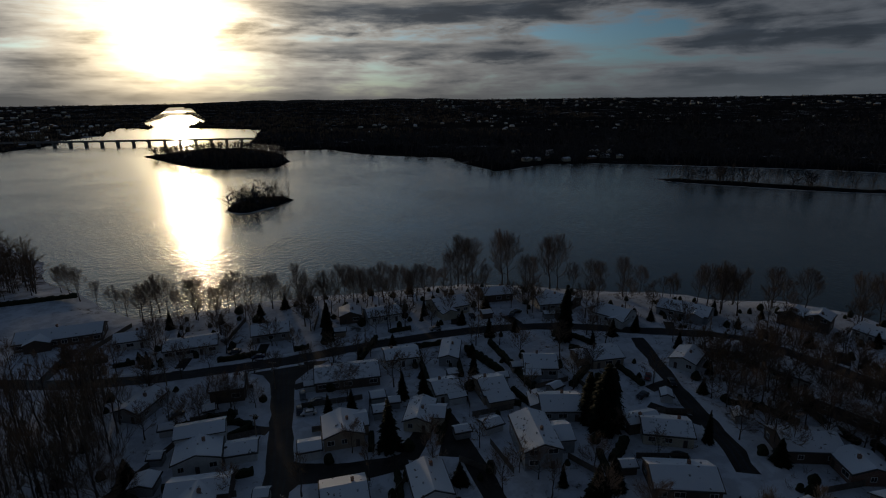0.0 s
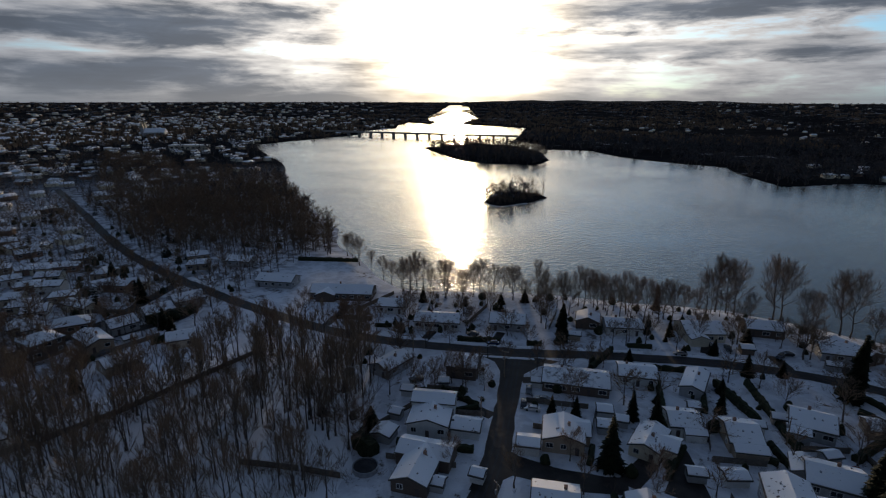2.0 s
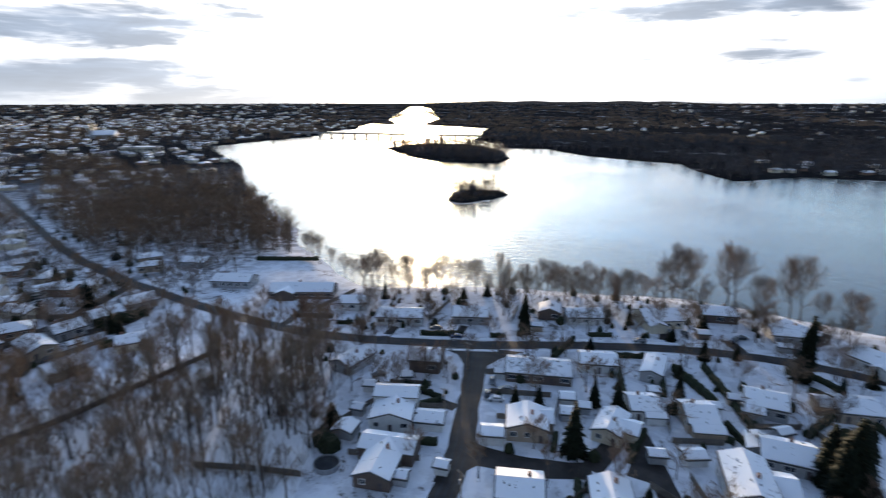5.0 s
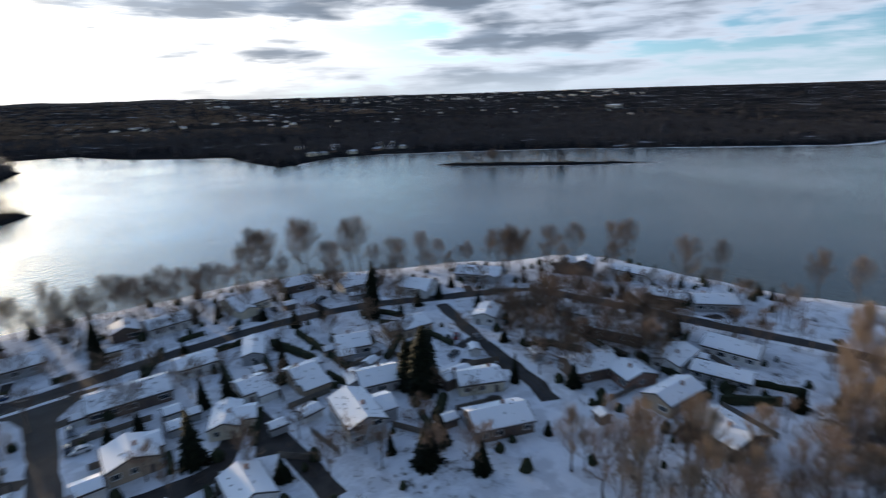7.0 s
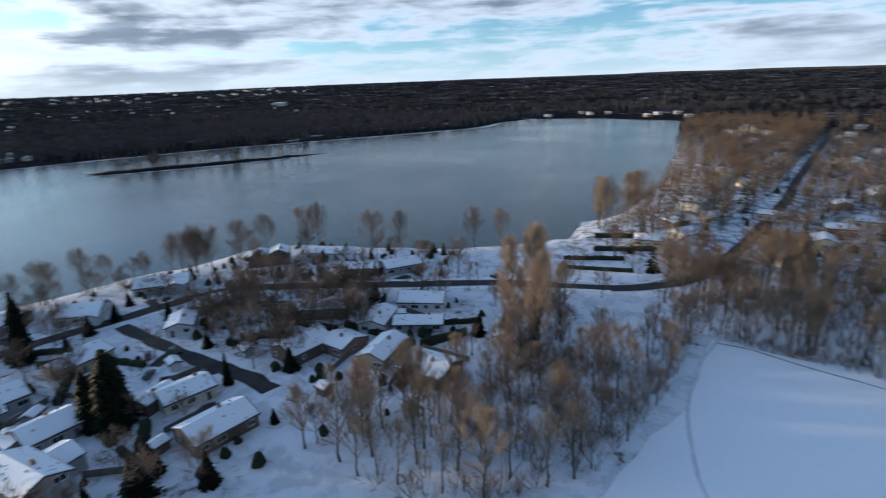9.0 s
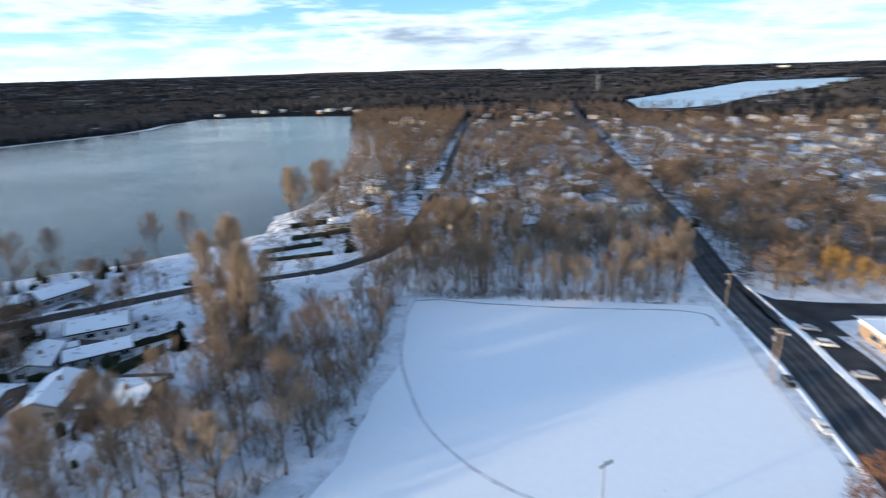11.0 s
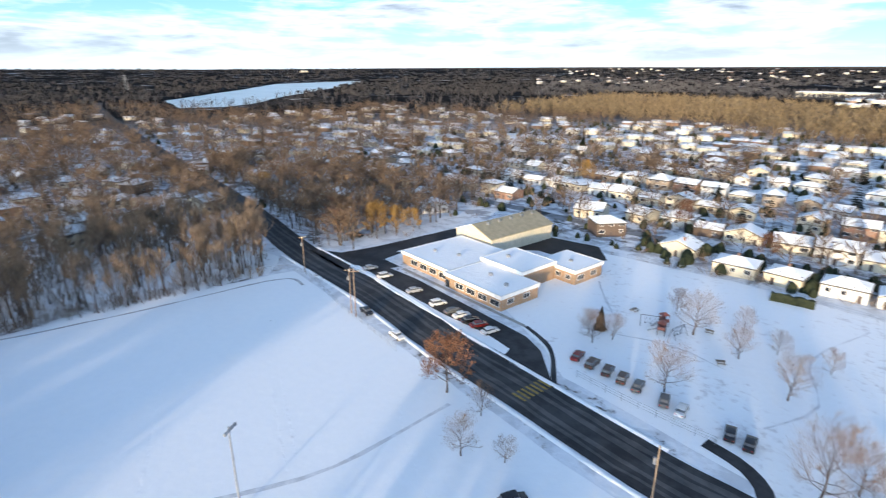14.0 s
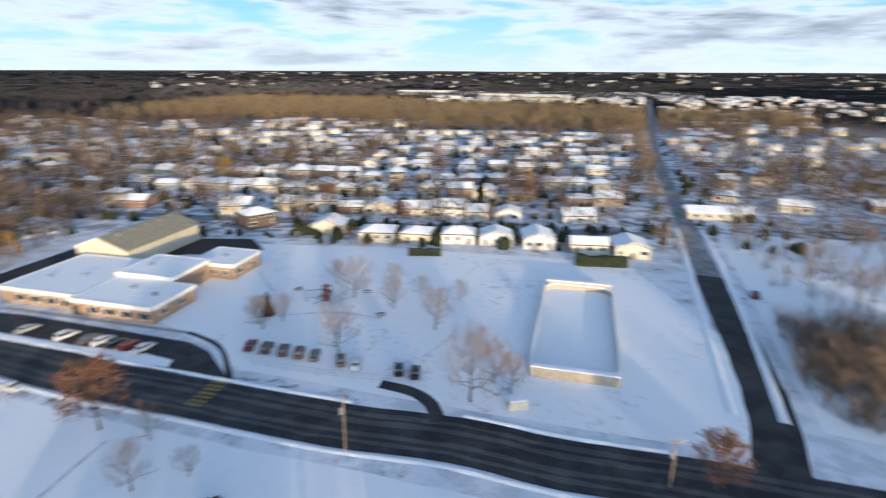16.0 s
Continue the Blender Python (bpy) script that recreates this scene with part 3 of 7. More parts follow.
def house(x, y, w, d, eave, az, kind, wall, rng, label, group, ridge=None, chimney=True, detail=2, name="house", category="house", snow="roof_snow"):
    """A dwelling with its front on local -y. kind: P ridge along x, X ridge along y, H hipped."""
    ob = thing(name, pose(x, y, float(rise(x, y)), 0, 0, az), label, category, group)
    a, b, o, t = w / 2, d / 2, 0.45, 0.22
    span = w if kind == "X" else d
    lift = ridge if ridge else span * 0.5 * rng.uniform(0.30, 0.42)
    e, r = eave, eave + lift
    if kind == "X":
        walls = [(-a, -b, -0.2), (a, -b, -0.2), (a, b, -0.2), (-a, b, -0.2), (-a, -b, e), (a, -b, e), (a, b, e), (-a, b, e), (0, -b, r), (0, b, r)]
        wf = [(0, 1, 5, 8, 4), (1, 2, 6, 5), (2, 3, 7, 9, 6), (3, 0, 4, 7), (4, 8, 9, 7), (5, 6, 9, 8)]
    elif kind == "P":
        walls = [(-a, -b, -0.2), (a, -b, -0.2), (a, b, -0.2), (-a, b, -0.2), (-a, -b, e), (a, -b, e), (a, b, e), (-a, b, e), (-a, 0, r), (a, 0, r)]
        wf = [(0, 1, 5, 4), (1, 2, 6, 9, 5), (2, 3, 7, 6), (3, 0, 4, 8, 7), (4, 5, 9, 8), (6, 7, 8, 9)]
    else:
        walls = [(-a, -b, -0.2), (a, -b, -0.2), (a, b, -0.2), (-a, b, -0.2), (-a, -b, e), (a, -b, e), (a, b, e), (-a, b, e)]
        wf = [(0, 1, 5, 4), (1, 2, 6, 5), (2, 3, 7, 6), (3, 0, 4, 7), (4, 5, 6, 7)]
    poly_part("wall", walls, wf, WALLS[wall], ob)

    def slab(inset, low, high):
        """The roof's sloping slab between two heights above the rafters, drawn in by inset."""
        A, B = a + o - inset, b + o - inset
        if kind == "H":
            k = min(A, B) * 0.92
            ring = [(-A, -B), (A, -B), (A, B), (-A, B)]
            top = [(-A + k, 0), (A - k, 0)] if A >= B else [(0, -B + k), (0, B - k)]
            v = [(px, py, e - 0.12 + low) for px, py in ring] + [(px, py, e - 0.12 + high) for px, py in ring] + [(px, py, r + high) for px, py in top]
            f = [(0, 1, 5, 4), (1, 2, 6, 5), (2, 3, 7, 6), (3, 0, 4, 7), (3, 2, 1, 0)]
            f += [(4, 5, 9, 8), (6, 7, 8, 9), (5, 6, 9), (7, 4, 8)] if A >= B else [(4, 5, 8), (5, 6, 9, 8), (6, 7, 9), (7, 4, 8, 9)]
            return v, f
        run, half = (B, A) if kind == "X" else (A, B)
        edge = r - lift * half / (span / 2)
        sec = [(-half, edge + low), (0, r + low), (half, edge + low), (half, edge + high), (0, r + high), (-half, edge + high)]
        v = []
        for s in (-run, run):
            for p, q in sec:
                v.append((p, s, q) if kind == "X" else (s, p, q))
        f = [(0, 1, 4, 5), (1, 2, 3, 4), (11, 10, 7, 6), (10, 9, 8, 7)]
        f += [(i, i + 6, (i + 1) % 6 + 6, (i + 1) % 6) for i in range(6)]
        return v, f

    v, f = slab(0.0, 0.0, t)
    roof = poly_part("roof", v, f, M["shingle"], ob)
    v, f = slab(0.24, t, t + 0.16)
    poly_part("snow", v, f, M[snow], roof)
    if chimney:
        cx, cy = (rng.uniform(-0.3, 0.3) * w, 0.12 * d) if kind != "X" else (0.12 * w, rng.uniform(-0.3, 0.3) * d)
        box_part("chimney", (cx - 0.35, cx + 0.35, cy - 0.35, cy + 0.35, r - 1.0, r + 0.9), WALLS["brick"], ob, bevel=0.03)
        for i in range(2):
            vx, vy = rng.uniform(-0.35, 0.35) * w, -0.22 * d * (1 if rng.random() < 0.7 else -1)
            hz = r - lift * (abs(vx) / a if kind == "X" else abs(vy) / b) if kind != "H" else e + lift * 0.4
            box_part("roof_vent", (vx - 0.18, vx + 0.18, vy - 0.18, vy + 0.18, hz, hz + 0.65), M["steel"], ob)
    if detail:
        sill = 1.0
        for storey in range(2 if e > 4.4 else 1):
            zc = sill + 0.75 + 2.7 * storey + (0.3 if e > 3.3 else 0)
            count = max(1, int(w / 3.3))
            for side in (-1, 1) if detail > 1 else (-1,):
                door_at = rng.integers(0, count) if storey == 0 and count > 1 else -1
                for i in range(count):
                    px = -a + (i + 0.5) * w / count
                    if i == door_at:
                        box_part("door", (px - 0.48, px + 0.48, side * b - 0.05, side * b + 0.05, 0.0, 2.1), M["door"], ob)
                        continue
                    add_window(ob, pose(px, side * b, zc, 0, 0, 0 if side < 0 else 180), rng.choice([1.2, 1.6, 2.2]), 1.2)
            if detail > 1:
                for side in (-1, 1):
                    for i in range(max(1, int(d / 5))):
                        py = -b + (i + 0.5) * d / max(1, int(d / 5))
                        add_window(ob, pose(side * a, py, zc, 0, 0, 90 * side), 1.2, 1.1)
    return ob


# ---- trees ----
def prism(v, t, p, q, r0, r1, sides=3):
    p, q = np.asarray(p), np.asarray(q)
    ax = q - p
    ax = ax / (np.linalg.norm(ax) + 1e-9)
    s = np.cross(ax, (0.3, 0.9, 0.31))
    s /= np.linalg.norm(s) + 1e-9
    u = np.cross(ax, s)
    base = len(v)
    for c, r in ((p, r0), (q, r1)):
        for i in range(sides):
            k = 2 * math.pi * i / sides
            v.append(c + r * (math.cos(k) * s + math.sin(k) * u))
    for i in range(sides):
        j = (i + 1) % sides
        t.append((base + i, base + j, base + sides + j))
        t.append((base + i, base + sides + j, base + sides + i))


def unit(vec):
    return vec / (np.linalg.norm(vec) + 1e-9)


def bare_tree(seed, limbs, subs, twigs, fork=0.3, stem=0.75, crown=(0.62, 2.6, 4.0), steep=(0.5, 1.2), thin=0.016, leaves=0, spread=1.0):
    """A leafless tree of 10 m inside a domed crown: trunk, limbs bending upward, branches and fine twigs."""
    rng = np.random.default_rng(seed)
    tv, tt, cv, ct = [], [], [], []
    mid, rx, rz = np.array([0, 0, crown[0] * 10]), crown[1], crown[2]
    scale3 = np.array([1 / rx, 1 / rx, 1 / rz])

    def reach(p, d):
        """Way from p along d to the crown's outline."""
        o, q = (p - mid) * scale3, d * scale3
        a_, b_, c_ = q @ q, o @ q, o @ o - 1.0
        disc_ = b_ * b_ - a_ * c_
        return max(0.5, (-b_ + math.sqrt(disc_)) / a_) if disc_ > 0 else 0.5

    def aside(d, amount, lift):
        r_ = rng.normal(0, 1, 3)
        r_ -= d * (r_ @ d)
        return unit(d + unit(r_) * amount + np.array([0, 0, lift]))

    lean = rng.normal(0, 0.03, 2)
    wig = rng.normal(0, 0.08, (7, 2))
    zs = np.linspace(0, 10 * stem, 7)
    spine = [np.array([lean[0] * z + wig[i, 0] * (i > 0), lean[1] * z + wig[i, 1] * (i > 0), z]) for i, z in enumerate(zs)]
    rad = [0.15 * (1 - 0.78 * i / 6) for i in range(7)]
    rad[0] *= 1.35
    for i in range(6):
        prism(tv, tt, spine[i], spine[i + 1], rad[i], rad[i + 1], 6)
    for i in range(limbs):
        f = fork + (1.0 - fork) * (i + rng.uniform(0, 1)) / limbs
        z = min(f, 0.995) * 10 * stem * (1 if i < limbs - 3 else 1)
        k = min(5, int(z / (10 * stem) * 6))
        p = spine[k] + (spine[k + 1] - spine[k]) * (z / (10 * stem) * 6 - k)
        ang = i * 2.4 + rng.normal(0, 0.4)
        tilt = steep[0] + (steep[1] - steep[0]) * f + rng.normal(0, 0.1)
        d = np.array([math.cos(ang) * math.cos(tilt), math.sin(ang) * math.cos(tilt), math.sin(tilt)])
        length = reach(p, unit(d + np.array([0, 0, 0.25]))) * rng.uniform(0.82, 1.04)
        r0 = max(0.03, rad[k] * 0.5)
        pts, dirs = [p], [d]
        for m in range(3):
            pts.append(pts[-1] + d * length / 3)
            d = unit(d + rng.normal(0, 0.16, 3) + np.array([0, 0, 0.20]))
            dirs.append(d)
        radii = [r0, r0 * 0.68, r0 * 0.4, 0.012]
        for m in range(3):
            prism(tv, tt, pts[m], pts[m + 1], radii[m], radii[m + 1], 4 if m == 0 else 3)
        for j in range(subs):
            g = 0.18 + 0.82 * (j + rng.uniform(0, 1)) / subs
            m = min(2, int(g * 3))
            s = pts[m] + (pts[m + 1] - pts[m]) * (g * 3 - m)
            sd = aside(dirs[m], 0.52 * spread, 0.25 / spread)
            sl = min(length * 0.5 * (1.15 - 0.55 * g) * rng.uniform(0.7, 1.2), reach(s, sd) * 1.06)
            e = s + sd * sl
            rs = radii[m] * 0.36
            for flat_side in (unit(np.cross(sd, rng.normal(0, 1, 3))) * max(rs, 0.014), unit(np.cross(sd, rng.normal(0, 1, 3))) * max(rs, 0.014)):
                base = len(cv)
                cv += [s - flat_side, s + flat_side, e]
                ct.append((base, base + 1, base + 2))
            for q in range(twigs):
                h = 0.08 + 0.92 * (q + rng.uniform(0, 1)) / twigs
                w0 = s + sd * sl * h
                td = aside(sd, 0.42 * spread, 0.3 / spread)
                tl = (0.5 + sl * 0.5) * rng.uniform(0.6, 1.15)
                side = unit(np.cross(td, rng.normal(0, 1, 3))) * thin
                base = len(cv)
                cv += [w0 - side, w0 + side, w0 + td * tl]
                ct.append((base, base + 1, base + 2))
                for _ in range(leaves):
                    c0 = w0 + td * tl * rng.uniform(0.2, 1.0) + rng.normal(0, 0.06, 3)
                    u1, u2 = unit(rng.normal(0, 1, 3)) * 0.2, unit(rng.normal(0, 1, 3)) * 0.2
                    base = len(cv)
                    cv += [c0, c0 + u1, c0 + u2]
                    ct.append((base, base + 1, base + 2))
    return tv, tt, cv, ct


def tree_prototypes(count, seed, mat_twig, **shape):
    out = []
    for i in range(count):
        tv, tt, cv, ct = bare_tree(seed + i, **shape)
        out.append((tri_mesh("trunk", tv, tt, M["bark"]), tri_mesh("crown", cv, ct, mat_twig)))
    return out


def plant(protos, x, y, height, rng, label, group, name="tree", category="tree", z=None, wide=1.0):
    """One tree with its trunk and crown; alike trees share meshes."""
    trunk, crown = protos[int(rng.integers(0, len(protos)))]
    s = height / 10.0
    ob = new(name)
    zz = float(ground_z(np.array([x]), np.array([y]))[0]) if z is None else z
    ob.matrix_world = pose(x, y, zz - 0.1, rng.normal(0, 1.5), rng.normal(0, 1.5), rng.uniform(0, 360)) @ Matrix.Diagonal(
        (s * wide * rng.uniform(0.88, 1.12), s * wide * rng.uniform(0.88, 1.12), s, 1))
    tagged(ob, label, category, group)
    for n_, me in (("trunk", trunk), ("crown", crown)):
        p = new(n_, me)
        p.parent = ob
    return ob


BROAD = tree_prototypes(6, 11, M["twig"], limbs=16, subs=10, twigs=15, fork=0.30, stem=0.72, crown=(0.60, 3.0, 4.1), steep=(0.5, 1.25), thin=0.012, spread=1.25)
GARDEN = tree_prototypes(6, 31, M["twig"], limbs=12, subs=9, twigs=13, fork=0.28, stem=0.68, crown=(0.60, 3.3, 4.1), steep=(0.4, 1.2), thin=0.021, spread=1.3)
SLIM = tree_prototypes(6, 41, M["gold_twig"], limbs=12, subs=9, twigs=13, fork=0.34, stem=0.84, crown=(0.64, 2.3, 3.7), steep=(0.8, 1.3), thin=0.018)
TALL = tree_prototypes(4, 61, M["gold_twig"], limbs=28, subs=12, twigs=18, fork=0.16, stem=0.92, crown=(0.57, 1.35, 4.4), steep=(0.85, 1.35), thin=0.007)
SLENDER = tree_prototypes(3, 66, M["gold_twig"], limbs=18, subs=10, twigs=14, fork=0.22, stem=0.88, crown=(0.60, 2.1, 4.0), steep=(0.75, 1.3), thin=0.012)
YOUNG = tree_prototypes(4, 71, M["twig"], limbs=17, subs=10, twigs=17, fork=0.22, stem=0.62, crown=(0.58, 4.0, 4.1), steep=(0.2, 1.2), thin=0.0075, spread=1.6)
OAK = tree_prototypes(3, 91, M["copper"], limbs=14, subs=8, twigs=9, fork=0.22, stem=0.68, crown=(0.58, 3.7, 4.2), steep=(0.15, 1.2), leaves=5, spread=1.6)


GOLDEN = tree_prototypes(2, 95, M["gold_leaf"], limbs=14, subs=8, twigs=9, fork=0.2, stem=0.72, crown=(0.56, 3.2, 4.3), steep=(0.3, 1.25), leaves=5, spread=1.4)


def spruce_mesh(seed, mat, rows=26, spread=14, taper=0.85):
    """A dense conifer, 10 m high, of drooping boughs in whorls."""
    rng = np.random.default_rng(seed)
    v, t = [], []
    for i in range(rows):
        f = i / rows
        z = 0.5 + 9.3 * f
        reach = (2.35 * (1 - f) ** taper + 0.12) * rng.uniform(0.85, 1.12)
        count = int(spread * (1 - 0.57 * f))
        for j in range(count):
            a = 2 * math.pi * (j + rng.uniform(0, 0.8)) / count + i * 0.7
            d = np.array([math.cos(a), math.sin(a), 0])
            s = np.array([-d[1], d[0], 0])
            L = reach * rng.uniform(0.75, 1.15)
            wd = L * rng.uniform(0.22, 0.34) + 0.06
            root = np.array([0, 0, z + 0.25])
            mid = d * L * 0.55 + np.array([0, 0, z + 0.12])
            tip = d * L + np.array([0, 0, z - 0.22 * L + 0.1])
            b = len(v)
            v += [root, mid + s * wd, mid - s * wd, tip, mid - np.array([0, 0, 0.25 * L + 0.1])]
            t += [(b, b + 1, b + 3), (b, b + 3, b + 2), (b, b + 4, b + 1), (b + 1, b + 4, b + 3), (b + 2, b + 3, b + 4), (b, b + 2, b + 4)]
            for q in range(3):
                u = rng.uniform(0.35, 0.95)
                c = root + (tip - root) * u + s * rng.uniform(-wd, wd) * 0.7
                n3 = unit(d + s * rng.uniform(-1, 1) + np.array([0, 0, -0.3])) * L * 0.3
                b = len(v)
                v += [c + s * 0.09 * L, c - s * 0.09 * L, c + n3]
                t.append((b, b + 1, b + 2))
    return (v, t) if mat is None else tri_mesh("crown", v, t, mat)


def trunk_mesh():
    v, t = [], []
    prism(v, t, (0, 0, 0), (0, 0, 9.5), 0.2, 0.03, 6)
    return tri_mesh("trunk", v, t, M["bark"])


SPRUCE = [(trunk_mesh(), spruce_mesh(s, M["needle"])) for s in (5, 6, 7)]
BROAD_SPRUCE = [(trunk_mesh(), spruce_mesh(s, M["needle"], 30, 15, 0.5)) for s in (8, 9)]

# ---- houses of the riverside village ----
rng = np.random.default_rng(20)
WALL_WORDS = {"white": "white-sided", "cream": "cream-sided", "grey": "grey-sided", "tan": "tan-sided", "brown": "dark brown", "brick": "red-brown brick"}
ROOF_WORDS = {"P": "snowy gable roof", "X": "snowy front gable", "H": "snowy hipped roof"}


ANNEXES = {(-48.3, 119.3): (0, 4.5, 11.5, 6.5, 5.0, "P"), (-43.2, 98.9): (0, 5.5, 13.0, 7.0, 3.2, "P"), (27.1, 139.3): (0.4, -6.2, 7.4, 4.0, 2.3, "P"),
           (33, 112.3): (6.0, 1.5, 6.5, 8.0, 3.6, "P"), (44.1, 127.9): (-5.5, 2.0, 5.0, 7.0, 2.6, "X"), (-120.3, 194.4): (-6.0, -4.0, 8.0, 8.0, 3.0, "X"),
           (21.8, 205.2): (-3.5, -7.0, 6.0, 5.0, 2.8, "X"), (-14.3, 123.2): (3.5, 2.5, 6.0, 7.0, 3.0, "P"), (113.6, 187.6): (5.0, -4.5, 6.0, 6.0, 3.0, "X"),
           (66.9, 155.1): (-6.5, 1.0, 5.0, 6.5, 2.6, "P"), (5.9, 128.3): (4.5, 1.0, 4.5, 6.5, 2.5, "P"), (44.8, 150.7): (-3.0, -5.5, 5.0, 4.0, 2.6, "P"),
           (84.6, 187.4): (4.0, -5.0, 5.5, 5.0, 2.8, "X"), (13.7, 140.4): (2.0, -4.9, 5.0, 3.0, 2.3, "P")}


def annex(ob, x, y, w, d, eave, kind, wall):
    """A lower or crosswise volume joined to a house, as parts of it."""
    a, b, lift, o = w / 2, d / 2, (w if kind == "X" else d) * 0.19, 0.35
    if kind == "X":
        v = [(x - a, y - b, -0.2), (x + a, y - b, -0.2), (x + a, y + b, -0.2), (x - a, y + b, -0.2), (x - a, y - b, eave), (x + a, y - b, eave), (x + a, y + b, eave),
             (x - a, y + b, eave), (x, y - b, eave + lift), (x, y + b, eave + lift)]
        f = [(0, 1, 5, 8, 4), (1, 2, 6, 5), (2, 3, 7, 9, 6), (3, 0, 4, 7), (4, 8, 9, 7), (5, 6, 9, 8)]
    else:
        v = [(x - a, y - b, -0.2), (x + a, y - b, -0.2), (x + a, y + b, -0.2), (x - a, y + b, -0.2), (x - a, y - b, eave), (x + a, y - b, eave), (x + a, y + b, eave),
             (x - a, y + b, eave), (x - a, y, eave + lift), (x + a, y, eave + lift)]
        f = [(0, 1, 5, 4), (1, 2, 6, 9, 5), (2, 3, 7, 6), (3, 0, 4, 8, 7), (4, 5, 9, 8), (6, 7, 8, 9)]
    poly_part("annex_wall", v, f, WALLS[wall], ob)
    for nm, inset, low, high, mat in (("annex_roof", 0.0, 0.02, 0.2, M["shingle"]), ("annex_snow", 0.12, 0.2, 0.34, M["roof_snow"])):
        A, B = a + o - inset, b + o - inset
        half, run, slope = (A, B, lift / a) if kind == "X" else (B, A, lift / b)
        top = eave + lift
        sec = [(-half, top - slope * half + low), (0, top + low), (half, top - slope * half + low), (half, top - slope * half + high), (0, top + high), (-half, top - slope * half + high)]
        rv = [((x + p, y + s, q) if kind == "X" else (x + s, y + p, q)) for s in (-run, run) for p, q in sec]
        rf = [(0, 1, 4, 5), (1, 2, 3, 4), (11, 10, 7, 6), (10, 9, 8, 7)] + [(i, i + 6, (i + 1) % 6 + 6, (i + 1) % 6) for i in range(6)]
        poly_part(nm, rv, rf, mat, ob)


def row_of_houses(rows, group, place):
    for x, y, w, d, eave, az, kind, wall in rows:
        size = "small" if w * d < 45 else "low" if eave < 4 else "two-storey"
        shed = w * d < 60 and eave < 2.7
        noun = "shed" if shed else "house"
        made = house(x, y, w, d, eave, az, kind, wall, rng, f"{size} {WALL_WORDS[wall]} {noun} with {ROOF_WORDS[kind]} {place}", group,
              chimney=not shed, detail=0 if shed else 2, name=noun, category=noun,
              snow="thin_snow" if rng.random() < 0.3 else "roof_snow")
        if (x, y) in ANNEXES:
            annex(made, *ANNEXES[x, y], wall)


SIDE_STREET_HOUSES = [
    (-15.2, 152.6, 19.0, 11.0, 3, 7, "P", "brown"),
    (1.7, 163.1, 11.0, 9.0, 3, 8, "P", "white"),
    (18.0, 163.6, 6.3, 13.0, 3, -11, "X", "grey"),
    (13.7, 140.4, 7.8, 9.0, 3, 12, "P", "white"),
    (27.1, 139.3, 7.7, 11.0, 3, 10, "P", "tan"),
    (-14.3, 123.2, 9.9, 10.0, 3.5, 9, "X", "tan"),
    (5.9, 128.3, 7.0, 11.0, 3, -13, "X", "cream"),
    (-21.8, 116.9, 5.3, 5.0, 2.6, 10, "P", "white"),
    (-5.7, 139.2, 3.9, 4.0, 2.2, 9, "P", "white"),
    (-5.0, 131.8, 3.7, 4.0, 2.2, 9, "P", "grey"),
    (44.8, 150.7, 10, 10.0, 3.5, -8, "P", "grey"),
]
STREET_CORNER_HOUSES = [
    (-71.3, 142.1, 7.6, 12.0, 3, -16, "X", "grey"),
    (-49.1, 148.2, 9.3, 9.0, 4, 7, "P", "brown"),
    (-48.3, 119.3, 10.5, 14.0, 3.6, 12, "X", "white"),
    (-57.0, 108.7, 5.1, 5.0, 2.2, 0, "X", "grey"),
    (-43.2, 98.9, 8.2, 14.0, 3, 4, "X", "brown"),
    (-38.2, 118.5, 7.2, 6.0, 2.4, 8, "P", "white"),
    (-12.2, 99.1, 9.6, 9.0, 3, 9, "P", "white"),
    (6.2, 100.7, 8.2, 11.0, 3, 8, "X", "white"),
]
SHORE_HOUSES = [
    (-45.3, 188.5, 13.0, 10.0, 3, 12, "P", "grey"),
    (-70.3, 180.2, 16.9, 10.0, 3, 13, "P", "white"),
    (-17.2, 200.8, 8.4, 9.0, 3, 5, "X", "brown"),
    (-4.7, 200.1, 13.1, 10.0, 3, 15, "P", "white"),
    (21.8, 205.2, 13.7, 12.0, 3.2, 20, "P", "cream"),
    (43.8, 216.5, 12.2, 10.0, 3, 6, "P", "brown"),
    (63.3, 203.3, 11, 10.0, 3, 4, "P", "grey"),
    (-93.3, 187.8, 10.8, 9.0, 3, 14, "P", "white"),
    (-120.3, 194.4, 26.8, 11.0, 3, 16, "P", "brown"),
    (-156.5, 196.8, 17.5, 10.0, 3, 11, "P", "grey"),
    (-193.5, 215.8, 12.9, 9.0, 3, 10, "P", "grey"),
]
WEST_HOUSES = [
    (-185.7, 109.3, 10.5, 10.0, 5.6, 80, "H", "brown"),
    (-188.3, 89.1, 10.3, 11.0, 5, -83, "H", "brick"),
    (-175.7, 120.1, 8.3, 14.0, 3, 71, "X", "tan"),
    (-179.0, 133.4, 9.5, 10.0, 3, 71, "P", "grey"),
    (-177.5, 148.4, 10.7, 10.0, 3, 66, "P", "white"),
    (-176.6, 162.7, 11.9, 10.0, 3, 63, "P", "grey"),
    (-221.6, 131.1, 8.6, 10.0, 3, 45, "P", "white"),
    (-210.8, 141.2, 7.1, 14.0, 3, 88, "X", "cream"),
    (-152.6, 111.4, 10.5, 8.0, 3, 72, "P", "tan"),
    (-148.5, 132.5, 9.4, 9.0, 3, 47, "P", "cream"),
    (-147.7, 70.9, 9, 10.0, 3, 51, "P", "white"),
]
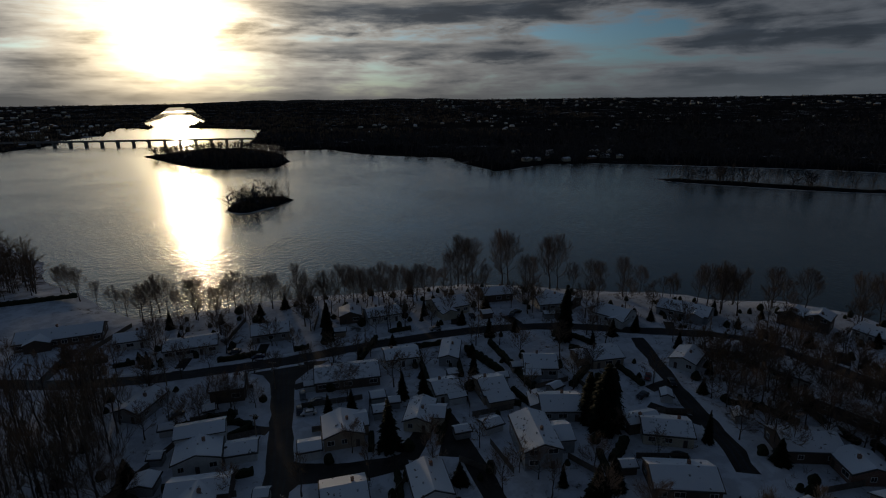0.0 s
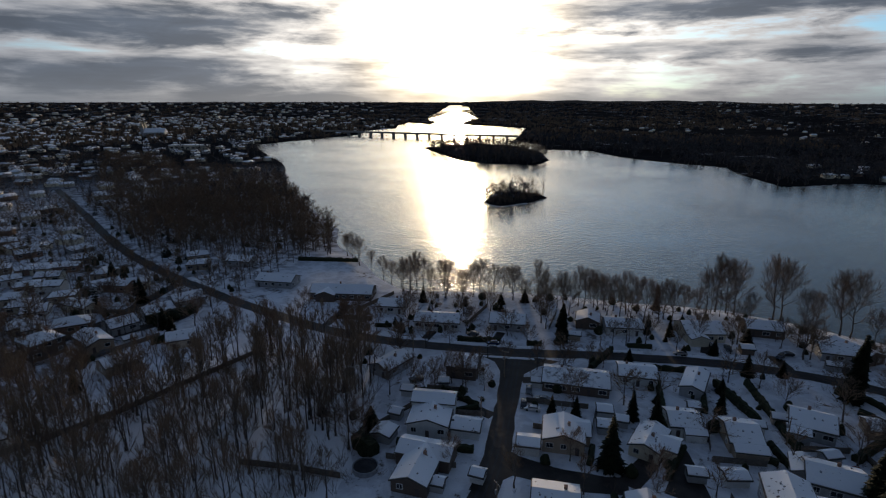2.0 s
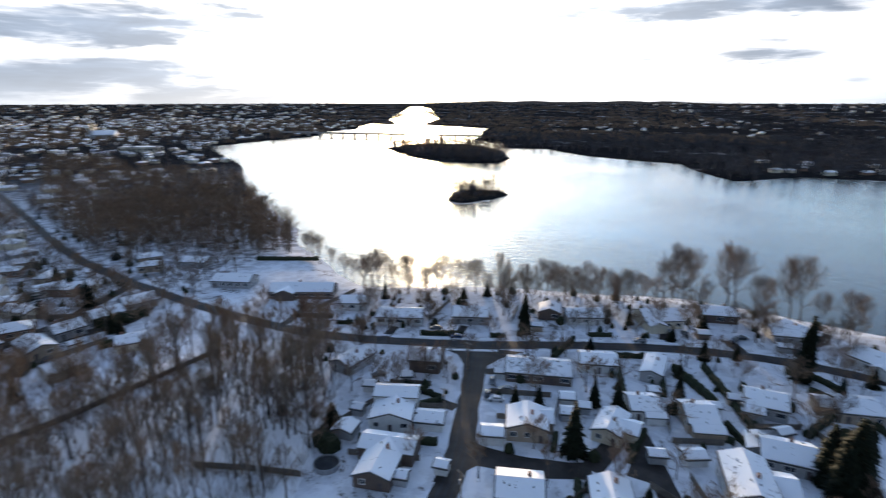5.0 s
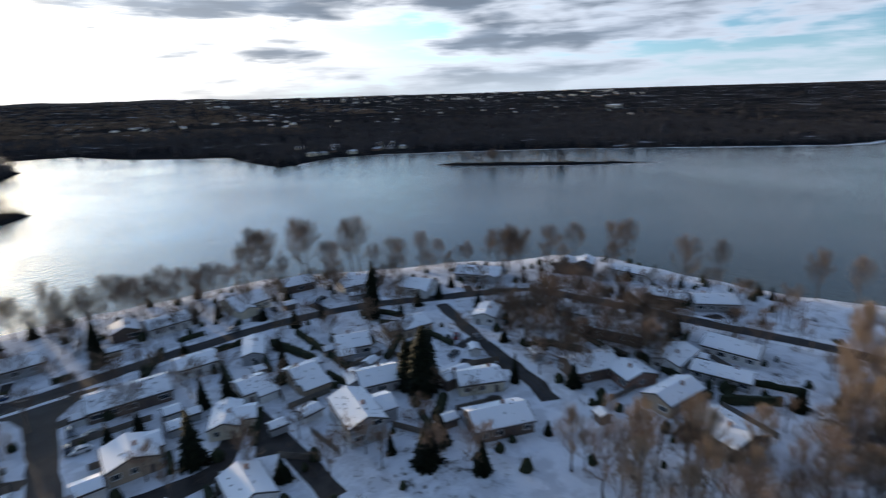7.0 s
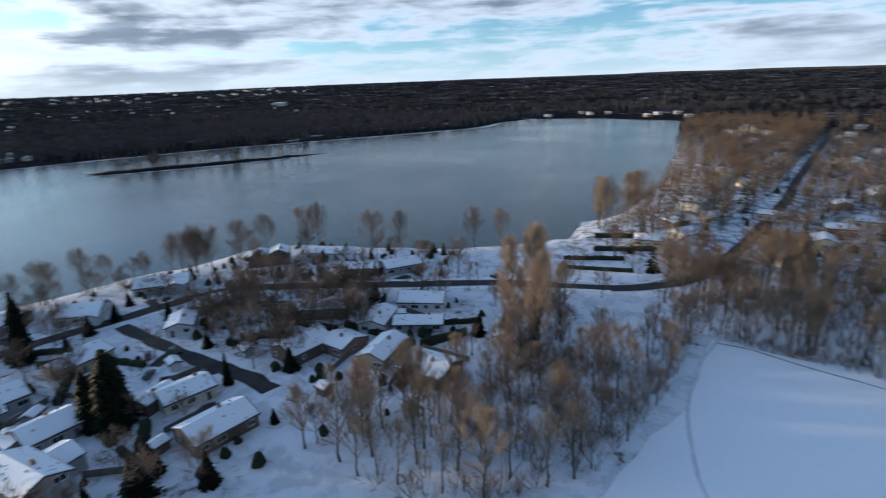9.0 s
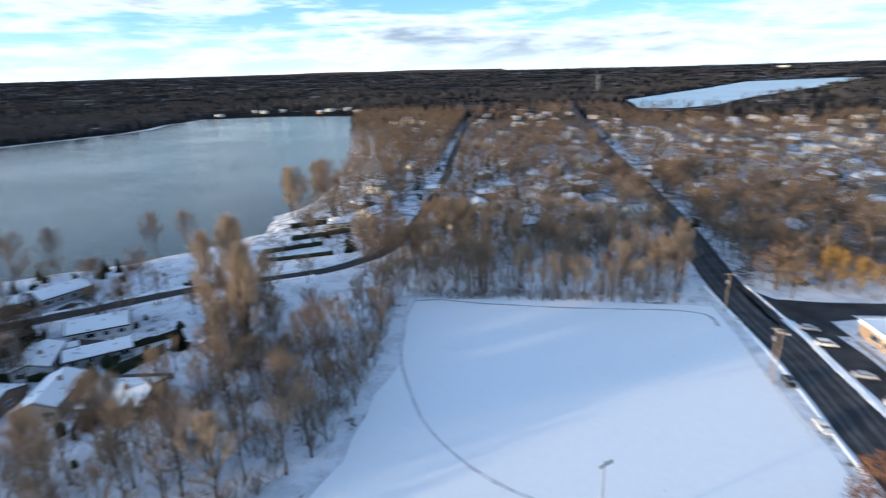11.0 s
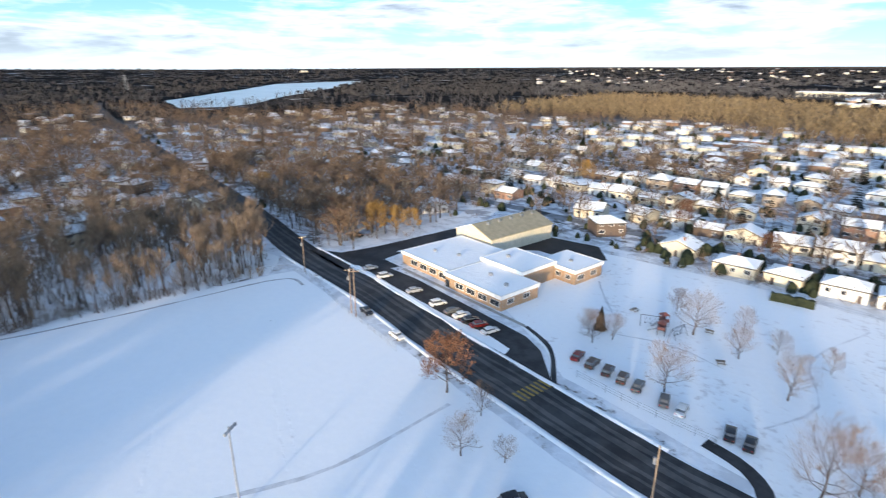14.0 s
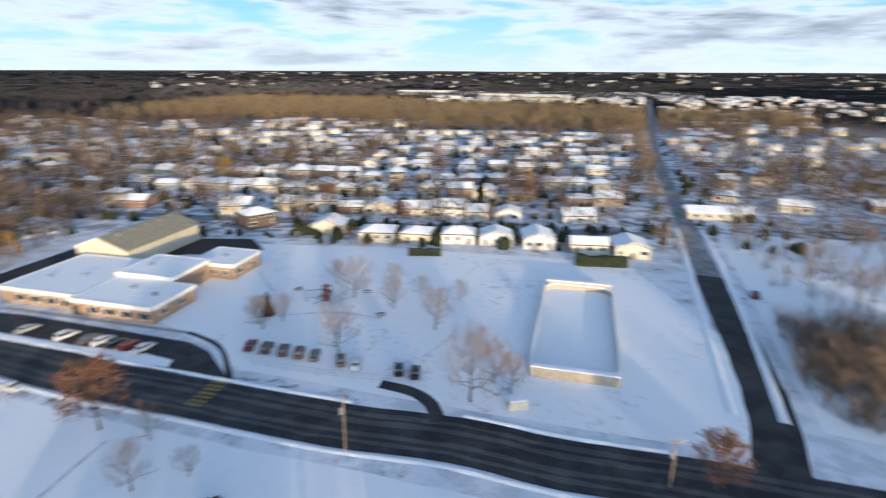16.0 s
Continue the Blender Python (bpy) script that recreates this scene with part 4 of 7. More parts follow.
EAST_HOUSES = [
    (44.1, 127.9, 11, 10.0, 3, -6, "P", "grey"),
    (33, 112.3, 9, 15.0, 5, 1, "X", "grey"),
    (66.9, 155.1, 10.2, 10.0, 3, 5, "P", "tan"),
    (67.2, 113.8, 11.8, 9.0, 3, -16, "P", "cream"),
    (62.6, 118.1, 5.0, 9.0, 3, -82, "X", "brown"),
    (61.6, 95.8, 14.0, 10.0, 3, -11, "P", "brown"),
    (104.6, 82.2, 7.9, 13.9, 3.2, -84, "X", "tan"),
    (102.1, 66.1, 12.9, 10.9, 3.2, 87, "P", "brown"),
    (97.4, 104.1, 10.1, 13.5, 3.2, 80, "X", "brown"),
    (103.9, 94.8, 8.2, 9.5, 3, 82, "P", "brick"),
]
BEND_HOUSES = [
    (121.0, 95.2, 8.0, 13.0, 3, -74, "X", "white"),
    (139.3, 90.3, 14.7, 10.0, 3, -69, "P", "white"),
    (124.2, 82.8, 14.6, 7.0, 2.6, -64, "P", "grey"),
    (120.0, 116.9, 17.4, 9.0, 3.5, -60, "P", "brown"),
    (93.2, 149.6, 7.9, 11.0, 3, -45, "X", "white"),
    (109.2, 154.8, 11.8, 9.0, 3, -27, "P", "grey"),
    (120.2, 135.2, 12.1, 9.0, 3, -61, "P", "white"),
]
POINT_HOUSES = [
    (168.1, 155.4, 15.6, 10.0, 3, -71, "P", "white"),
    (157.3, 129.6, 11.3, 9.0, 3, -61, "P", "brick"),
    (166.3, 116.6, 14.4, 10.0, 3, -37, "P", "grey"),
    (149.3, 175.3, 8.2, 9.0, 4.5, -51, "X", "brown"),
    (155.1, 169.3, 7.7, 9.0, 5, -51, "X", "brown"),
    (113.6, 187.6, 18.7, 11.0, 3, -44, "P", "grey"),
    (84.6, 187.4, 12.8, 11.0, 3, -49, "P", "white"),
    (68.7, 204.9, 13.5, 10.0, 3, -50, "P", "brown"),
]
row_of_houses(SIDE_STREET_HOUSES, "village houses", "in a snowy yard")
row_of_houses(STREET_CORNER_HOUSES, "village houses", "beside the side street")
row_of_houses(SHORE_HOUSES, "shore houses", "by the river")
row_of_houses(WEST_HOUSES, "west houses", "by the wood")
row_of_houses(EAST_HOUSES, "village houses", "among bare trees")
row_of_houses(BEND_HOUSES, "village houses", "near the bend")
row_of_houses(POINT_HOUSES, "shore houses", "on the river bank")

# ---- single trees ----
def in_polygon(poly, gap, seed, limit):
    """Scattered places inside a polygon, no two nearer than gap."""
    r = np.random.default_rng(seed)
    a = np.array(poly)
    lo, hi = a.min(0), a.max(0)
    cells, out = {}, []
    for _ in range(limit * 30):
        p = r.uniform(lo, hi)
        if not inside(p[0:1], p[1:2], poly)[0]:
            continue
        c = int(p[0] // gap), int(p[1] // gap)
        if any(math.dist(p, q) < gap for i in (-1, 0, 1) for j in (-1, 0, 1) for q in cells.get((c[0] + i, c[1] + j), ())):
            continue
        cells.setdefault(c, []).append(p)
        out.append(p)
        if len(out) >= limit:
            break
    return out


SHORE_TREES = [(-35, 212), (-31, 214), (-23, 219), (-17, 220), (-13, 219), (-9, 219), (-4, 217), (0, 219), (6, 220), (10, 217), (30, 236), (34, 236),
               (37, 237), (50, 232), (53, 234), (64, 231), (71, 227), (74, 226), (92, 221), (108, 215), (161, 184), (170, 167), (176, 166),
               (170, 133), (189, 131), (204, 102), (210, 92), (258, 58), (277, 45)]
SHORE_HEIGHTS = [15, 13, 17, 16, 15, 15, 18, 16, 13, 16, 24, 22, 23, 27, 25, 15, 25, 26, 14, 13, 18, 21, 21, 22, 18, 19, 18, 24, 25]
WEST_BANK_TREES = [(-129, 236), (-117, 226), (-110, 221), (-104, 219), (-97, 221), (-92, 218), (-80, 216), (-74, 219), (-68, 217), (-60, 222), (-57, 226),
                   (-53, 227), (-153, 253), (-145, 246), (-138, 240)]
YARD_TREES = [(-63, 101, 13), (-59, 103.5, 12), (-69, 105, 15), (-50.4, 140.5, 11), (-44, 146, 10), (-45.5, 139.5, 9), (-54, 136, 10), (-67, 160, 12), (-97, 158.5, 15), (-86, 151.5, 14), (-72, 150, 13), (-38, 157, 9), (-40, 140, 8),
              (-79, 172, 13), (-64, 192, 14), (-34, 196, 15), (-56, 176, 11), (4, 190, 12), (31, 193, 13), (74, 190, 15), (93, 196, 14), (104, 172, 12), (128, 148, 14), (113, 143, 15), (98, 142, 13), (126, 118, 13), (136, 132, 14), (110, 104, 12),
              (34, 202, 16), (53, 197, 17), (-83, 182, 13), (-91, 156, 17), (-54, 195, 11), (-75, 186, 12), (-28, 158, 9), (-47, 141, 11), (-97, 155, 15),
              (-121, 167, 13), (-88, 164, 13), (107, 130, 14), (89, 129, 10), (120, 126, 13), (116, 115, 14), (134, 121, 13), (143, 85, 13), (170, 93, 15),
              (169, 39, 10), (85, 110, 11), (105, 138, 14), (101, 113, 12), (150, 122, 13), (-60, 165, 9), (-65, 128, 11), (14, 190, 9)]
BIG_SPREAD = [(66, 66), (84, 60), (100, 44), (112, 28), (74, 44), (126, 30), (92, 30)]
BROAD_PAIRS = [(126, 193), (131, 191), (133, 184), (128, 187), (173, 20), (159, 14), (199, 12)]
BANK_ROW = [(-100, 212), (-95, 209), (-86, 211), (-78, 208), (-71, 211), (-64, 213), (-50, 216), (-44, 213), (-40, 218), (-37, 209), (-28, 212), (-25, 207), (-20, 213), (-15, 211), (-11, 214), (-6, 211),
            (-2, 213), (3, 211), (8, 212), (13, 215), (17, 222), (22, 226), (26, 229), (42, 229), (58, 222), (79, 219), (86, 214), (98, 210), (118, 205), (126, 200), (140, 197), (152, 190)]
YARD_EDGE = [(66, 75, 15), (75, 67, 17), (80, 71, 15), (70, 61, 15), (86, 60, 16), (93, 66, 14), (98, 57, 15), (84, 49, 15), (72, 52, 14)]
POPLARS = [(122, 45), (131, 49), (139, 51), (127, 55), (254, 60), (262, 62), (283, 52), (290, 50)]
rng = np.random.default_rng(31)
for (x, y), h in zip(SHORE_TREES, SHORE_HEIGHTS):
    plant(BROAD, x, y, h, rng, "tall leafless tree with fine grey-brown twigs on the river bank", "bank trees", wide=0.9)
for x, y in BANK_ROW:
    plant(BROAD, x, y, rng.uniform(11, 18), rng, "dark leafless tree in the row along the river bank", "bank trees", wide=0.95)
for x, y in WEST_BANK_TREES:
    plant(BROAD, x, y, rng.uniform(11, 17), rng, "leafless tree leaning over the bright water's edge", "bank trees")
for x, y, h in YARD_TREES:
    plant(GARDEN, x, y, h, rng, "leafless broad tree standing in a snowy yard", "yard trees", wide=1.05)
for x, y in BROAD_PAIRS:
    plant(BROAD, x, y, rng.uniform(17, 24), rng, "big brown leafless tree at the wood's edge", "wood trees", wide=1.05)

for x, y in BIG_SPREAD:
    plant(BROAD, x, y, rng.uniform(13, 18), rng, "big spreading leafless tree standing out of the brush", "wood trees", wide=1.05)
for x, y, h in YARD_EDGE:
    plant(SLENDER, x, y, h, rng, "slender golden-brown leafless tree behind the yards", "wood trees", wide=1.0)
for x, y in in_polygon([(92, 100), (112, 96), (140, 104), (152, 126), (128, 156), (102, 152), (92, 130)], 7.5, 61, 24):
    plant(GARDEN, x, y, rng.uniform(9, 14), rng, "leafless brown tree among the village houses", "yard trees", wide=1.1)
for x, y in POPLARS:
    plant(TALL, x, y, rng.uniform(27, 33) if x < 200 else rng.uniform(21, 25), rng, "tall golden-brown leafless poplar above the wood", "poplars", wide=1.0)

SPRUCES = [(46, -106, 6.5, 1.0), (52.8, 118.5, 20, 1.35), (55.5, 121.5, 17, 1.4), (50.5, 122.5, 15, 1.3), (47, 97, 9, 1.2), (112, 120, 6, 1.1), (96, 160, 7, 1.0), (88, 176, 7, 1.1), (138, 108, 7, 1.0), (-2.4, 117, 14.5, 1.0), (-24, 182, 15, 1.0), (59.4, 171.5, 22, 0.85), (65.7, 160, 9, 1.0), (76.6, 110, 9.5, 0.7),
           (41.2, 92, 10.5, 1.2), (78, 173, 7, 1.2), (-18.7, 131.8, 8, 1.0), (-12.6, 132.4, 8.5, 1.1), (1.5, 140.3, 9, 1.0), (7.5, 138.4, 9.5, 1.1), (24, 152, 8, 0.9),
           (34, 178, 8, 1.1), (44, 181, 6, 1.1), (4, 200, 7, 1.0), (12, 201, 7, 0.9), (50, 84, 8, 1.1), (36, 99, 6, 0.8), (-85, 200, 8, 1.0),
           (-27, 195, 7, 1.0), (30, 112, 5, 1.0), (-62, 111, 7, 1.6), (190, 110, 6, 1.0), (-1, -203, 15.5, 0.9), (16, -200, 14, 0.75), (180, -350, 14, 1.1), (6, -200, 7, 1.0), (62, -252, 9, 1.0), (-165, 140, 9, 1.3), (-158, 137, 8, 1.3)]
for x, y, h, wd in SPRUCES:
    plant(BROAD_SPRUCE if h > 14.6 else SPRUCE, x, y, h, rng, "dense dark green spruce reaching down to the snow", "spruces", "spruce", "conifer", wide=wd * (0.68 if h > 14.6 else 1.0))

PARK_TREES = [(44.5, -99, 8), (47, -102, 7), (41.5, -103, 7), (28.6, -117.7, 11), (17.8, -112.7, 8), (6.7, -102.2, 10), (-2, -75.7, 15), (12, -120, 6), (42.7, -50.7, 8), (46.6, -61, 7),
              (36.5, -54, 5), (25, -90, 11), (-6, -82, 9), (20, -126, 7), (2, -118, 6), (36, -128, 7), (-9, -79, 8)]
for x, y, h in PARK_TREES:
    plant(YOUNG, x, y, h, rng, "young leafless tree in the snowy school grounds", "park trees", wide=rng.uniform(0.95, 1.2))
plant(OAK, 56, -62.6, 12.5, rng, "oak still holding copper-brown dry leaves beside the road", "", wide=1.0)
plant(OAK, -36, -58, 9, rng, "oak still holding copper-brown dry leaves beside the road", "", wide=1.1)
for x, y, h in ((-68, -88, 8), (-73, -84, 9), (-70, -94, 7), (-78, -90, 9), (-84, -84, 10), (-66, -82, 6), (-90, -92, 9)):
    plant(GARDEN, x, y, h, rng, "bushy brown leafless tree across the street from the rink", "", wide=1.3)
for x, y, h in ((152, -113, 10), (166, -122, 11), (60, -205, 11), (-20, -215, 11), (28, -186, 9)):
    plant(OAK, x, y, h, rng, "tree holding golden-brown dry leaves near the houses", "", wide=1.0)

for x, y, h in ((141, -121, 13), (137, -127, 11), (146, -126, 10), (136, -135, 9), (-22, -246, 10), (126, -254, 13), (232, -132, 11)):
    plant(GOLDEN, x, y, h, rng, "tree holding bright golden dry leaves among the houses", "golden trees", wide=1.0)


WOOD_WEST = [(-162, 70), (-163, 83), (-142, 93), (-135, 117), (-122, 141), (-98, 156), (-76, 146), (-67, 122), (-62, 102), (-56, 83), (-75, 60), (-125, 54)]
WOOD_MIDDLE = [(62, 66), (70, 78), (82, 84), (90, 54), (112, 52), (138, 62), (165, 62), (157, 47), (128, 36), (127, 20), (140, 19), (172, 17), (164, 5),
               (146, 10), (121, 12), (97, 17), (80, 23), (62, 38), (56, 52)]
WOOD_FIELD = [(154, 7), (146, -28), (137, -74), (150, -84), (185, -90), (202, -76), (218, -14), (184, 5)]
for x, y in in_polygon(WOOD_MIDDLE, 8.0, 4, 34):
    tall = rng.uniform(8, 13) if rng.random() < 0.75 else rng.uniform(14, 19)
    plant(SLIM, x, y, tall, rng, "slender brown leafless tree in the wood beside the field", "middle wood", z=0.0)

# ---- playing field, school and park ----
def sheet(name, outline, z, mat, label, category, kind="structure"):
    ob = mesh_object(name, [(x, y, z) for x, y in outline], [tuple(range(len(outline)))], mat)
    bm = bmesh.new()
    bm.from_mesh(ob.data)
    bmesh.ops.triangulate(bm, faces=bm.faces)
    bmesh.ops.recalc_face_normals(bm, faces=bm.faces)
    for f in bm.faces:
        if f.normal.z < 0:
            f.normal_flip()
    bm.to_mesh(ob.data)
    bm.free()
    return tagged(ob, label, category, kind=kind)


FIELD = densify([(151, 5), (147, -28), (141, -55), (134, -81), (100, -74), (67, -67.5), (42, -62.5), (18, -58), (-30, -49), (-40, 10), (40, 40), (80, 18),
                 (100, 13), (113, 8)], 6, 1.0)
PARK = densify([(42, -82), (52, -90), (69, -100), (72, -128), (66, -142), (70, -158), (30, -159), (-45, -151), (-58, -90), (-44, -66), (-17, -70), (2, -74)], 6, 0.5)
sheet("playing_field", FIELD, 0.035, M["snow"], "wide playing field under smooth untouched snow", "field")
sheet("school_park", PARK, 0.035, M["park_snow"], "school grounds under trodden snow", "park")
# Leaf litter, with the trees' shade put into its dark patches.
M["litter_shade"] = snow_material("littered_snow_with_shade", 0.045, (0.11, 0.085, 0.068))
for k, floor in enumerate((WOOD_WEST, WOOD_FIELD)):
    sheet("wood_floor", densify(floor, 5, 2.5), 0.018 + 0.003 * k, M["litter_shade"], "thin snow, dead leaves and brush, darkened for shade under the trees", "wood floor")
M["track"] = mottled("soil_showing_through_snow", (0.50, 0.51, 0.54), (0.78, 0.80, 0.83), 0.5)
# Darker mottled tone for the line along the wood's edge.
M["worn"] = mottled("dark_mottled_path_line", (0.16, 0.155, 0.155), (0.62, 0.63, 0.66), 0.7)
M["snowbank"] = snow_material("ploughed_snow", 0.03, (0.14, 0.13, 0.125))
LOOP_PATH = [(153, 3), (134, 7), (113, 7.5), (100, 5.5), (87, 2), (72, -8), (60.5, -25), (55.8, -36), (54.2, -49), (53.2, -60)]
ribbon("path", LOOP_PATH, 0.8, 0.05, M["track"], "narrow path worn round the snowy field", "path", ragged=0.3)
ribbon("path", [(149.5, 3.5), (149, -5), (145.5, -14), (138.6, -40), (133.8, -65), (131.2, -74), (127.5, -77), (122, -75.8)], 0.75, 0.05, M["worn"], "narrow dark path line along the wood's edge", "path", ragged=0.4)
for x0, y0, x1, y1 in ((60, -30, 110, -58), (62, -33, 112, -61), (70, -12, 118, -40), (40, -40, 64, -58)):
    ribbon("tyre_track", [(x0, y0), ((x0 + x1) / 2 + 2, (y0 + y1) / 2), (x1, y1)], 0.5, 0.046, M["snowbank"], "tyre track pressed into the snow", "track", ragged=0.2)


def bank(points, width, height, label, seed=0.0):
    """A ridge of ploughed snow."""
    line = smooth_line(points, 2.5)
    verts, faces = [], []
    prof = [(-0.5, 0.0), (-0.22, 0.75), (0.05, 1.0), (0.3, 0.6), (0.5, 0.0)]
    for i, p in enumerate(line):
        a, b = line[max(0, i - 1)], line[min(len(line) - 1, i + 1)]
        s = Vector((-(b - a).y, (b - a).x)).normalized()
        k = 0.7 + 0.6 * noise.noise(Vector((p.x * 0.3, p.y * 0.3, seed)))
        for u, h in prof:
            q = p + s * u * width * (0.8 + 0.4 * k)
            verts.append((q.x, q.y, 0.03 + h * height * k))
        if i:
            o = 5 * i
            faces += [(o - 5 + j, o - 4 + j, o + j + 1, o + j) for j in range(4)]
    return tagged(mesh_object("snowbank", verts, faces, M["snowbank"]), label, "snowbank", "snowbanks")


def beside(points, off):
    line = smooth_line(points, 8)
    out = []
    for i, p in enumerate(line):
        a, b = line[max(0, i - 1)], line[min(len(line) - 1, i + 1)]
        out.append(tuple(p + Vector((-(b - a).y, (b - a).x)).normalized() * off))
    return out


for off in (-6.3, 6.3):
    near = [p for p in beside(SCHOOL_ROAD[:9], off) if not (off < 0 and (-60 < p[0] < -40 or 36 < p[0] < 60 or 1 < p[0] < 14))]
    cut = [near[0]]
    for p in near[1:]:
        if math.dist(p, cut[-1]) > 14 and len(cut) > 2:
            bank(cut, 1.1, 0.28, "low grey ridge of ploughed snow along the road")
            cut = []
        cut.append(p)
    bank(cut, 1.1, 0.28, "low grey ridge of ploughed snow along the road")
for line, off in ((RIVERSIDE[3:11], 4.4), (RIVERSIDE[3:11], -4.4), (RIVERSIDE[10:17], 4.4), (RIVERSIDE[10:17], -4.4)):
    pts = beside(line, off)
    for i in range(0, len(pts) - 4, 4):
        if rng.random() < 0.75:
            bank(pts[i:i + 4], 1.4, 0.4, "low ridge of ploughed snow along the road", i)
for pts in ([(-53, -74), (-60, -100), (-67.5, -130), (-81, -190)], [(-45.5, -76), (-51, -100), (-58, -130), (-72, -190)]):
    bank(pts, 1.7, 0.4, "ridge of ploughed snow along the street")
sheet("snowy_lot", densify([(-58, -72), (-64, -100), (-71, -130), (-84, -185), (-150, -180), (-140, -110), (-110, -60)], 6, 1.0), 0.035, M["yard"], "open lot under thin snow and dry grass across the street", "lot")

sheet("street_mouth", densify([(-49, 162), (-42, 158.5), (-38.5, 153), (-37, 146), (-30.5, 147), (-31, 154), (-28, 160), (-22, 166.5), (-36, 166)], 3, 0.3), 0.054, M["slush"], "slushy flared mouth of the side street", "road")
sheet("street_mouth", densify([(-31, 122), (-28, 116), (-23, 113.5), (-14, 112.5), (-14, 106.5), (-23, 106), (-27, 101), (-31, 98)], 3, 0.3), 0.053, M["slush"], "slushy bend where two streets meet", "road")
LOT = [(124, -97), (128, -103), (101, -100.5), (76, -95.5), (57, -91.5), (51, -88), (42.5, -78.5), (53, -79.5), (70, -83), (90, -87.5)]
sheet("parking_lot", LOT, 0.075, M["asphalt"], "wet asphalt parking lot in front of the school", "parking lot")
sheet("traffic_island", densify([(123, -95.2), (100, -89.9), (80, -85.8), (66, -83.0), (56, -81.4), (56.5, -84.2), (64, -86.4), (80, -88.0), (100, -91.8), (122, -96.8)], 3, 0.25), 0.1, M["snow"],
      "long snow-covered island between the road and the lot", "traffic island")
bank([(122, -95.7), (100, -90.2), (80, -86.2), (68, -84.0)], 1.2, 0.22, "low ridge of ploughed snow on the island")
sheet("pavement", [(60, -95.2), (60.4, -96.4), (110, -104.6), (110, -103.2)], 0.06, M["concrete"], "cleared concrete walk along the school wall", "pavement")
ribbon("driveway", [(14.5, -79.6), (11.5, -79), (7.5, -77.2), (4.6, -74.2), (3, -69.5)], 2.6, 0.07, M["asphalt"], "cleared drive from the road into the park", "driveway", ragged=0.3)
ribbon("path", [(60, -95.8), (55, -93.6), (50.5, -90.6), (47, -86.5), (44, -81.5), (41.5, -77.5)], 1.1, 0.07, M["asphalt"], "cleared dark footpath curving round the parking lot", "path", ragged=0.25)
for pts_ in ([(50, -104), (40, -107), (30, -109), (18, -106)], [(8, -90), (2, -104), (6, -122), (-2, -146)], [(44, -112), (52, -122), (60, -134)]):
    ribbon("path", pts_, 0.45, 0.052, M["track"], "narrow trail trodden through the park snow", "path", ragged=0.5)
ribbon("road", [(134, -92), (130, -104), (126, -125), (120, -158), (114, -192)], 8.5, 0.055, M["asphalt"], "dark wet side road behind the school", ragged=0.4)
sheet("street_mouth", densify([(152, -92), (143, -98.5), (136.5, -101), (132, -114), (121, -114), (120.5, -106), (112, -104.5), (114, -99), (123, -97.6), (124, -94.6), (118, -90), (135, -90)], 3, 0.2), 0.066, M["asphalt"],
      "wide dark wet mouth of the side road", "road")
M["yellow_line"] = mottled("worn_yellow_road_paint", (0.14, 0.10, 0.03), (0.36, 0.25, 0.05), 1.2)
for i in range(8):
    f = i / 7
    cx, cy = 44.8 - 1.4 * f, -69.7 - 8.3 * f
    sheet("crosswalk_stripe", [(cx - 1.6, cy - 0.1), (cx + 1.6, cy - 0.6), (cx + 1.55, cy - 1.15), (cx - 1.65, cy - 0.65)], 0.075, M["yellow_line"],
          "worn yellow crosswalk stripe across the wet road", "road marking")

# the school: local x along its front, y to the back
school = thing("school", Matrix(((0.987, -0.162, 0, 69.4), (-0.162, -0.987, 0, -98.6), (0, 0, 1, 0), (0, 0, 0, 1))),
               "low flat-roofed brick school with white fascia and snow on its roofs", "school")
M["school_brick"] = brickwork("ochre_brick", (0.30, 0.17, 0.09), (0.42, 0.26, 0.14))
M["tan_roof"] = mottled("tan_sheet_roof", (0.22, 0.20, 0.14), (0.32, 0.29, 0.21), 0.5, 0.7)


def flat_block(x0, x1, y0, y1, z, windows=()):
    wall = box_part("wall", (x0, x1, y0, y1, -0.2, z), M["school_brick"], school)
    bm = bmesh.new()
    for a in ((x0 - 0.35, x1 + 0.35, y0 - 0.35, y0 + 0.05), (x0 - 0.35, x1 + 0.35, y1 - 0.05, y1 + 0.35), (x0 - 0.35, x0 + 0.05, y0 + 0.05, y1 - 0.05),
              (x1 - 0.05, x1 + 0.35, y0 + 0.05, y1 - 0.05)):
        box(bm, *a, z - 0.75, z + 0.3)
    part("fascia", bm, M["white"], school, "white painted roof edge")
    bm = bmesh.new()
    box(bm, x0 + 0.05, x1 - 0.05, y0 + 0.05, y1 - 0.05, z, z + 0.22)
    part("roof", bm, M["roof_clean"], school, "flat roof under even snow")
    return wall


M["roof_clean"] = snow_material("even_roof_snow", -0.12)
flat_block(0, 22, 0, 14, 4.0)
flat_block(22.02, 45, 1.6, 26, 4.0)
flat_block(6, 22, 14.02, 27.9, 5.3)
flat_block(-1, 12, 28.4, 41, 4.2)
for i in range(9):
    if i == 4:
        continue
    px = 2.2 + i * 4.6
    ob = add_window(school, pose(px, (0 if px < 22 else 1.6) - 0.0, 1.75, 0, 0, 0), 3.2, 1.5)
for py in (3.5, 9.5):
    add_window(school, pose(0, py, 1.9, 0, 0, -90), 2.2, 1.3)
for py in (31, 37):
    add_window(school, pose(-1, py, 1.9, 0, 0, -90), 2.6, 1.3)
for px in (1.5, 5.0, 9.0):
    add_window(school, pose(px, 28.4, 1.9), 1.6, 1.2)
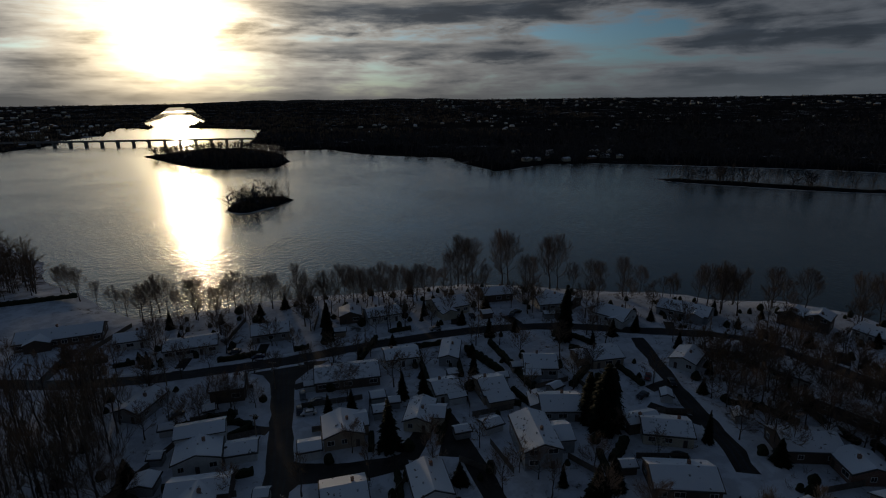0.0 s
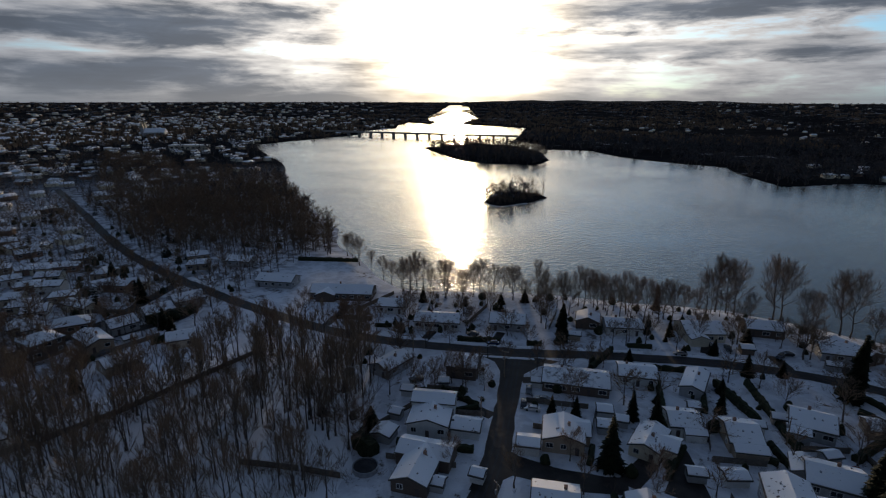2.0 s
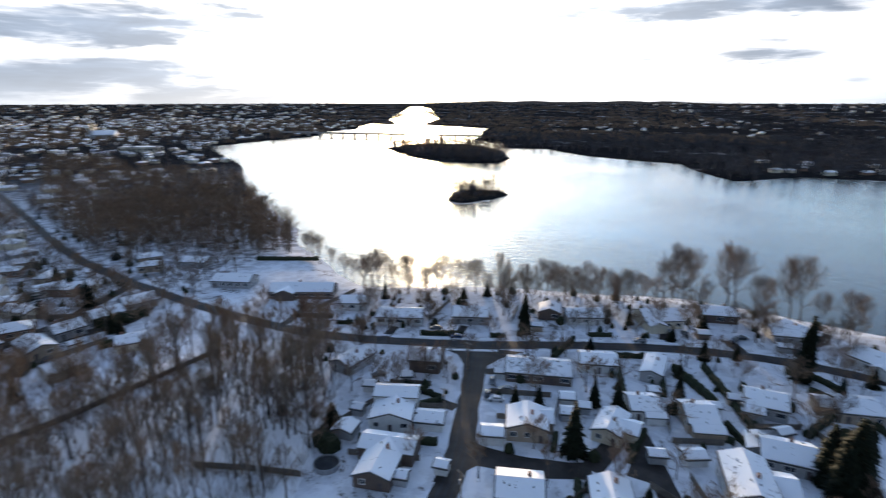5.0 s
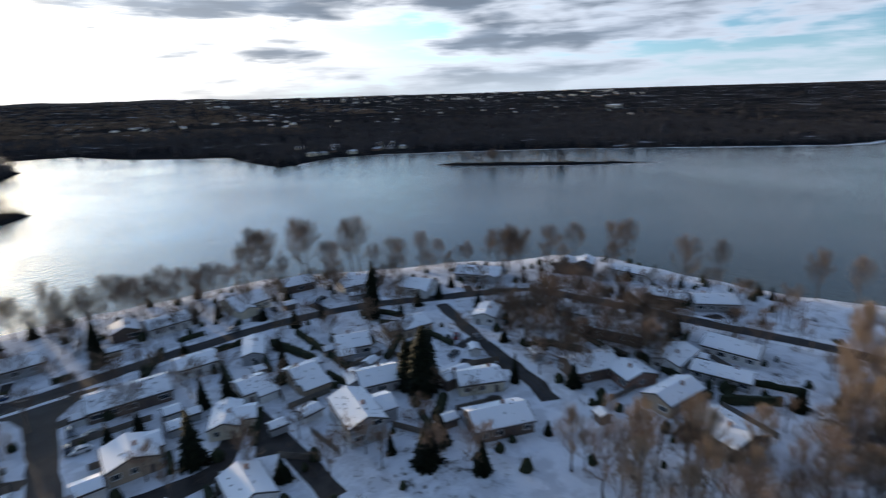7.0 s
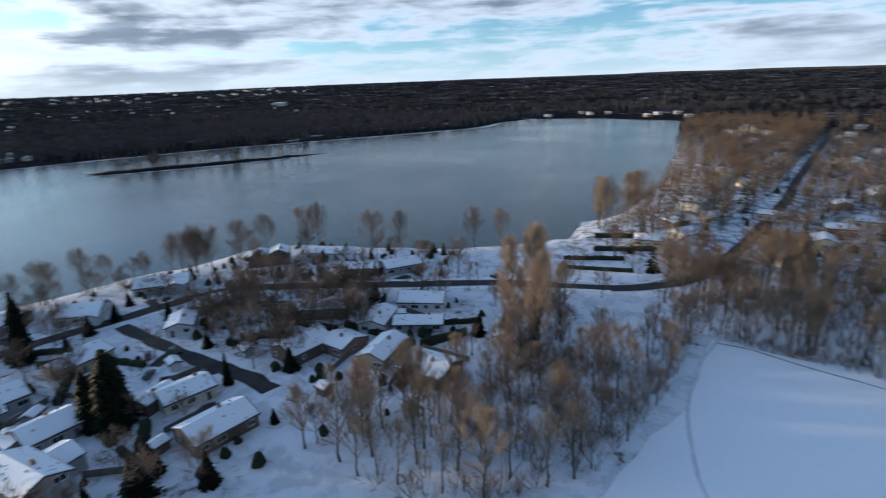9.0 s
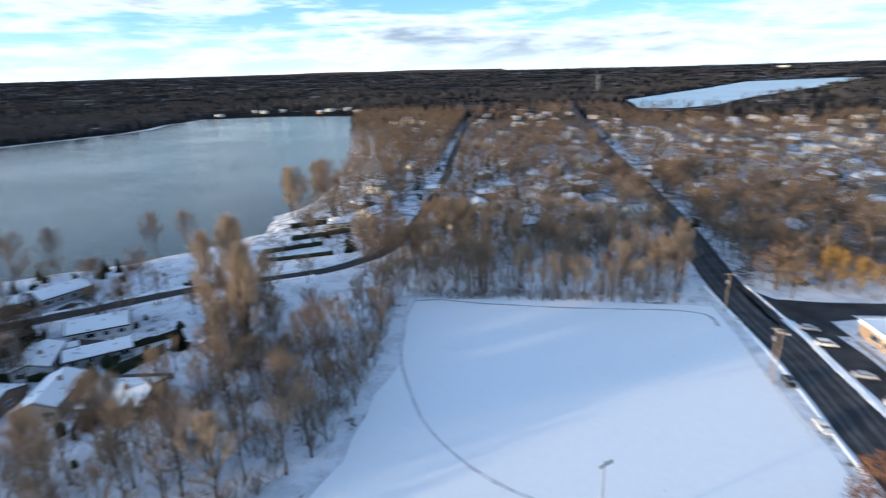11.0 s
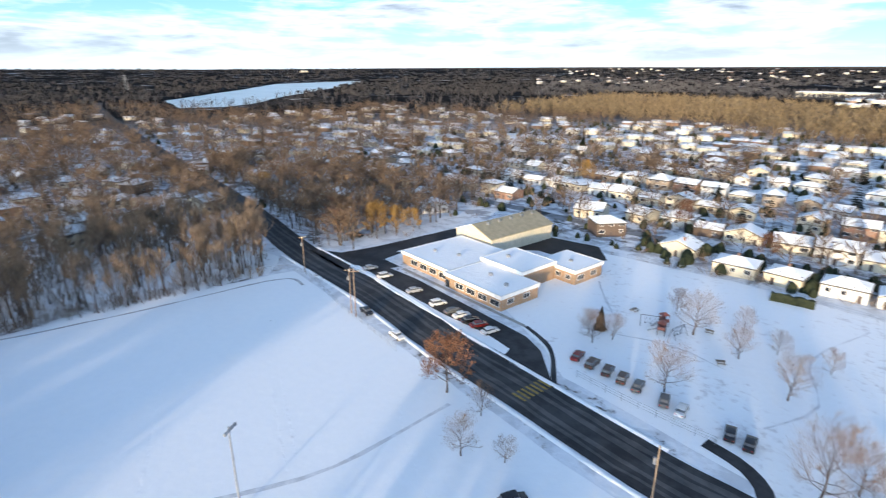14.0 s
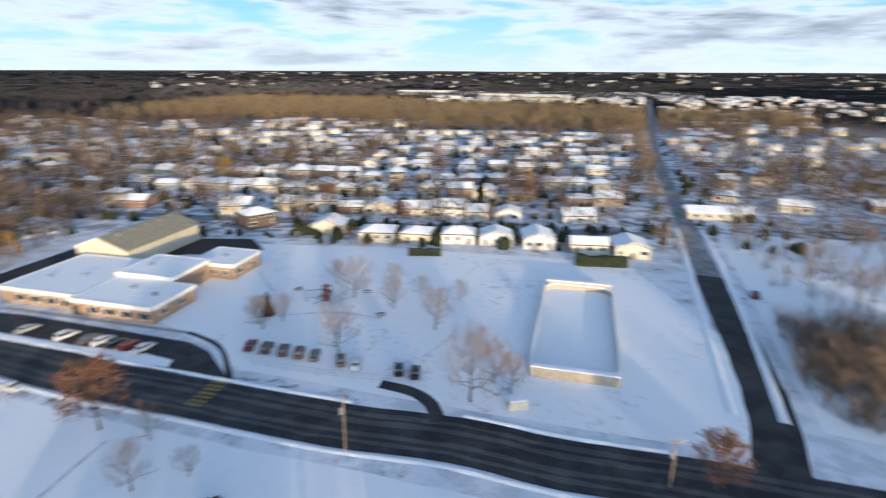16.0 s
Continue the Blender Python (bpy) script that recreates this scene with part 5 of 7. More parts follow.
box_part("door", (20.2, 22.0, -0.08, 0.04, 0, 2.3), M["glass"], school, "dark glazed double door")
# the hall with its pitched roof
gx0, gx1, gy0, gy1, ridge_x = 32.5, 50.0, 28.0, 58.0, 41.5
poly_part("hall_wall", [(gx0, gy0, -0.2), (gx1, gy0, -0.2), (gx1, gy1, -0.2), (gx0, gy1, -0.2), (gx0, gy0, 5.4), (gx1, gy0, 5.4), (gx1, gy1, 5.4), (gx0, gy1, 5.4),
                        (ridge_x, gy0, 8.6), (ridge_x, gy1, 8.6)],
          [(0, 1, 5, 8, 4), (1, 2, 6, 5), (2, 3, 7, 9, 6), (3, 0, 4, 7), (4, 8, 9, 7), (8, 5, 6, 9)], WALLS["cream"], school, "cream hall wall")
for x_eave, x_top, mat_, words in ((gx0 - 0.5, ridge_x, "tan_roof", "tan sheet roof slope, bare of snow"), (gx1 + 0.5, ridge_x + 0.01, "roof_clean", "snow-covered roof slope")):
    poly_part("hall_roof", [(x_eave, gy0 - 0.5, 5.3), (x_top, gy0 - 0.5, 8.65), (x_top, gy1 + 0.5, 8.65), (x_eave, gy1 + 0.5, 5.3),
                            (x_eave, gy0 - 0.5, 5.55), (x_top, gy0 - 0.5, 8.9), (x_top, gy1 + 0.5, 8.9), (x_eave, gy1 + 0.5, 5.55)],
              [(4, 5, 6, 7), (3, 2, 1, 0), (0, 1, 5, 4), (1, 2, 6, 5), (2, 3, 7, 6), (3, 0, 4, 7)], M[mat_], school, words)
for k in range(5):
    hx, hy = ridge_x - 2.0, gy0 + 5 + 5.5 * k
    box_part("roof_vent", (hx - 0.4, hx + 0.4, hy - 0.4, hy + 0.4, 7.6, 8.9), M["steel"], school, bevel=0.05)
for px, py in ((4, 6), (12, 8), (17, 20), (30, 12), (38, 9), (5, 34)):
    z = 5.5 if 14 < py < 28 and px < 22 else 4.2
    box_part("roof_vent", (px - 0.5, px + 0.5, py - 0.4, py + 0.4, z, z + 0.8), M["steel"], school, bevel=0.05)

sheet("schoolyard", densify([(95, -140), (88, -146), (68, -144), (66, -152), (74, -163), (92, -162), (100, -158)], 4, 0.8), 0.05, M["slush"], "slushy asphalt yard behind the school", "schoolyard")

# ice rink with snow on its boards
rink = thing("ice_rink", pose(-24.4, -106.5, 0, 0, 0, -9.3), "outdoor ice rink with weathered boards capped by snow", "ice rink")
M["boards"] = mottled("white_rink_boards", (0.34, 0.28, 0.20), (0.50, 0.43, 0.34), 1.0, 0.6)


def rink_ring(half_w, half_l, radius):
    pts = []
    for cx, cy, a0 in ((half_w - radius, half_l - radius, 0), (-half_w + radius, half_l - radius, 90), (-half_w + radius, -half_l + radius, 180),
                       (half_w - radius, -half_l + radius, 270)):
        for k in range(7):
            a = radians(a0 + 15 * k)
            pts.append((cx + radius * math.cos(a), cy + radius * math.sin(a)))
    return pts


def ring_wall(outer, inner, z0, z1):
    n_ = len(outer)
    v = [(x, y, z0) for x, y in outer] + [(x, y, z1) for x, y in outer] + [(x, y, z0) for x, y in inner] + [(x, y, z1) for x, y in inner]
    f = []
    for i in range(n_):
        j = (i + 1) % n_
        f += [(i, j, n_ + j, n_ + i), (2 * n_ + j, 2 * n_ + i, 3 * n_ + i, 3 * n_ + j), (n_ + i, n_ + j, 3 * n_ + j, 3 * n_ + i)]
    return v, f


W, L = 8.6, 22.0
poly_part("dasher", *ring_wall(rink_ring(W, L, 3.5), rink_ring(W - 0.3, L - 0.3, 3.3), 0, 1.25), M["boards"], rink, "weathered rink boards")
poly_part("snow_cap", *ring_wall(rink_ring(W + 0.1, L + 0.1, 3.5), rink_ring(W - 0.5, L - 0.5, 3.2), 1.26, 1.48), M["snow"], rink, "snow lying on the boards")
ice = rink_ring(W - 0.35, L - 0.35, 3.2)
poly_part("ice", [(x, y, 0.09) for x, y in ice], [tuple(range(len(ice)))], M["snow"], rink, "snow-covered ice")
for sgn in (-1, 1):
    box_part("end_wall", (-W + 0.6, W - 0.6, sgn * (L + 0.5) - 0.6, sgn * (L + 0.5) + 0.6, 0, 1.95), M["boards"], rink, "taller timber end wall", bevel=0.05)
    box_part("end_cap", (-W + 0.45, W - 0.45, sgn * (L + 0.5) - 0.72, sgn * (L + 0.5) + 0.72, 1.96, 2.25), M["snow"], rink, "thick snow lying on the end wall", bevel=0.12)
tank = thing("storage_hut", pose(-9.9, -74.6, 0, 0, 0, 15), "small pale storage hut with a rounded snowy top", "hut")
bm = box(bmesh.new(), -1.6, 1.6, -1.0, 1.0, 0, 1.7, 0.25)
part("body", bm, WALLS["cream"], tank)
bm = box(bmesh.new(), -1.65, 1.65, -1.05, 1.05, 1.7, 2.0, 0.14)
part("snow_cap", bm, M["snow"], tank)


# ---- fences and poles ----
POST = bpy.data.meshes.new("post")
bm = bmesh.new()
bmesh.ops.create_cone(bm, cap_ends=True, segments=6, radius1=0.05, radius2=0.05, depth=1.6, matrix=Matrix.Translation((0, 0, 0.8)))
bm.to_mesh(POST)
bm.free()
POST.materials.append(M["steel"])


def wire_fence(points, label, step=3.0):
    ob = thing("fence", pose(0, 0, 0), label, "fence", "fences")
    line = smooth_line(points, step)
    for p in line:
        q = new("post", POST)
        q.parent, q.location = ob, (p.x, p.y, 0.0)
    for z in (0.55, 1.05, 1.55):
        v, t = [], []
        for i, p in enumerate(line):
            d = (line[min(i + 1, len(line) - 1)] - line[max(i - 1, 0)]).normalized()
            for up_, out in ((0.028, 0.0), (-0.016, 0.025), (-0.016, -0.025)):
                v.append((p.x - d.y * out, p.y + d.x * out, z + up_))
            if i:
                for k in range(3):
                    m_ = (k + 1) % 3
                    t += [(3 * i - 3 + k, 3 * i + k, 3 * i + m_), (3 * i - 3 + k, 3 * i + m_, 3 * i - 3 + m_)]
        r = new("rail", tri_mesh("rail", v, t, M["steel"]))
        r.parent = ob
    return ob


wire_fence([(153, 6), (149.5, -16.7), (143.6, -48.2), (135.5, -80), (101, -73.2), (75, -67.2)], "thin grey wire fence round the snowy field")
wire_fence([(40, -83.6), (30, -81.9), (20, -80.6), (13, -80.2)], "thin grey wire fence between the road and the parked cars")
wire_fence([(62, -158), (30, -158.5), (0, -154), (-44, -150.5)], "thin grey wire fence behind the snowy park")


def pole(x, y, h, label, arms=1, lamps=0, lean=0.0, az=0.0, mat="pole_wood"):
    ob = thing("utility_pole" if not lamps else "floodlight_pole", pose(x, y, 0, lean, 0, az), label, "pole", "poles")
    v, t = [], []
    prism(v, t, (0, 0, -0.2), (0, 0, h), 0.17, 0.11, 8)
    q = new("shaft", tri_mesh("shaft", v, t, M[mat]))
    q.parent = ob
    for i in range(arms):
        z = h - 0.5 - 1.1 * i
        box_part("crossarm", (-1.2, 1.2, -0.07, 0.07, z - 0.07, z + 0.07), M[mat], ob)
        if not lamps:
            for px in (-1.0, -0.4, 0.4, 1.0):
                box_part("insulator", (px - 0.05, px + 0.05, -0.05, 0.05, z + 0.07, z + 0.27), M["white"], ob, bevel=0.01)
    for i in range(lamps):
        px = -1.1 + 2.2 * i / max(1, lamps - 1)
        box_part("floodlight", (px - 0.24, px + 0.24, -0.38, -0.08, h - 0.6, h - 0.15), M["steel"], ob, "grey floodlight housing", bevel=0.04)
    if not lamps:
        box_part("transformer", (0.16, 0.6, -0.22, 0.22, h - 3.2, h - 2.1), M["steel"], ob, "grey transformer can", bevel=0.08)
    return ob


pole(58.6, -21.6, 14, "tall pole with floodlights over the snowy field", lamps=4, mat="steel", az=-60)
pole(94.8, -72.6, 12.5, "tall floodlight pole at the roadside", lamps=3, mat="pole_wood", az=40)
pole(97.2, -73.2, 12.2, "weathered wooden pole beside its twin", arms=1, az=70)
pole(130.5, -82.5, 11.5, "weathered wooden pole at the road junction", arms=1, az=70)
pole(16, -60.9, 9.7, "weathered wooden pole at the roadside", arms=0, lean=1.5)
pole(-30, -58, 8.0, "weathered wooden pole at the roadside", arms=1, az=10)
for x, y, az in ((152, -3, -80), (149, -40, -80)):
    pole(x, y, 13, "floodlight pole at the wood's edge beyond the field", lamps=3, mat="steel", az=az)
for x, y, h in ((-35.5, 122, 9), (-36.5, 150, 9), (-23, 92, 9), (-10, 170.5, 9), (30, 178, 9), (62, 179, 9), (-70, 156, 9), (-110, 158, 9), (38, 142, 8),
                (110, 165, 9), (140, 122, 9), (160, 80, 9)):
    pole(x, y, h, "weathered wooden utility pole beside the street", arms=1, az=rng.uniform(0, 180))


# ---- cars ----
def wheel_mesh():
    bm = bmesh.new()
    bmesh.ops.create_cone(bm, cap_ends=True, segments=14, radius1=0.33, radius2=0.33, depth=0.22, matrix=Matrix.Rotation(radians(90), 4, "X"))
    me = bpy.data.meshes.new("wheel")
    bm.to_mesh(me)
    bm.free()
    me.materials.append(M["tyre"])
    return me


WHEEL = wheel_mesh()
M["car_glass"] = mottled("frosted_car_glass", (0.07, 0.078, 0.088), (0.13, 0.14, 0.155), 1.5, 0.2)
CAR_MESH = {}


def car_meshes(paint, van):
    key = paint, van
    if key in CAR_MESH:
        return CAR_MESH[key]
    top = 1.72 if van else 1.45
    low = [(-2.2, 0.3), (-2.27, 0.74), (-1.3, 0.98), (1.6 if not van else 1.95, 1.06), (2.2, 0.98), (2.24, 0.3)]
    cab = [(-1.15, 0.98), (-0.6, top - 0.05), (0.2, top), (1.15 if not van else 1.7, top - 0.06), (1.6 if not van else 2.0, 1.06)]

    def loft(profile, halves):
        v, f = [], []
        n_ = len(profile)
        for s in (-1, 1):
            for (px, pz), hw in zip(profile, halves):
                v.append((px, s * hw, pz))
        f.append(tuple(range(n_ - 1, -1, -1)))
        f.append(tuple(range(n_, 2 * n_)))
        for i in range(n_):
            j = (i + 1) % n_
            f.append((i, j, n_ + j, n_ + i))
        return v, f

    out = []
    for nm, (v, f), mat in (("body", loft(low, [0.84, 0.88, 0.86, 0.86, 0.86, 0.82]), PAINT[paint]), ("cabin", loft(cab, [0.80, 0.70, 0.70, 0.70, 0.80]), M["car_glass"]),
                            ("roof", loft([(-0.78, top - 0.10), (-0.6, top + 0.02), (0.2, top + 0.06), (1.15 if not van else 1.7, top), (1.26 if not van else 1.8, top - 0.12)],
                                          [0.74] * 5), PAINT[paint])):
        bm = bmesh.new()
        vs = [bm.verts.new(p) for p in v]
        for q in f:
            bm.faces.new([vs[i] for i in q])
        bmesh.ops.recalc_face_normals(bm, faces=bm.faces)
        bmesh.ops.bevel(bm, geom=list(bm.edges), offset=0.05, segments=1, affect="EDGES")
        me = bpy.data.meshes.new(nm)
        bm.to_mesh(me)
        bm.free()
        me.materials.append(mat)
        out.append(me)
    for nm, mat in (("headlight", M["white"]), ("tail_light", M["red_light"])):
        bm = box(bmesh.new(), -0.06, 0.06, -0.16, 0.16, -0.07, 0.07, 0.02)
        me = bpy.data.meshes.new(nm)
        bm.to_mesh(me)
        bm.free()
        me.materials.append(mat)
        out.append(me)
    CAR_MESH[key] = out
    return out


def car(x, y, az, paint, label, van=False, group="parked cars"):
    body, cabin, roof, head, tail = car_meshes(paint, van)
    ob = thing("car", pose(x, y, 0.08, 0, 0, az), label, "car", group)
    for nm, me in (("body", body), ("cabin", cabin), ("roof", roof)):
        p = new(nm, me)
        p.parent = ob
    for sx in (-1.4, 1.35):
        for sy in (-0.78, 0.78):
            p = new("wheel", WHEEL)
            p.parent, p.location = ob, (sx, sy, 0.33)
    for sy in (-0.6, 0.6):
        p = new("headlight", head)
        p.parent, p.location = ob, (-2.22, sy, 0.66)
        p = new("tail_light", tail)
        p.parent, p.location = ob, (2.2, sy, 0.74)
    return ob


for x, y, paint in ((117, -96.8, "silver"), (108.7, -95.2, "white"), (94.5, -93, "silver"), (83.9, -91, "white"), (78, -90, "grey"), (74.8, -89.6, "white"),
                    (71.5, -88.8, "black"), (68.3, -88.3, "red"), (64.4, -87.4, "white")):
    car(x, y, 68 + rng.normal(0, 3), paint, f"{paint} car parked on the school's wet lot", van=paint == "white" and x > 80)
for x, y, paint in ((43.5, -90.5, "red"), (39.7, -89.7, "brown"), (36, -89.1, "brown"), (32.6, -88.5, "brown"), (29.2, -87.8, "grey"), (23.6, -86.3, "grey"),
                    (20.2, -85.4, "white"), (11.8, -84, "black"), (8.6, -83.3, "black")):
    car(x, y, 100 + rng.normal(0, 4), paint, f"{paint} car parked in the snow beside the park", van=paint == "brown")
car(30.7, -47.8, 62, "black", "black car parked on the snow", True)
car(79.1, -71.6, -12, "white", "white car parked at the kerb")
car(94.2, -75.6, -12, "black", "black car parked at the kerb")
for x, y, az, paint in ((146, -116, 20, "black"), (48.5, 198, 20, "black"), (76.5, 142, 60, "red"), (-27.2, 136, 100, "black"), (-27.5, 144, 100, "grey"), (35, 126, 15, "black"), (-55, 176, 15, "grey"), (-190, 97, 80, "black"), (26, 196.5, 100, "white"), (30.5, 196, 100, "black"), (46, 195, 60, "black"),
                        (50, 135, 30, "red"), (-24.5, 134.6, 8, "white"), (-22.8, 140.5, 5, "grey"), (-22, 158, 8, "white"), (-47, 132, 10, "black"), (-166, 116, 75, "grey"), (-61, 138, 40, "grey"),
                        (70, 132, 30, "black"), (82, 138, 80, "black"), (164, 108, 50, "black"), (-46, 171, 14, "blue"), (15, 186, 10, "silver"), (-72, -128, 70, "red")):
    car(x, y, az, paint, f"{paint} car parked in a snowy drive")

# ---- the suburb beyond the park ----
rng = np.random.default_rng(77)
PLACES = []


def suburb_house(x, y, az, low=False):
    w, d = rng.uniform(8.2, 12.2), rng.uniform(7.5, 11.5)
    wall = str(rng.choice(["cream", "white", "tan", "brick", "cream", "cream", "white", "white", "cream", "brown"]))
    wall = str(rng.choice(["cream", "white", "cream"])) if low else wall
    kind = str(rng.choice(["P", "P", "H", "H", "X"]))
    eave = rng.uniform(2.8, 3.4) if low or rng.random() < 0.82 else 5.0
    house(x, y, w, d, eave, az, kind, wall, rng, f"low {WALL_WORDS[wall]} bungalow with {ROOF_WORDS[kind]} in a suburban row", "suburban homes",
          chimney=rng.random() < 0.4, detail=1, snow="thin_snow" if rng.random() < 0.38 else "roof_snow")
    PLACES.append((x, y))


for x in (-6.8, 5.5, 19.2, 32.4):
    suburb_house(x, -168, 180 + rng.normal(0, 3), True)
for x, y in ((51.2, -175), (-20.3, -167), (-36, -162), (-48, -160)):
    suburb_house(x, y, 180 + rng.normal(0, 4), True)
for row, y0 in enumerate((-200, -234, -267)):
    for i in range(21):
        if rng.random() < 0.07:
            continue
        x = -64 - row * 4 + i * 12.8 + rng.normal(0, 1.0)
        if x < -74 + row * -7 + 22 or (95 < x < 118 and row == 0):
            continue
        suburb_house(x, y0 - 0.05 * x + rng.normal(0, 2.6), 180 + rng.normal(0, 6))
for x, y in ((80, -180), (96, -200), (150, -162), (170, -150), (192, -142), (218, -152), (206, -128), (172, -178), (200, -186)):
    suburb_house(x, y, rng.uniform(150, 230))
for x, y in ((232, -75), (250, -95), (268, -60), (285, -92), (258, -30), (300, -50), (330, -75), (318, -105), (245, -140), (275, -150), (310, -135), (342, -118),
             (236, 35), (252, 22), (270, 28), (290, 12), (310, 22), (330, 5), (228, -18), (300, -12), (215, -45), (238, -52), (262, -78), (225, -98), (285, -70), (310, -92), (335, -45), (282, -38), (350, -95), (365, -62), (330, -150), (290, -172)):
    suburb_house(x, y, rng.uniform(200, 300))
for x, y in ((-240, 150), (-262, 120), (-232, 95), (-256, 88), (-285, 140), (-275, 170), (-300, 110), (-310, 160), (-240, 175), (-330, 190), (-320, 215),
             (-345, 150), (-290, 60), (-250, 55), (-330, 85), (-218, 165), (-355, 120), (-380, 200), (-372, 165)):
    suburb_house(x, y, rng.uniform(0, 120))
for x, y in ((-128, -222), (-108, -240), (-165, -225), (-118, -268), (-140, -282)):
    suburb_house(x, y, rng.uniform(150, 210))


def simple_house(x, y, az, w, d, h, lift):
    """Corner arrays of a far house: walls and roof."""
    c, s = math.cos(radians(az)), math.sin(radians(az))
    z0 = float(rise(x, y))

    def at(px, py, pz):
        return (x + c * px - s * py, y + s * px + c * py, z0 + pz)
    a, b = w / 2, d / 2
    wv = [at(-a, -b, -1), at(a, -b, -1), at(a, b, -1), at(-a, b, -1), at(-a, -b, h), at(a, -b, h), at(a, b, h), at(-a, b, h), at(-a, 0, h + lift * 0.96), at(a, 0, h + lift * 0.96)]
    wt = [(0, 1, 5), (0, 5, 4), (1, 2, 6), (1, 6, 5), (2, 3, 7), (2, 7, 6), (3, 0, 4), (3, 4, 7), (5, 6, 9), (7, 4, 8)]
    o = 0.5
    rv = [at(-a - o, -b - o, h - 0.1), at(a + o, -b - o, h - 0.1), at(a + o, b + o, h - 0.1), at(-a - o, b + o, h - 0.1), at(-a - o, 0, h + lift), at(a + o, 0, h + lift)]
    rt = [(0, 1, 5), (0, 5, 4), (2, 3, 4), (2, 4, 5), (0, 4, 3), (1, 2, 5)]
    return wv, wt, rv, rt


def far_walls_material():
    mat, n, shader = material("distant_house_walls", 0.8)
    pick = n.add("ShaderNodeNewGeometry").outputs["Random Per Island"]
    col = n.mix(n.ramp(pick, 0.2, 0.32), (0.24, 0.15, 0.10), (0.78, 0.71, 0.55))
    n.put(shader.inputs["Base Color"], n.mix(n.ramp(pick, 0.8, 0.9), col, (0.42, 0.42, 0.42)))
    return mat


def scatter_houses(name, label, places):
    wv, wt, rv, rt = [], [], [], []
    for x, y, az in places:
        a, b, c, d = simple_house(x, y, az, rng.uniform(8.5, 13), rng.uniform(7, 9.5), rng.uniform(2.8, 4.0), rng.uniform(1.2, 2.0))
        k, m = len(wv), len(rv)
        wv += a
        wt += [(p + k, q + k, r + k) for p, q, r in b]
        rv += c
        rt += [(p + m, q + m, r + m) for p, q, r in d]
        PLACES.append((x, y))
    ob = tagged(new(name), label, "houses", kind="stuff")
    for nm, v, t, mat in (("wall", wv, wt, FAR_WALL), ("roof", rv, rt, M["thin_snow"])):
        p = new(nm, tri_mesh(nm, v, t, mat))
        p.parent = ob
    return ob


FAR_WALL = far_walls_material()
spots = []
for row in range(9):
    y0 = -300 - 33.5 * row
    for i in range(26):
        if rng.random() < 0.22 or (row > 5 and -110 + i * 14.5 < 60 + 40 * (8 - row)):
            continue
        if row < 2 and -1 < -110 + i * 14.5 < 230:
            suburb_house(-110 - row * 3 + i * 14.5 + rng.normal(0, 2.4), y0 - 0.05 * i * 14 + rng.normal(0, 4), 180 + rng.normal(0, 7))
            continue
        spots.append((-110 - row * 3 + i * 14.5 + rng.normal(0, 2.4), y0 - 0.05 * i * 14 + rng.normal(0, 4), 180 + rng.normal(0, 7)))


def zone(x0, x1, y0, y1, count, az0, az1):
    for _ in range(count):
        spots.append((rng.uniform(x0, x1), rng.uniform(y0, y1), rng.uniform(az0, az1)))


zone(220, 520, -400, -190, 125, 150, 220)
zone(270, 640, -570, -220, 110, 150, 220)
zone(-700, -300, 390, 900, 110, 0, 90)
zone(350, 800, -260, 20, 90, 190, 260)
zone(-330, -130, -640, -160, 110, 150, 210)
zone(-760, -400, 80, 480, 190, 0, 90)
zone(-430, -200, 30, 330, 130, 20, 90)
zone(-330, -195, 90, 210, 40, 30, 80)
zone(-1500, -620, 150, 900, 330, 0, 90)
zone(-2200, -900, 700, 2000, 260, 0, 90)
zone(-900, -420, -100, 100, 90, 0, 90)
zone(120, 340, 690, 820, 16, 0, 60)
zone(930, 1050, 60, 380, 13, 50, 120)
zone(-200, 500, 1300, 2300, 34, 0, 90)
zone(300, 1500, 1100, 2400, 30, 0, 90)
zone(-450, 120, -1450, -1000, 250, 150, 210)
zone(-2000, -700, 500, 1700, 420, 0, 90)
zone(-640, -200, -1250, -680, 150, 150, 210)
sx, sy = np.array([s[0] for s in spots]), np.array([s[1] for s in spots])
lines = [RIVERSIDE, SCHOOL_ROAD, SOUTH_STREET]


def line_distance(px, py, lines_):
    best = np.full(np.shape(px), 1e9)
    for line in lines_:
        for (ax, ay), (bx, by) in zip(line, line[1:]):
            dx, dy = bx - ax, by - ay
            t = np.clip(((px - ax) * dx + (py - ay) * dy) / (dx * dx + dy * dy + 1e-9), 0, 1)
            best = np.minimum(best, np.hypot(px - ax - t * dx, py - ay - t * dy))
    return best


WOOD_RIVER = [(-282, 205), (-252, 208), (-218, 224), (-178, 240), (-158, 249), (-185, 290), (-225, 325), (-285, 385), (-350, 360), (-340, 270)]
ok = is_land(sx, sy) & (shore_distance(sx, sy, [RIVER[::3], LAKE_EDGE]) > 14) & (line_distance(sx, sy, lines) > 12) & ~inside(sx, sy, WOOD_RIVER)
keep = [s for s, k in zip(spots, ok) if k]
final, cells = [], {}
for s in keep:
    c = int(s[0] // 12), int(s[1] // 12)
    if any(math.dist(s[:2], q[:2]) < 12 for i in (-1, 0, 1) for j in (-1, 0, 1) for q in cells.get((c[0] + i, c[1] + j), ())):
        continue
    cells.setdefault(c, []).append(s)
    final.append(s)
final.sort(key=lambda s: math.hypot(s[0], s[1]))
for x, y, az in final[:90]:
    wall = str(rng.choice(["cream", "white", "tan", "brick", "grey"]))
    kind = str(rng.choice(["P", "P", "H"]))
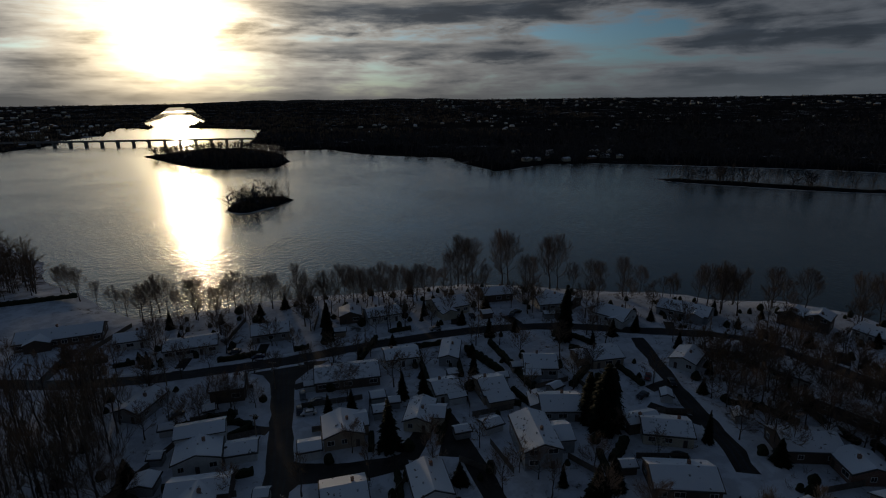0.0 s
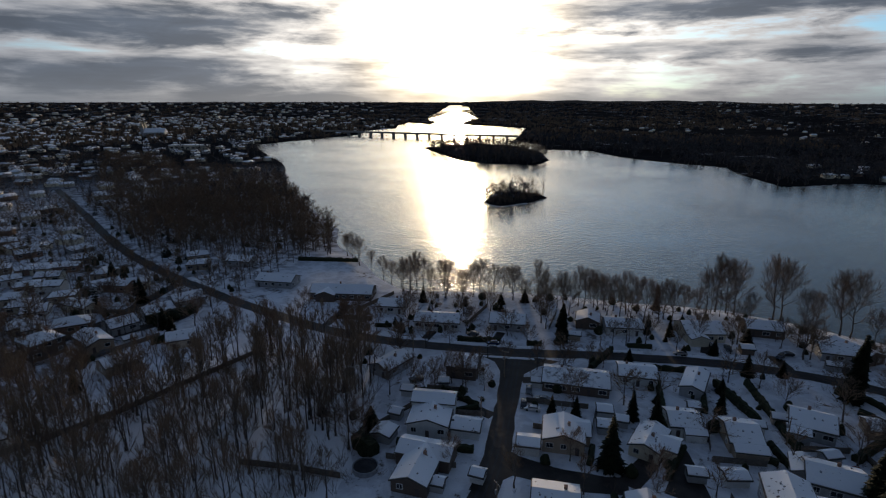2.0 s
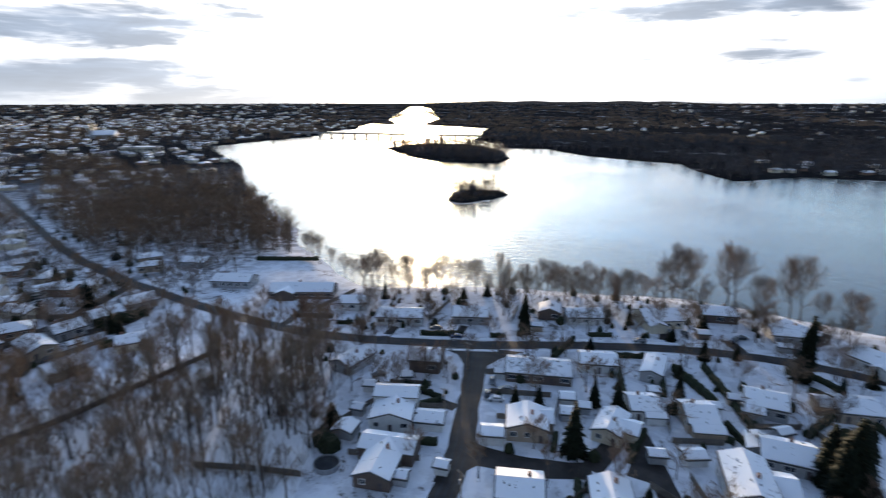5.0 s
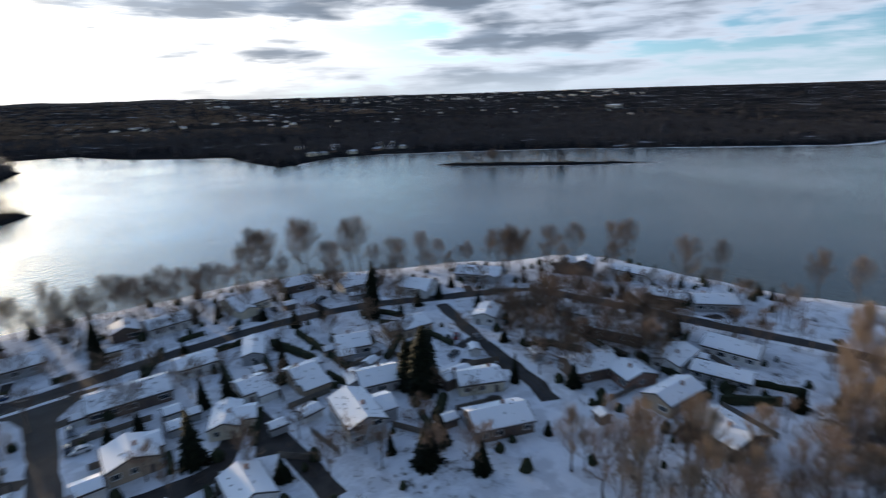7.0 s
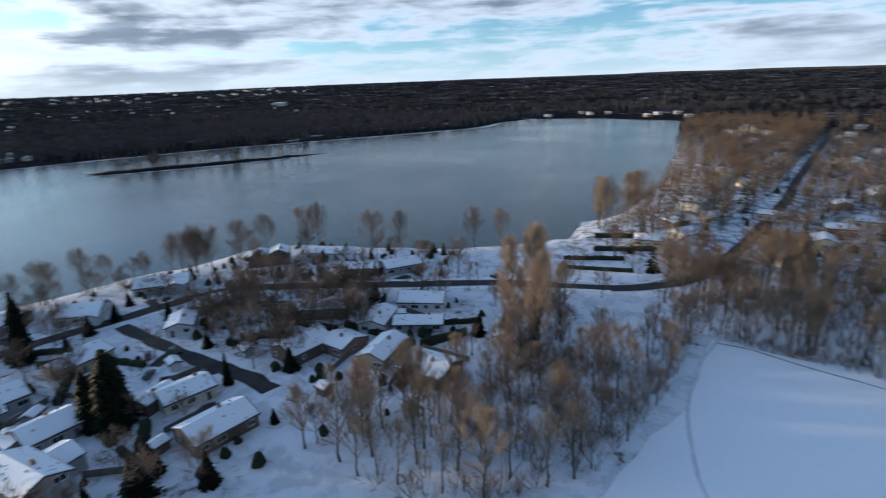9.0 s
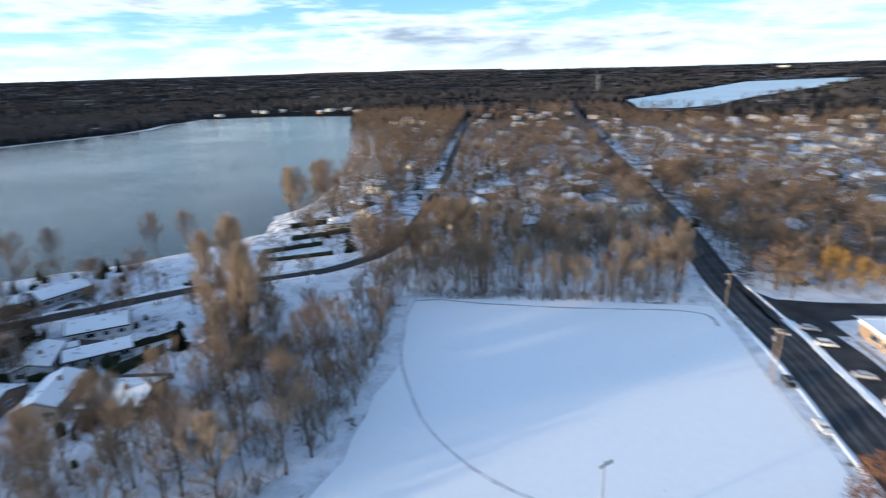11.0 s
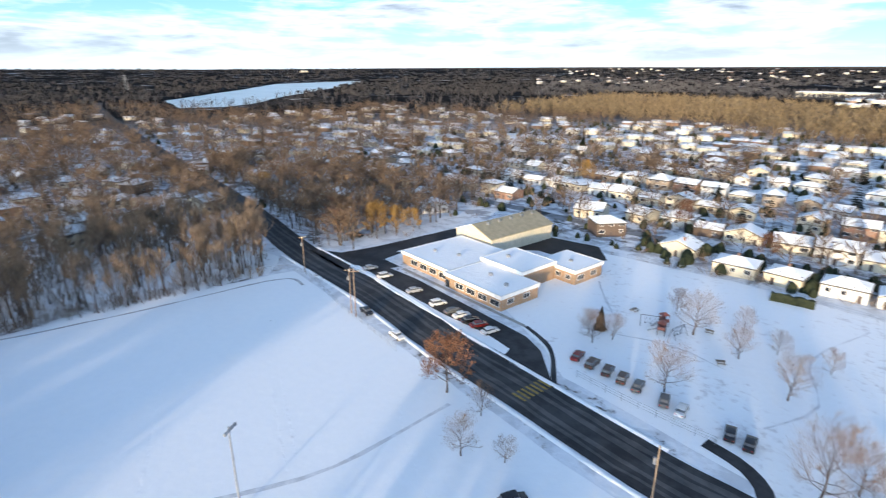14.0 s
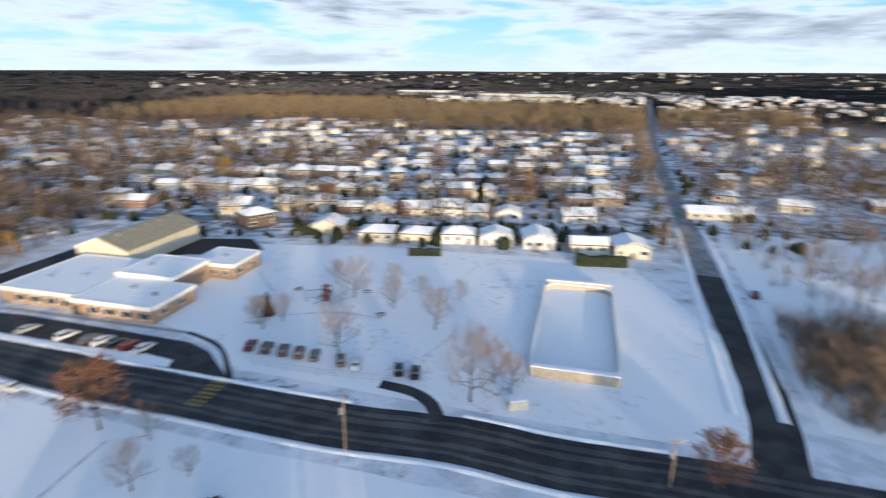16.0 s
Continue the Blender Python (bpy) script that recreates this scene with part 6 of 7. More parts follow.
    house(x, y, rng.uniform(9, 12), rng.uniform(7.5, 9.5), 3.0, az, kind, wall, rng, f"low {WALL_WORDS[wall]} bungalow with {ROOF_WORDS[kind]} among bare trees", "suburban homes",
          chimney=False, detail=1)
    PLACES.append((x, y))
final = final[90:]
scatter_houses("suburban_houses", "many small snow-roofed houses among bare trees across the plain", final)

# larger buildings far off
for x, y, w, d, h, az in ((-1000, 540, 70, 30, 10, 40), (-720, 705, 60, 20, 8, 20), (-95, -1120, 90, 30, 9, 170), (-10, -1170, 60, 30, 8, 175),
                          (150, -1300, 120, 40, 9, 175), (3030, -2100, 80, 40, 9, 150), (1500, 1500, 90, 30, 12, 30)):
    ob = thing("hall", pose(x, y, float(rise(x, y)), 0, 0, az), "long flat-roofed building under snow on the plain", "building", "far buildings")
    box_part("wall", (-w / 2, w / 2, -d / 2, d / 2, -1, h), WALLS["cream"], ob)
    box_part("roof", (-w / 2 - 0.5, w / 2 + 0.5, -d / 2 - 0.5, d / 2 + 0.5, h, h + 0.8), M["roof_clean"], ob, "snowy flat roof")
    for i in range(int(w / 9)):
        add_window(ob, pose(-w / 2 + 4.5 + 9 * i, -d / 2, h * 0.55), 5.0, 2.4)

lodge = thing("long_house", pose(-93, -208, 0, 0, 0, 176), "long low cream building under a snowy roof across the street", "building")
box_part("wall", (-12, 12, -4, 4, -0.3, 3.2), WALLS["cream"], lodge, bevel=0.03)
poly_part("roof", [(-12.6, -4.7, 3.1), (12.6, -4.7, 3.1), (12.6, 0, 4.9), (-12.6, 0, 4.9), (12.6, 4.7, 3.1), (-12.6, 4.7, 3.1), (-12.6, -4.7, 2.85), (12.6, -4.7, 2.85), (12.6, 4.7, 2.85), (-12.6, 4.7, 2.85)],
          [(0, 1, 2, 3), (3, 2, 4, 5), (6, 7, 1, 0), (8, 9, 5, 4), (6, 0, 3, 5, 9), (1, 7, 8, 4, 2)], M["roof_clean"], lodge, "low roof under snow")
for px in (-9, -4.5, 0, 4.5, 9):
    add_window(lodge, pose(px, -4, 1.7), 1.5, 1.2)
PLACES.append((-93, -208))

church = thing("church", pose(-1060, 942, 0, 0, 0, 28), "large pale church with a snowy roof and two pointed towers", "church")
poly_part("nave", [(-20, -11, -1), (24, -11, -1), (24, 11, -1), (-20, 11, -1), (-20, -11, 9), (24, -11, 9), (24, 11, 9), (-20, 11, 9), (-20, 0, 17), (24, 0, 17)],
          [(0, 1, 5, 4), (1, 2, 6, 9, 5), (2, 3, 7, 6), (3, 0, 4, 8, 7), (4, 5, 9, 8), (6, 7, 8, 9)], WALLS["grey"], church)
poly_part("roof", [(-20.5, -12, 8.6), (24.5, -12, 8.6), (24.5, 0, 17.4), (-20.5, 0, 17.4), (24.5, 12, 8.6), (-20.5, 12, 8.6), (-20.5, -12, 8.2), (24.5, -12, 8.2), (24.5, 12, 8.2), (-20.5, 12, 8.2)],
          [(0, 1, 2, 3), (3, 2, 4, 5), (6, 7, 1, 0), (8, 9, 5, 4), (6, 0, 3, 5, 9), (1, 7, 8, 4, 2)], M["roof_clean"], church, "steep roof under snow")
for sy_ in (-8, 8):
    tower = box_part("tower", (-27, -20, sy_ - 3.5, sy_ + 3.5, -1, 19), WALLS["grey"], church, bevel=0.2)
    poly_part("spire", [(-27.3, sy_ - 3.8, 19), (-19.7, sy_ - 3.8, 19), (-19.7, sy_ + 3.8, 19), (-27.3, sy_ + 3.8, 19), (-23.5, sy_, 35)], [(0, 1, 4), (1, 2, 4), (2, 3, 4), (3, 0, 4), (3, 2, 1, 0)],
              M["tan_roof"], tower, "pale pointed spire")
for px in (-14, -7, 0, 7, 14, 20):
    add_window(church, pose(px, -11, 4.5), 1.6, 4.0)


def far_town(a0, a1, r0, r1, count):
    """Low blocks with snowy roofs, far out on the plain."""
    wv, wt, rv, rt = [], [], [], []
    while len(wv) < 10 * count:
        a, r = radians(rng.uniform(a0, a1)), rng.uniform(r0, r1)
        x, y = r * math.sin(a), r * math.cos(a)
        if not is_land(np.array([x]), np.array([y]))[0]:
            continue
        p, q, u, v = simple_house(x, y, rng.uniform(0, 180), rng.uniform(9, 26), rng.uniform(8, 14), rng.uniform(3.5, 8), 1.6)
        wt += [tuple(i + len(wv) for i in f) for f in q]
        rt += [tuple(i + len(rv) for i in f) for f in v]
        wv += p
        rv += u
    ob = tagged(new("far_town"), "pale blocks of a distant town with snow on their roofs", "buildings", kind="stuff")
    for nm, pts_, tris_, mat in (("wall", wv, wt, FAR_WALL), ("roof", rv, rt, M["thin_snow"])):
        p = new(nm, tri_mesh(nm, pts_, tris_, mat))
        p.parent = ob


far_town(-66, -28, 2000, 4300, 260)
far_town(3, 48, 3000, 4700, 110)
far_town(148, 218, 1900, 4300, 160)

# ---- bridge over the river ----
bridge = thing("bridge", pose(-690, 1152, 0, 0, 0, -1.7), "long low road bridge on concrete piers, dark against the sun", "bridge")
box_part("deck", (-60, 425, -6, 6, 5.6, 7.8), M["concrete"], bridge, bevel=0.15)
for s in (-1, 1):
    box_part("parapet", (-60, 425, s * 5.8 - 0.2, s * 5.8 + 0.2, 7.8, 8.8), M["concrete"], bridge)
for i in range(15):
    px = i * 30 - 20
    box_part("pier", (px - 1.5, px + 1.5, -5, 5, -3.5, 4.6), M["concrete"], bridge, bevel=0.3)
    box_part("pier_head", (px - 2.6, px + 2.6, -5.6, 5.6, 4.6, 5.6), M["concrete"], bridge, bevel=0.2)

pylon = thing("pylon", pose(1480, -513, 0), "tall steel lattice power pylon above the woods", "pylon")
v, t = [], []
for sx_ in (-1, 1):
    for sy_ in (-1, 1):
        prism(v, t, (4 * sx_, 4 * sy_, 0), (0.6 * sx_, 0.6 * sy_, 42), 0.35, 0.25, 3)
for k in range(8):
    f0, f1 = 4 - 0.43 * k, 4 - 0.43 * (k + 1)
    for sx_ in (-1, 1):
        prism(v, t, (f0 * sx_, -f0, 5.2 * k), (-f1 * sx_, -f1, 5.2 * (k + 1)), 0.16, 0.16, 3)
        prism(v, t, (-f0, f0 * sx_, 5.2 * k), (-f1, -f1 * sx_, 5.2 * (k + 1)), 0.16, 0.16, 3)
q = new("mast", tri_mesh("mast", v, t, M["steel"]))
q.parent = pylon
for z in (30, 35, 40):
    box_part("crossarm", (-0.3, 0.3, -7, 7, z, z + 0.5), M["steel"], pylon)

# streets between the rows, and a pale sheet over the far lake
for k, y0 in enumerate((-183, -250.5, -317, -384, -450)):
    x0 = -78 - 0.23 * (-183 - y0)
    ribbon("road", [(x0, y0 + 2), (60, y0 - 3), (150, y0 - 8), (262, y0 - 13)], 6.0, 0.043, M["packed"], "grey street of packed snow between rows of homes", ragged=0.5)
for x, pts in ((268, [(262, -120), (268, -260), (275, -470)]), (380, [(360, -150), (390, -280), (410, -420)]), (-255, [(-200, 200), (-255, 110), (-320, 20)])):
    ribbon("road", pts, 6.0, 0.037, M["packed"], "grey street of packed snow through the suburb", ragged=0.5)
# Pale blue-grey tone laid over the lake's water.
M["ice"] = mottled("pale_lake_tone", (0.50, 0.58, 0.62), (0.68, 0.75, 0.78), 0.01, 0.35)
tagged(mesh_object("lake_ice", [(x, y, -1.92) for x, y in LAKE], [tuple(range(len(LAKE)))], M["ice"]), "pale blue-grey sheet over the water far beyond the suburb", "ice", kind="structure")
ribbon("shore_ice", [(p[0] * 1.0, p[1] - 1.0) for p in SMALL_ISLAND[:4]], 1.8, -1.72, M["snow"], "rim of snow and ice round the small island", "ice", ragged=1.2)
ribbon("shore_ice", FAR_SHORE[2:11], 7.0, -1.86, M["snow"], "pale rim of shore ice along the opposite bank", "ice", ragged=5.0)
ribbon("shore_ice", [(276, 536), (286, 514), (331, 478), (390, 438), (468, 402)], 2.0, -1.8, M["snow"], "thin rim of ice along the low spit", "ice", ragged=1.4)
SOUTH_FIELDS = [(-420, -880), (-640, -860), (-1300, -1900), (-1250, -2150), (-700, -1850), (-420, -1200)]

# ---- woods: countless bare trees ----
def blade_tree(seed, limbs, twigs, width, lean=(0.75, 1.25)):
    """A cheap leafless tree of 10 m: a stem and many thin blades."""
    r = np.random.default_rng(seed)
    v, t = [], []
    prism(v, t, (0, 0, 0), (r.normal(0, 0.2), r.normal(0, 0.2), 8.6), 0.17, 0.03, 3)

    def blade(p, q, wd):
        side = unit(np.cross(q - p, r.normal(0, 1, 3))) * wd
        b = len(v)
        v.extend([p - side, p + side, q])
        t.append((b, b + 1, b + 2))
    for i in range(limbs):
        f = 0.28 + 0.68 * i / limbs
        a = i * 2.4 + r.normal(0, 0.3)
        up_ = r.uniform(*lean)
        d = np.array([math.cos(a) * math.cos(up_), math.sin(a) * math.cos(up_), math.sin(up_)])
        p = np.array([0, 0, 9 * f])
        L = 4.4 * (1.08 - 0.7 * f) * r.uniform(0.8, 1.2)
        blade(p, p + d * L, width * 1.2)
        for j in range(twigs):
            g = r.uniform(0.25, 1.0)
            s = p + d * L * g
            td = unit(d + r.normal(0, 0.36, 3) + np.array([0, 0, 0.25]))
            blade(s, s + td * r.uniform(1.2, 2.6), width)
    return np.array(v), np.array(t), 6


def stamp(protos, xs, ys, zs, heights, seed, wide=1.0):
    """Many trees joined into one pair of arrays."""
    r = np.random.default_rng(seed)
    V, T, W_, base = [], [], [], 0
    which = r.integers(0, len(protos), len(xs))
    for k, (pv, pt, stem_tris) in enumerate(protos):
        idx = np.where(which == k)[0]
        if not len(idx):
            continue
        a = r.uniform(0, 2 * math.pi, len(idx))
        s = heights[idx] / 10.0
        sw = s * wide * r.uniform(0.8, 1.2, len(idx))
        c, sn = np.cos(a)[:, None], np.sin(a)[:, None]
        X = (pv[None, :, 0] * c - pv[None, :, 1] * sn) * sw[:, None] + xs[idx][:, None]
        Y = (pv[None, :, 0] * sn + pv[None, :, 1] * c) * sw[:, None] + ys[idx][:, None]
        Z = pv[None, :, 2] * s[:, None] + zs[idx][:, None]
        V.append(np.stack([X, Y, Z], -1).reshape(-1, 3))
        T.append((pt[None] + (np.arange(len(idx)) * len(pv))[:, None, None] + base).reshape(-1, 3))
        W_.append(np.tile(np.arange(len(pt)) >= stem_tris, len(idx)))
        base += len(idx) * len(pv)
    return np.concatenate(V), np.concatenate(T), np.concatenate(W_)


def wood_material(name, tone):
    mat, n, shader = material(name, 0.9)
    geo = n.add("ShaderNodeNewGeometry")
    patch = n.noise(geo.outputs["Position"], 0.02, 4.0, 0.6)
    own = geo.outputs["Random Per Island"]
    dark = n.mix(patch, tone[0], tone[1])
    light = n.mix(patch, tone[2], tone[3])
    shader.inputs["Specular IOR Level"].default_value = 0.1
    n.put(shader.inputs["Base Color"], n.mix(own, dark, light))
    return mat


M["woods"] = wood_material("bare_woodland", ((0.095, 0.066, 0.050), (0.13, 0.090, 0.064), (0.20, 0.140, 0.097), (0.28, 0.198, 0.128)))
# Dark stems under paler crowns put shaded trunks and lit tops into the colour.
M["stems"] = mottled("shade_dark_grey_stems", (0.050, 0.040, 0.035), (0.105, 0.082, 0.067), 1.0)
M["brush"] = wood_material("tan_brush", ((0.128, 0.095, 0.074), (0.170, 0.126, 0.095), (0.24, 0.182, 0.134), (0.325, 0.246, 0.170)))
# Navy-dark tones carry the blue of distant haze in the colour.
M["plain_woods"] = wood_material("navy_haze_plain_woodland", ((0.020, 0.021, 0.025), (0.030, 0.030, 0.034), (0.046, 0.045, 0.049), (0.066, 0.061, 0.061)))
# Olive brown, lightened throughout to paint the tan haze over the belt.
M["belt"] = wood_material("haze_pale_olive_woodland", ((0.11, 0.083, 0.056), (0.145, 0.110, 0.070), (0.23, 0.175, 0.108), (0.30, 0.228, 0.135)))
M["brown_crowns"] = wood_material("brown_tree_crowns", ((0.072, 0.052, 0.042), (0.100, 0.070, 0.054), (0.165, 0.118, 0.086), (0.235, 0.168, 0.112)))
# Blue-grey tones put the haze of distance into the base colour.
M["far_woods"] = wood_material("blue_haze_distant_woodland", ((0.039, 0.041, 0.050), (0.052, 0.053, 0.062), (0.078, 0.077, 0.085), (0.102, 0.096, 0.098)))
MID = [blade_tree(s, 9, 8, 0.055, (0.45, 1.2)) for s in range(6)]


def fan_shrub(seed, stems):
    """A clump of brush 10 units high: many slender stems fanning up from the ground, finely twigged."""
    r = np.random.default_rng(seed)
    v, t = [], []
    twig_v, twig_t = [], []
    for i in range(stems):
        a, tilt = r.uniform(0, 2 * math.pi), r.uniform(0.95, 1.5)
        d = np.array([math.cos(a) * math.cos(tilt), math.sin(a) * math.cos(tilt), math.sin(tilt)])
        p = np.array([r.normal(0, 0.5), r.normal(0, 0.5), 0])
        L = 10 * r.uniform(0.6, 1.0)
        side = unit(np.cross(d, r.normal(0, 1, 3))) * 0.075
        b = len(v)
        v.extend([p - side, p + side, p + d * L])
        t.append((b, b + 1, b + 2))
        for j in range(7):
            s = p + d * L * r.uniform(0.2, 0.85)
            td = unit(d + r.normal(0, 0.22, 3))
            side = unit(np.cross(td, r.normal(0, 1, 3))) * 0.05
            b = len(twig_v)
            twig_v.extend([s - side, s + side, s + td * r.uniform(1.8, 4.0)])
            twig_t.append((b, b + 1, b + 2))
    return np.array(v + twig_v), np.array(t + [(a + len(v), b + len(v), c + len(v)) for a, b, c in twig_t]), len(t)


SHRUB = [fan_shrub(300 + s, 9) for s in range(6)]
FAR = [blade_tree(20 + s, 6, 4, 0.17) for s in range(6)]
def grove(seed, stems):
    """A clump of far trees, 10 units high: upright tapering crowns standing in a loose group."""
    r = np.random.default_rng(seed)
    v, t = [], []
    for i in range(stems):
        p = np.array([*r.normal(0, 4.5, 2), 0.0])
        a, h = r.uniform(0, math.pi), r.uniform(6, 10)
        side = np.array([math.cos(a), math.sin(a), 0]) * r.uniform(0.9, 1.9)
        b = len(v)
        v += [p, p + side + np.array([0, 0, h * 0.62]), p + np.array([*r.normal(0, 0.4, 2), h]), p - side + np.array([0, 0, h * r.uniform(0.5, 0.7)])]
        t += [(b, b + 1, b + 2), (b, b + 2, b + 3)]
    return np.array(v), np.array(t), 0


GROVES = [grove(40 + s, 5) for s in range(6)]
house_xy = np.array(PLACES)
wr = np.random.default_rng(9)


def clear_of_houses(x, y, gap):
    keys = {}
    for p in house_xy:
        keys.setdefault((int(p[0] // 20), int(p[1] // 20)), []).append(p)
    out = np.ones(len(x), bool)
    for i in range(len(x)):
        c = int(x[i] // 20), int(y[i] // 20)
        for a in (-1, 0, 1):
            for b in (-1, 0, 1):
                for p in keys.get((c[0] + a, c[1] + b), ()):
                    if (p[0] - x[i]) ** 2 + (p[1] - y[i]) ** 2 < gap * gap:
                        out[i] = False
    return out


CLEARING = [(172, 50), (178, 28), (152, 15), (136, 22), (140, 42)]


def woods(name, label, protos, x, y, lo, hi, seed, wide=1.0, houses=7.5, road=6.0, shore=3.0, mat="woods"):
    good = is_land(x, y) & ~inside(x, y, CLEARING) & ~inside(x, y, SOUTH_FIELDS)
    x, y = x[good], y[good]
    good = (shore_distance(x, y, [RIVER[::2], LAKE_EDGE] + ISLANDS) > shore) & (line_distance(x, y, lines + [SIDE_STREET, EAST_STREET]) > road)
    x, y = x[good], y[good]
    if houses:
        good = clear_of_houses(x, y, houses)
        x, y = x[good], y[good]
    v, t, which = stamp(protos, x, y, ground_z(x, y) - 0.2, wr.uniform(lo, hi, len(x)), seed, wide)
    return tagged(new(name, tri_mesh(name, v, t, M["stems"], M[mat], which)), label, "woods", kind="stuff")


def fill(poly, count):
    a = np.array(poly)
    lo, hi = a.min(0), a.max(0)
    p = wr.uniform(lo, hi, (count * 6, 2))
    p = p[inside(p[:, 0], p[:, 1], poly)][:count]
    return p[:, 0], p[:, 1]


def rect(x0, x1, y0, y1, count):
    return wr.uniform(x0, x1, count), wr.uniform(y0, y1, count)


def join(*pairs):
    return np.concatenate([p[0] for p in pairs]), np.concatenate([p[1] for p in pairs])


def slim_arrays(seed):
    tv, tt, cv, ct = bare_tree(seed, 9, 6, 9, 0.36, 0.84, (0.66, 2.3, 3.5), (0.7, 1.3), 0.026)
    return np.array(list(tv) + list(cv)), np.array(list(tt) + [(a + len(tv), b + len(tv), c + len(tv)) for a, b, c in ct]), len(tt)


THICKET = [slim_arrays(200 + s) for s in range(6)]
CORNER_WOOD = [(166, 16), (178, 22), (205, 3), (230, -8), (226, -22), (205, -22), (184, -4)]
woods("thicket", "leafless grey-brown trees standing close together in the snow", THICKET, *fill(WOOD_WEST, 250), 12, 20, 8, houses=0, road=4.0, wide=0.85, mat="brush")
# Grove outside every view, added so its shadows fall on the playing field.
SHADE_GROVE = [(-60, 15), (30, 10), (30, 50), (-20, 65), (-60, 60)]
woods("south_thicket", "unseen leafless trees added north of the field to shade it", THICKET, *fill(SHADE_GROVE, 70), 13, 19, 28, houses=0, road=4.0, mat="brush")
woods("middle_thicket", "pale brown leafless trees between the houses and the field", THICKET, *fill(WOOD_MIDDLE, 55), 8, 16, 18, houses=0, road=4.0, mat="brush")
woods("field_thicket", "tall leafless trees standing close beyond the playing field", THICKET,
      *join(fill(WOOD_FIELD, 215), fill(CORNER_WOOD, 34)), 11, 18, 9, houses=0, road=4.5, mat="brush")
EDGE_STRIP = [(150.5, 4), (148, -16), (142, -45), (136.5, -71), (143, -76), (149, -45), (155, -16), (157, 5)]
woods("edge_brush", "dark low brush and saplings along the wood's edge", SHRUB, *fill(EDGE_STRIP, 170), 1.2, 4.5, 53, houses=0, wide=1.2, road=4.0)
woods("edge_trees", "slender leafless trees along the wood's edge", THICKET, *fill(EDGE_STRIP, 26), 9, 14, 54, houses=0, wide=0.9, road=4.0, mat="brush")
woods("undergrowth", "thin leafless saplings and brush filling the snowy woods", SHRUB,
      *join(fill(WOOD_WEST, 420), fill(WOOD_FIELD, 300)), 3.0, 8.5, 1, houses=0, wide=0.95, road=4.0, mat="brush")
BRUSHY = [(88, 50), (112, 52), (138, 62), (165, 62), (157, 47), (128, 36), (127, 20), (140, 19), (172, 17), (164, 5), (146, 10), (121, 12), (97, 17), (80, 23), (66, 36), (72, 48)]
woods("middle_brush", "dense purple-brown brush between the houses and the field", SHRUB, *join(fill(BRUSHY, 430), fill(WOOD_MIDDLE, 80)), 2.5, 7.0, 27, houses=0, wide=1.3, road=4.0, mat="brush")
WOOD_UPPER = [(-285, 300), (-300, 400), (-345, 455), (-420, 470), (-500, 470), (-640, 560), (-690, 520), (-560, 420), (-430, 320), (-330, 255)]
RIVER_STRIP = [(240, 22), (244, 50), (256, 62), (268, 66), (296, 53), (348, 47), (421, 44), (577, 58), (826, 80), (900, 60), (800, -84), (424, -25), (355, -16)]
woods("riverside_wood", "dense leafless wood beside the river", MID, *join(fill(RIVER_STRIP, 850), fill(CORNER_WOOD, 25)), 7, 17, 2, wide=1.15, houses=6)
woods("bank_wood", "brown leafless wood between the road and the river", MID, *join(fill(WOOD_RIVER, 620), fill(WOOD_UPPER, 760)), 11, 18, 23, wide=1.15, houses=6)
woods("island_wood", "leafless trees and brush crowding the river islands", MID, *join(fill(BIG_ISLAND, 560), fill(SMALL_ISLAND, 34), fill(SPIT, 60)), 9, 18, 3, houses=0, shore=1.5, wide=0.8)
woods("island_brush", "low dark brush covering the small river island", SHRUB, *join(fill(SMALL_ISLAND, 330), fill(SPIT, 200)), 2, 6, 21, houses=0, shore=2.0, wide=1.3)
woods("east_wood", "tall leafless trees crowding the lots beyond the field wood", MID, *join(rect(205, 560, -150, 45, 220), rect(400, 900, -330, 30, 620)), 10, 17, 44, wide=1.2, houses=4.5, road=5.5)
woods("suburb_trees", "leafless trees scattered among the suburban homes", MID,
      *join(rect(-80, 260, -560, -165, 120), rect(150, 520, -420, 60, 950), rect(205, 430, -115, 50, 330), rect(250, 640, -210, 20, 420), rect(270, 640, -570, -220, 420), rect(-340, -85, -640, -100, 700),
            rect(-760, -180, 60, 520, 1200), rect(-420, -165, 40, 330, 950)), 8, 15, 4, wide=1.1, houses=5.5, road=5.0)
CROWNS = [blade_tree(80 + s, 15, 15, 0.042, (0.15, 1.15)) for s in range(5)]
woods("broad_trees", "broad brown leafless trees crowding round the suburban homes", CROWNS, *join(rect(60, 330, -330, -172, 110), rect(-95, 60, -330, -186, 30), fill([(-125, -240), (-185, -230), (-200, -320), (-145, -300)], 34), rect(-60, 210, -330, -190, 34), rect(138, 330, -180, -100, 120), rect(-95, 270, -540, -330, 110),
      rect(270, 620, -560, -170, 330), rect(230, 620, -170, 30, 170), rect(-330, -90, -560, -200, 120), rect(-45, 62, -187, -174, 9)), 9, 14, 46, wide=1.75, houses=5.0, road=6.0, mat="brown_crowns")


def beside_south(count):
    """Trees along the east side of the street past the rink."""
    y_ = wr.uniform(-430, -150, count)
    return np.interp(y_, [-430, -390, -195, -129], [-130, -120, -77, -63]) + wr.normal(10.5, 2.2, count), y_


woods("street_trees", "sunlit leafless trees around the suburban streets", MID, *join(rect(135, 330, -200, -98, 300), rect(90, 270, -360, -172, 110), rect(-90, 90, -340, -186, 30), rect(-100, 270, -560, -340, 90), beside_south(60)), 8, 13, 24, wide=1.4, houses=5.5, road=5.5, mat="brush")
ang = wr.uniform(0, 2 * math.pi, 6800)
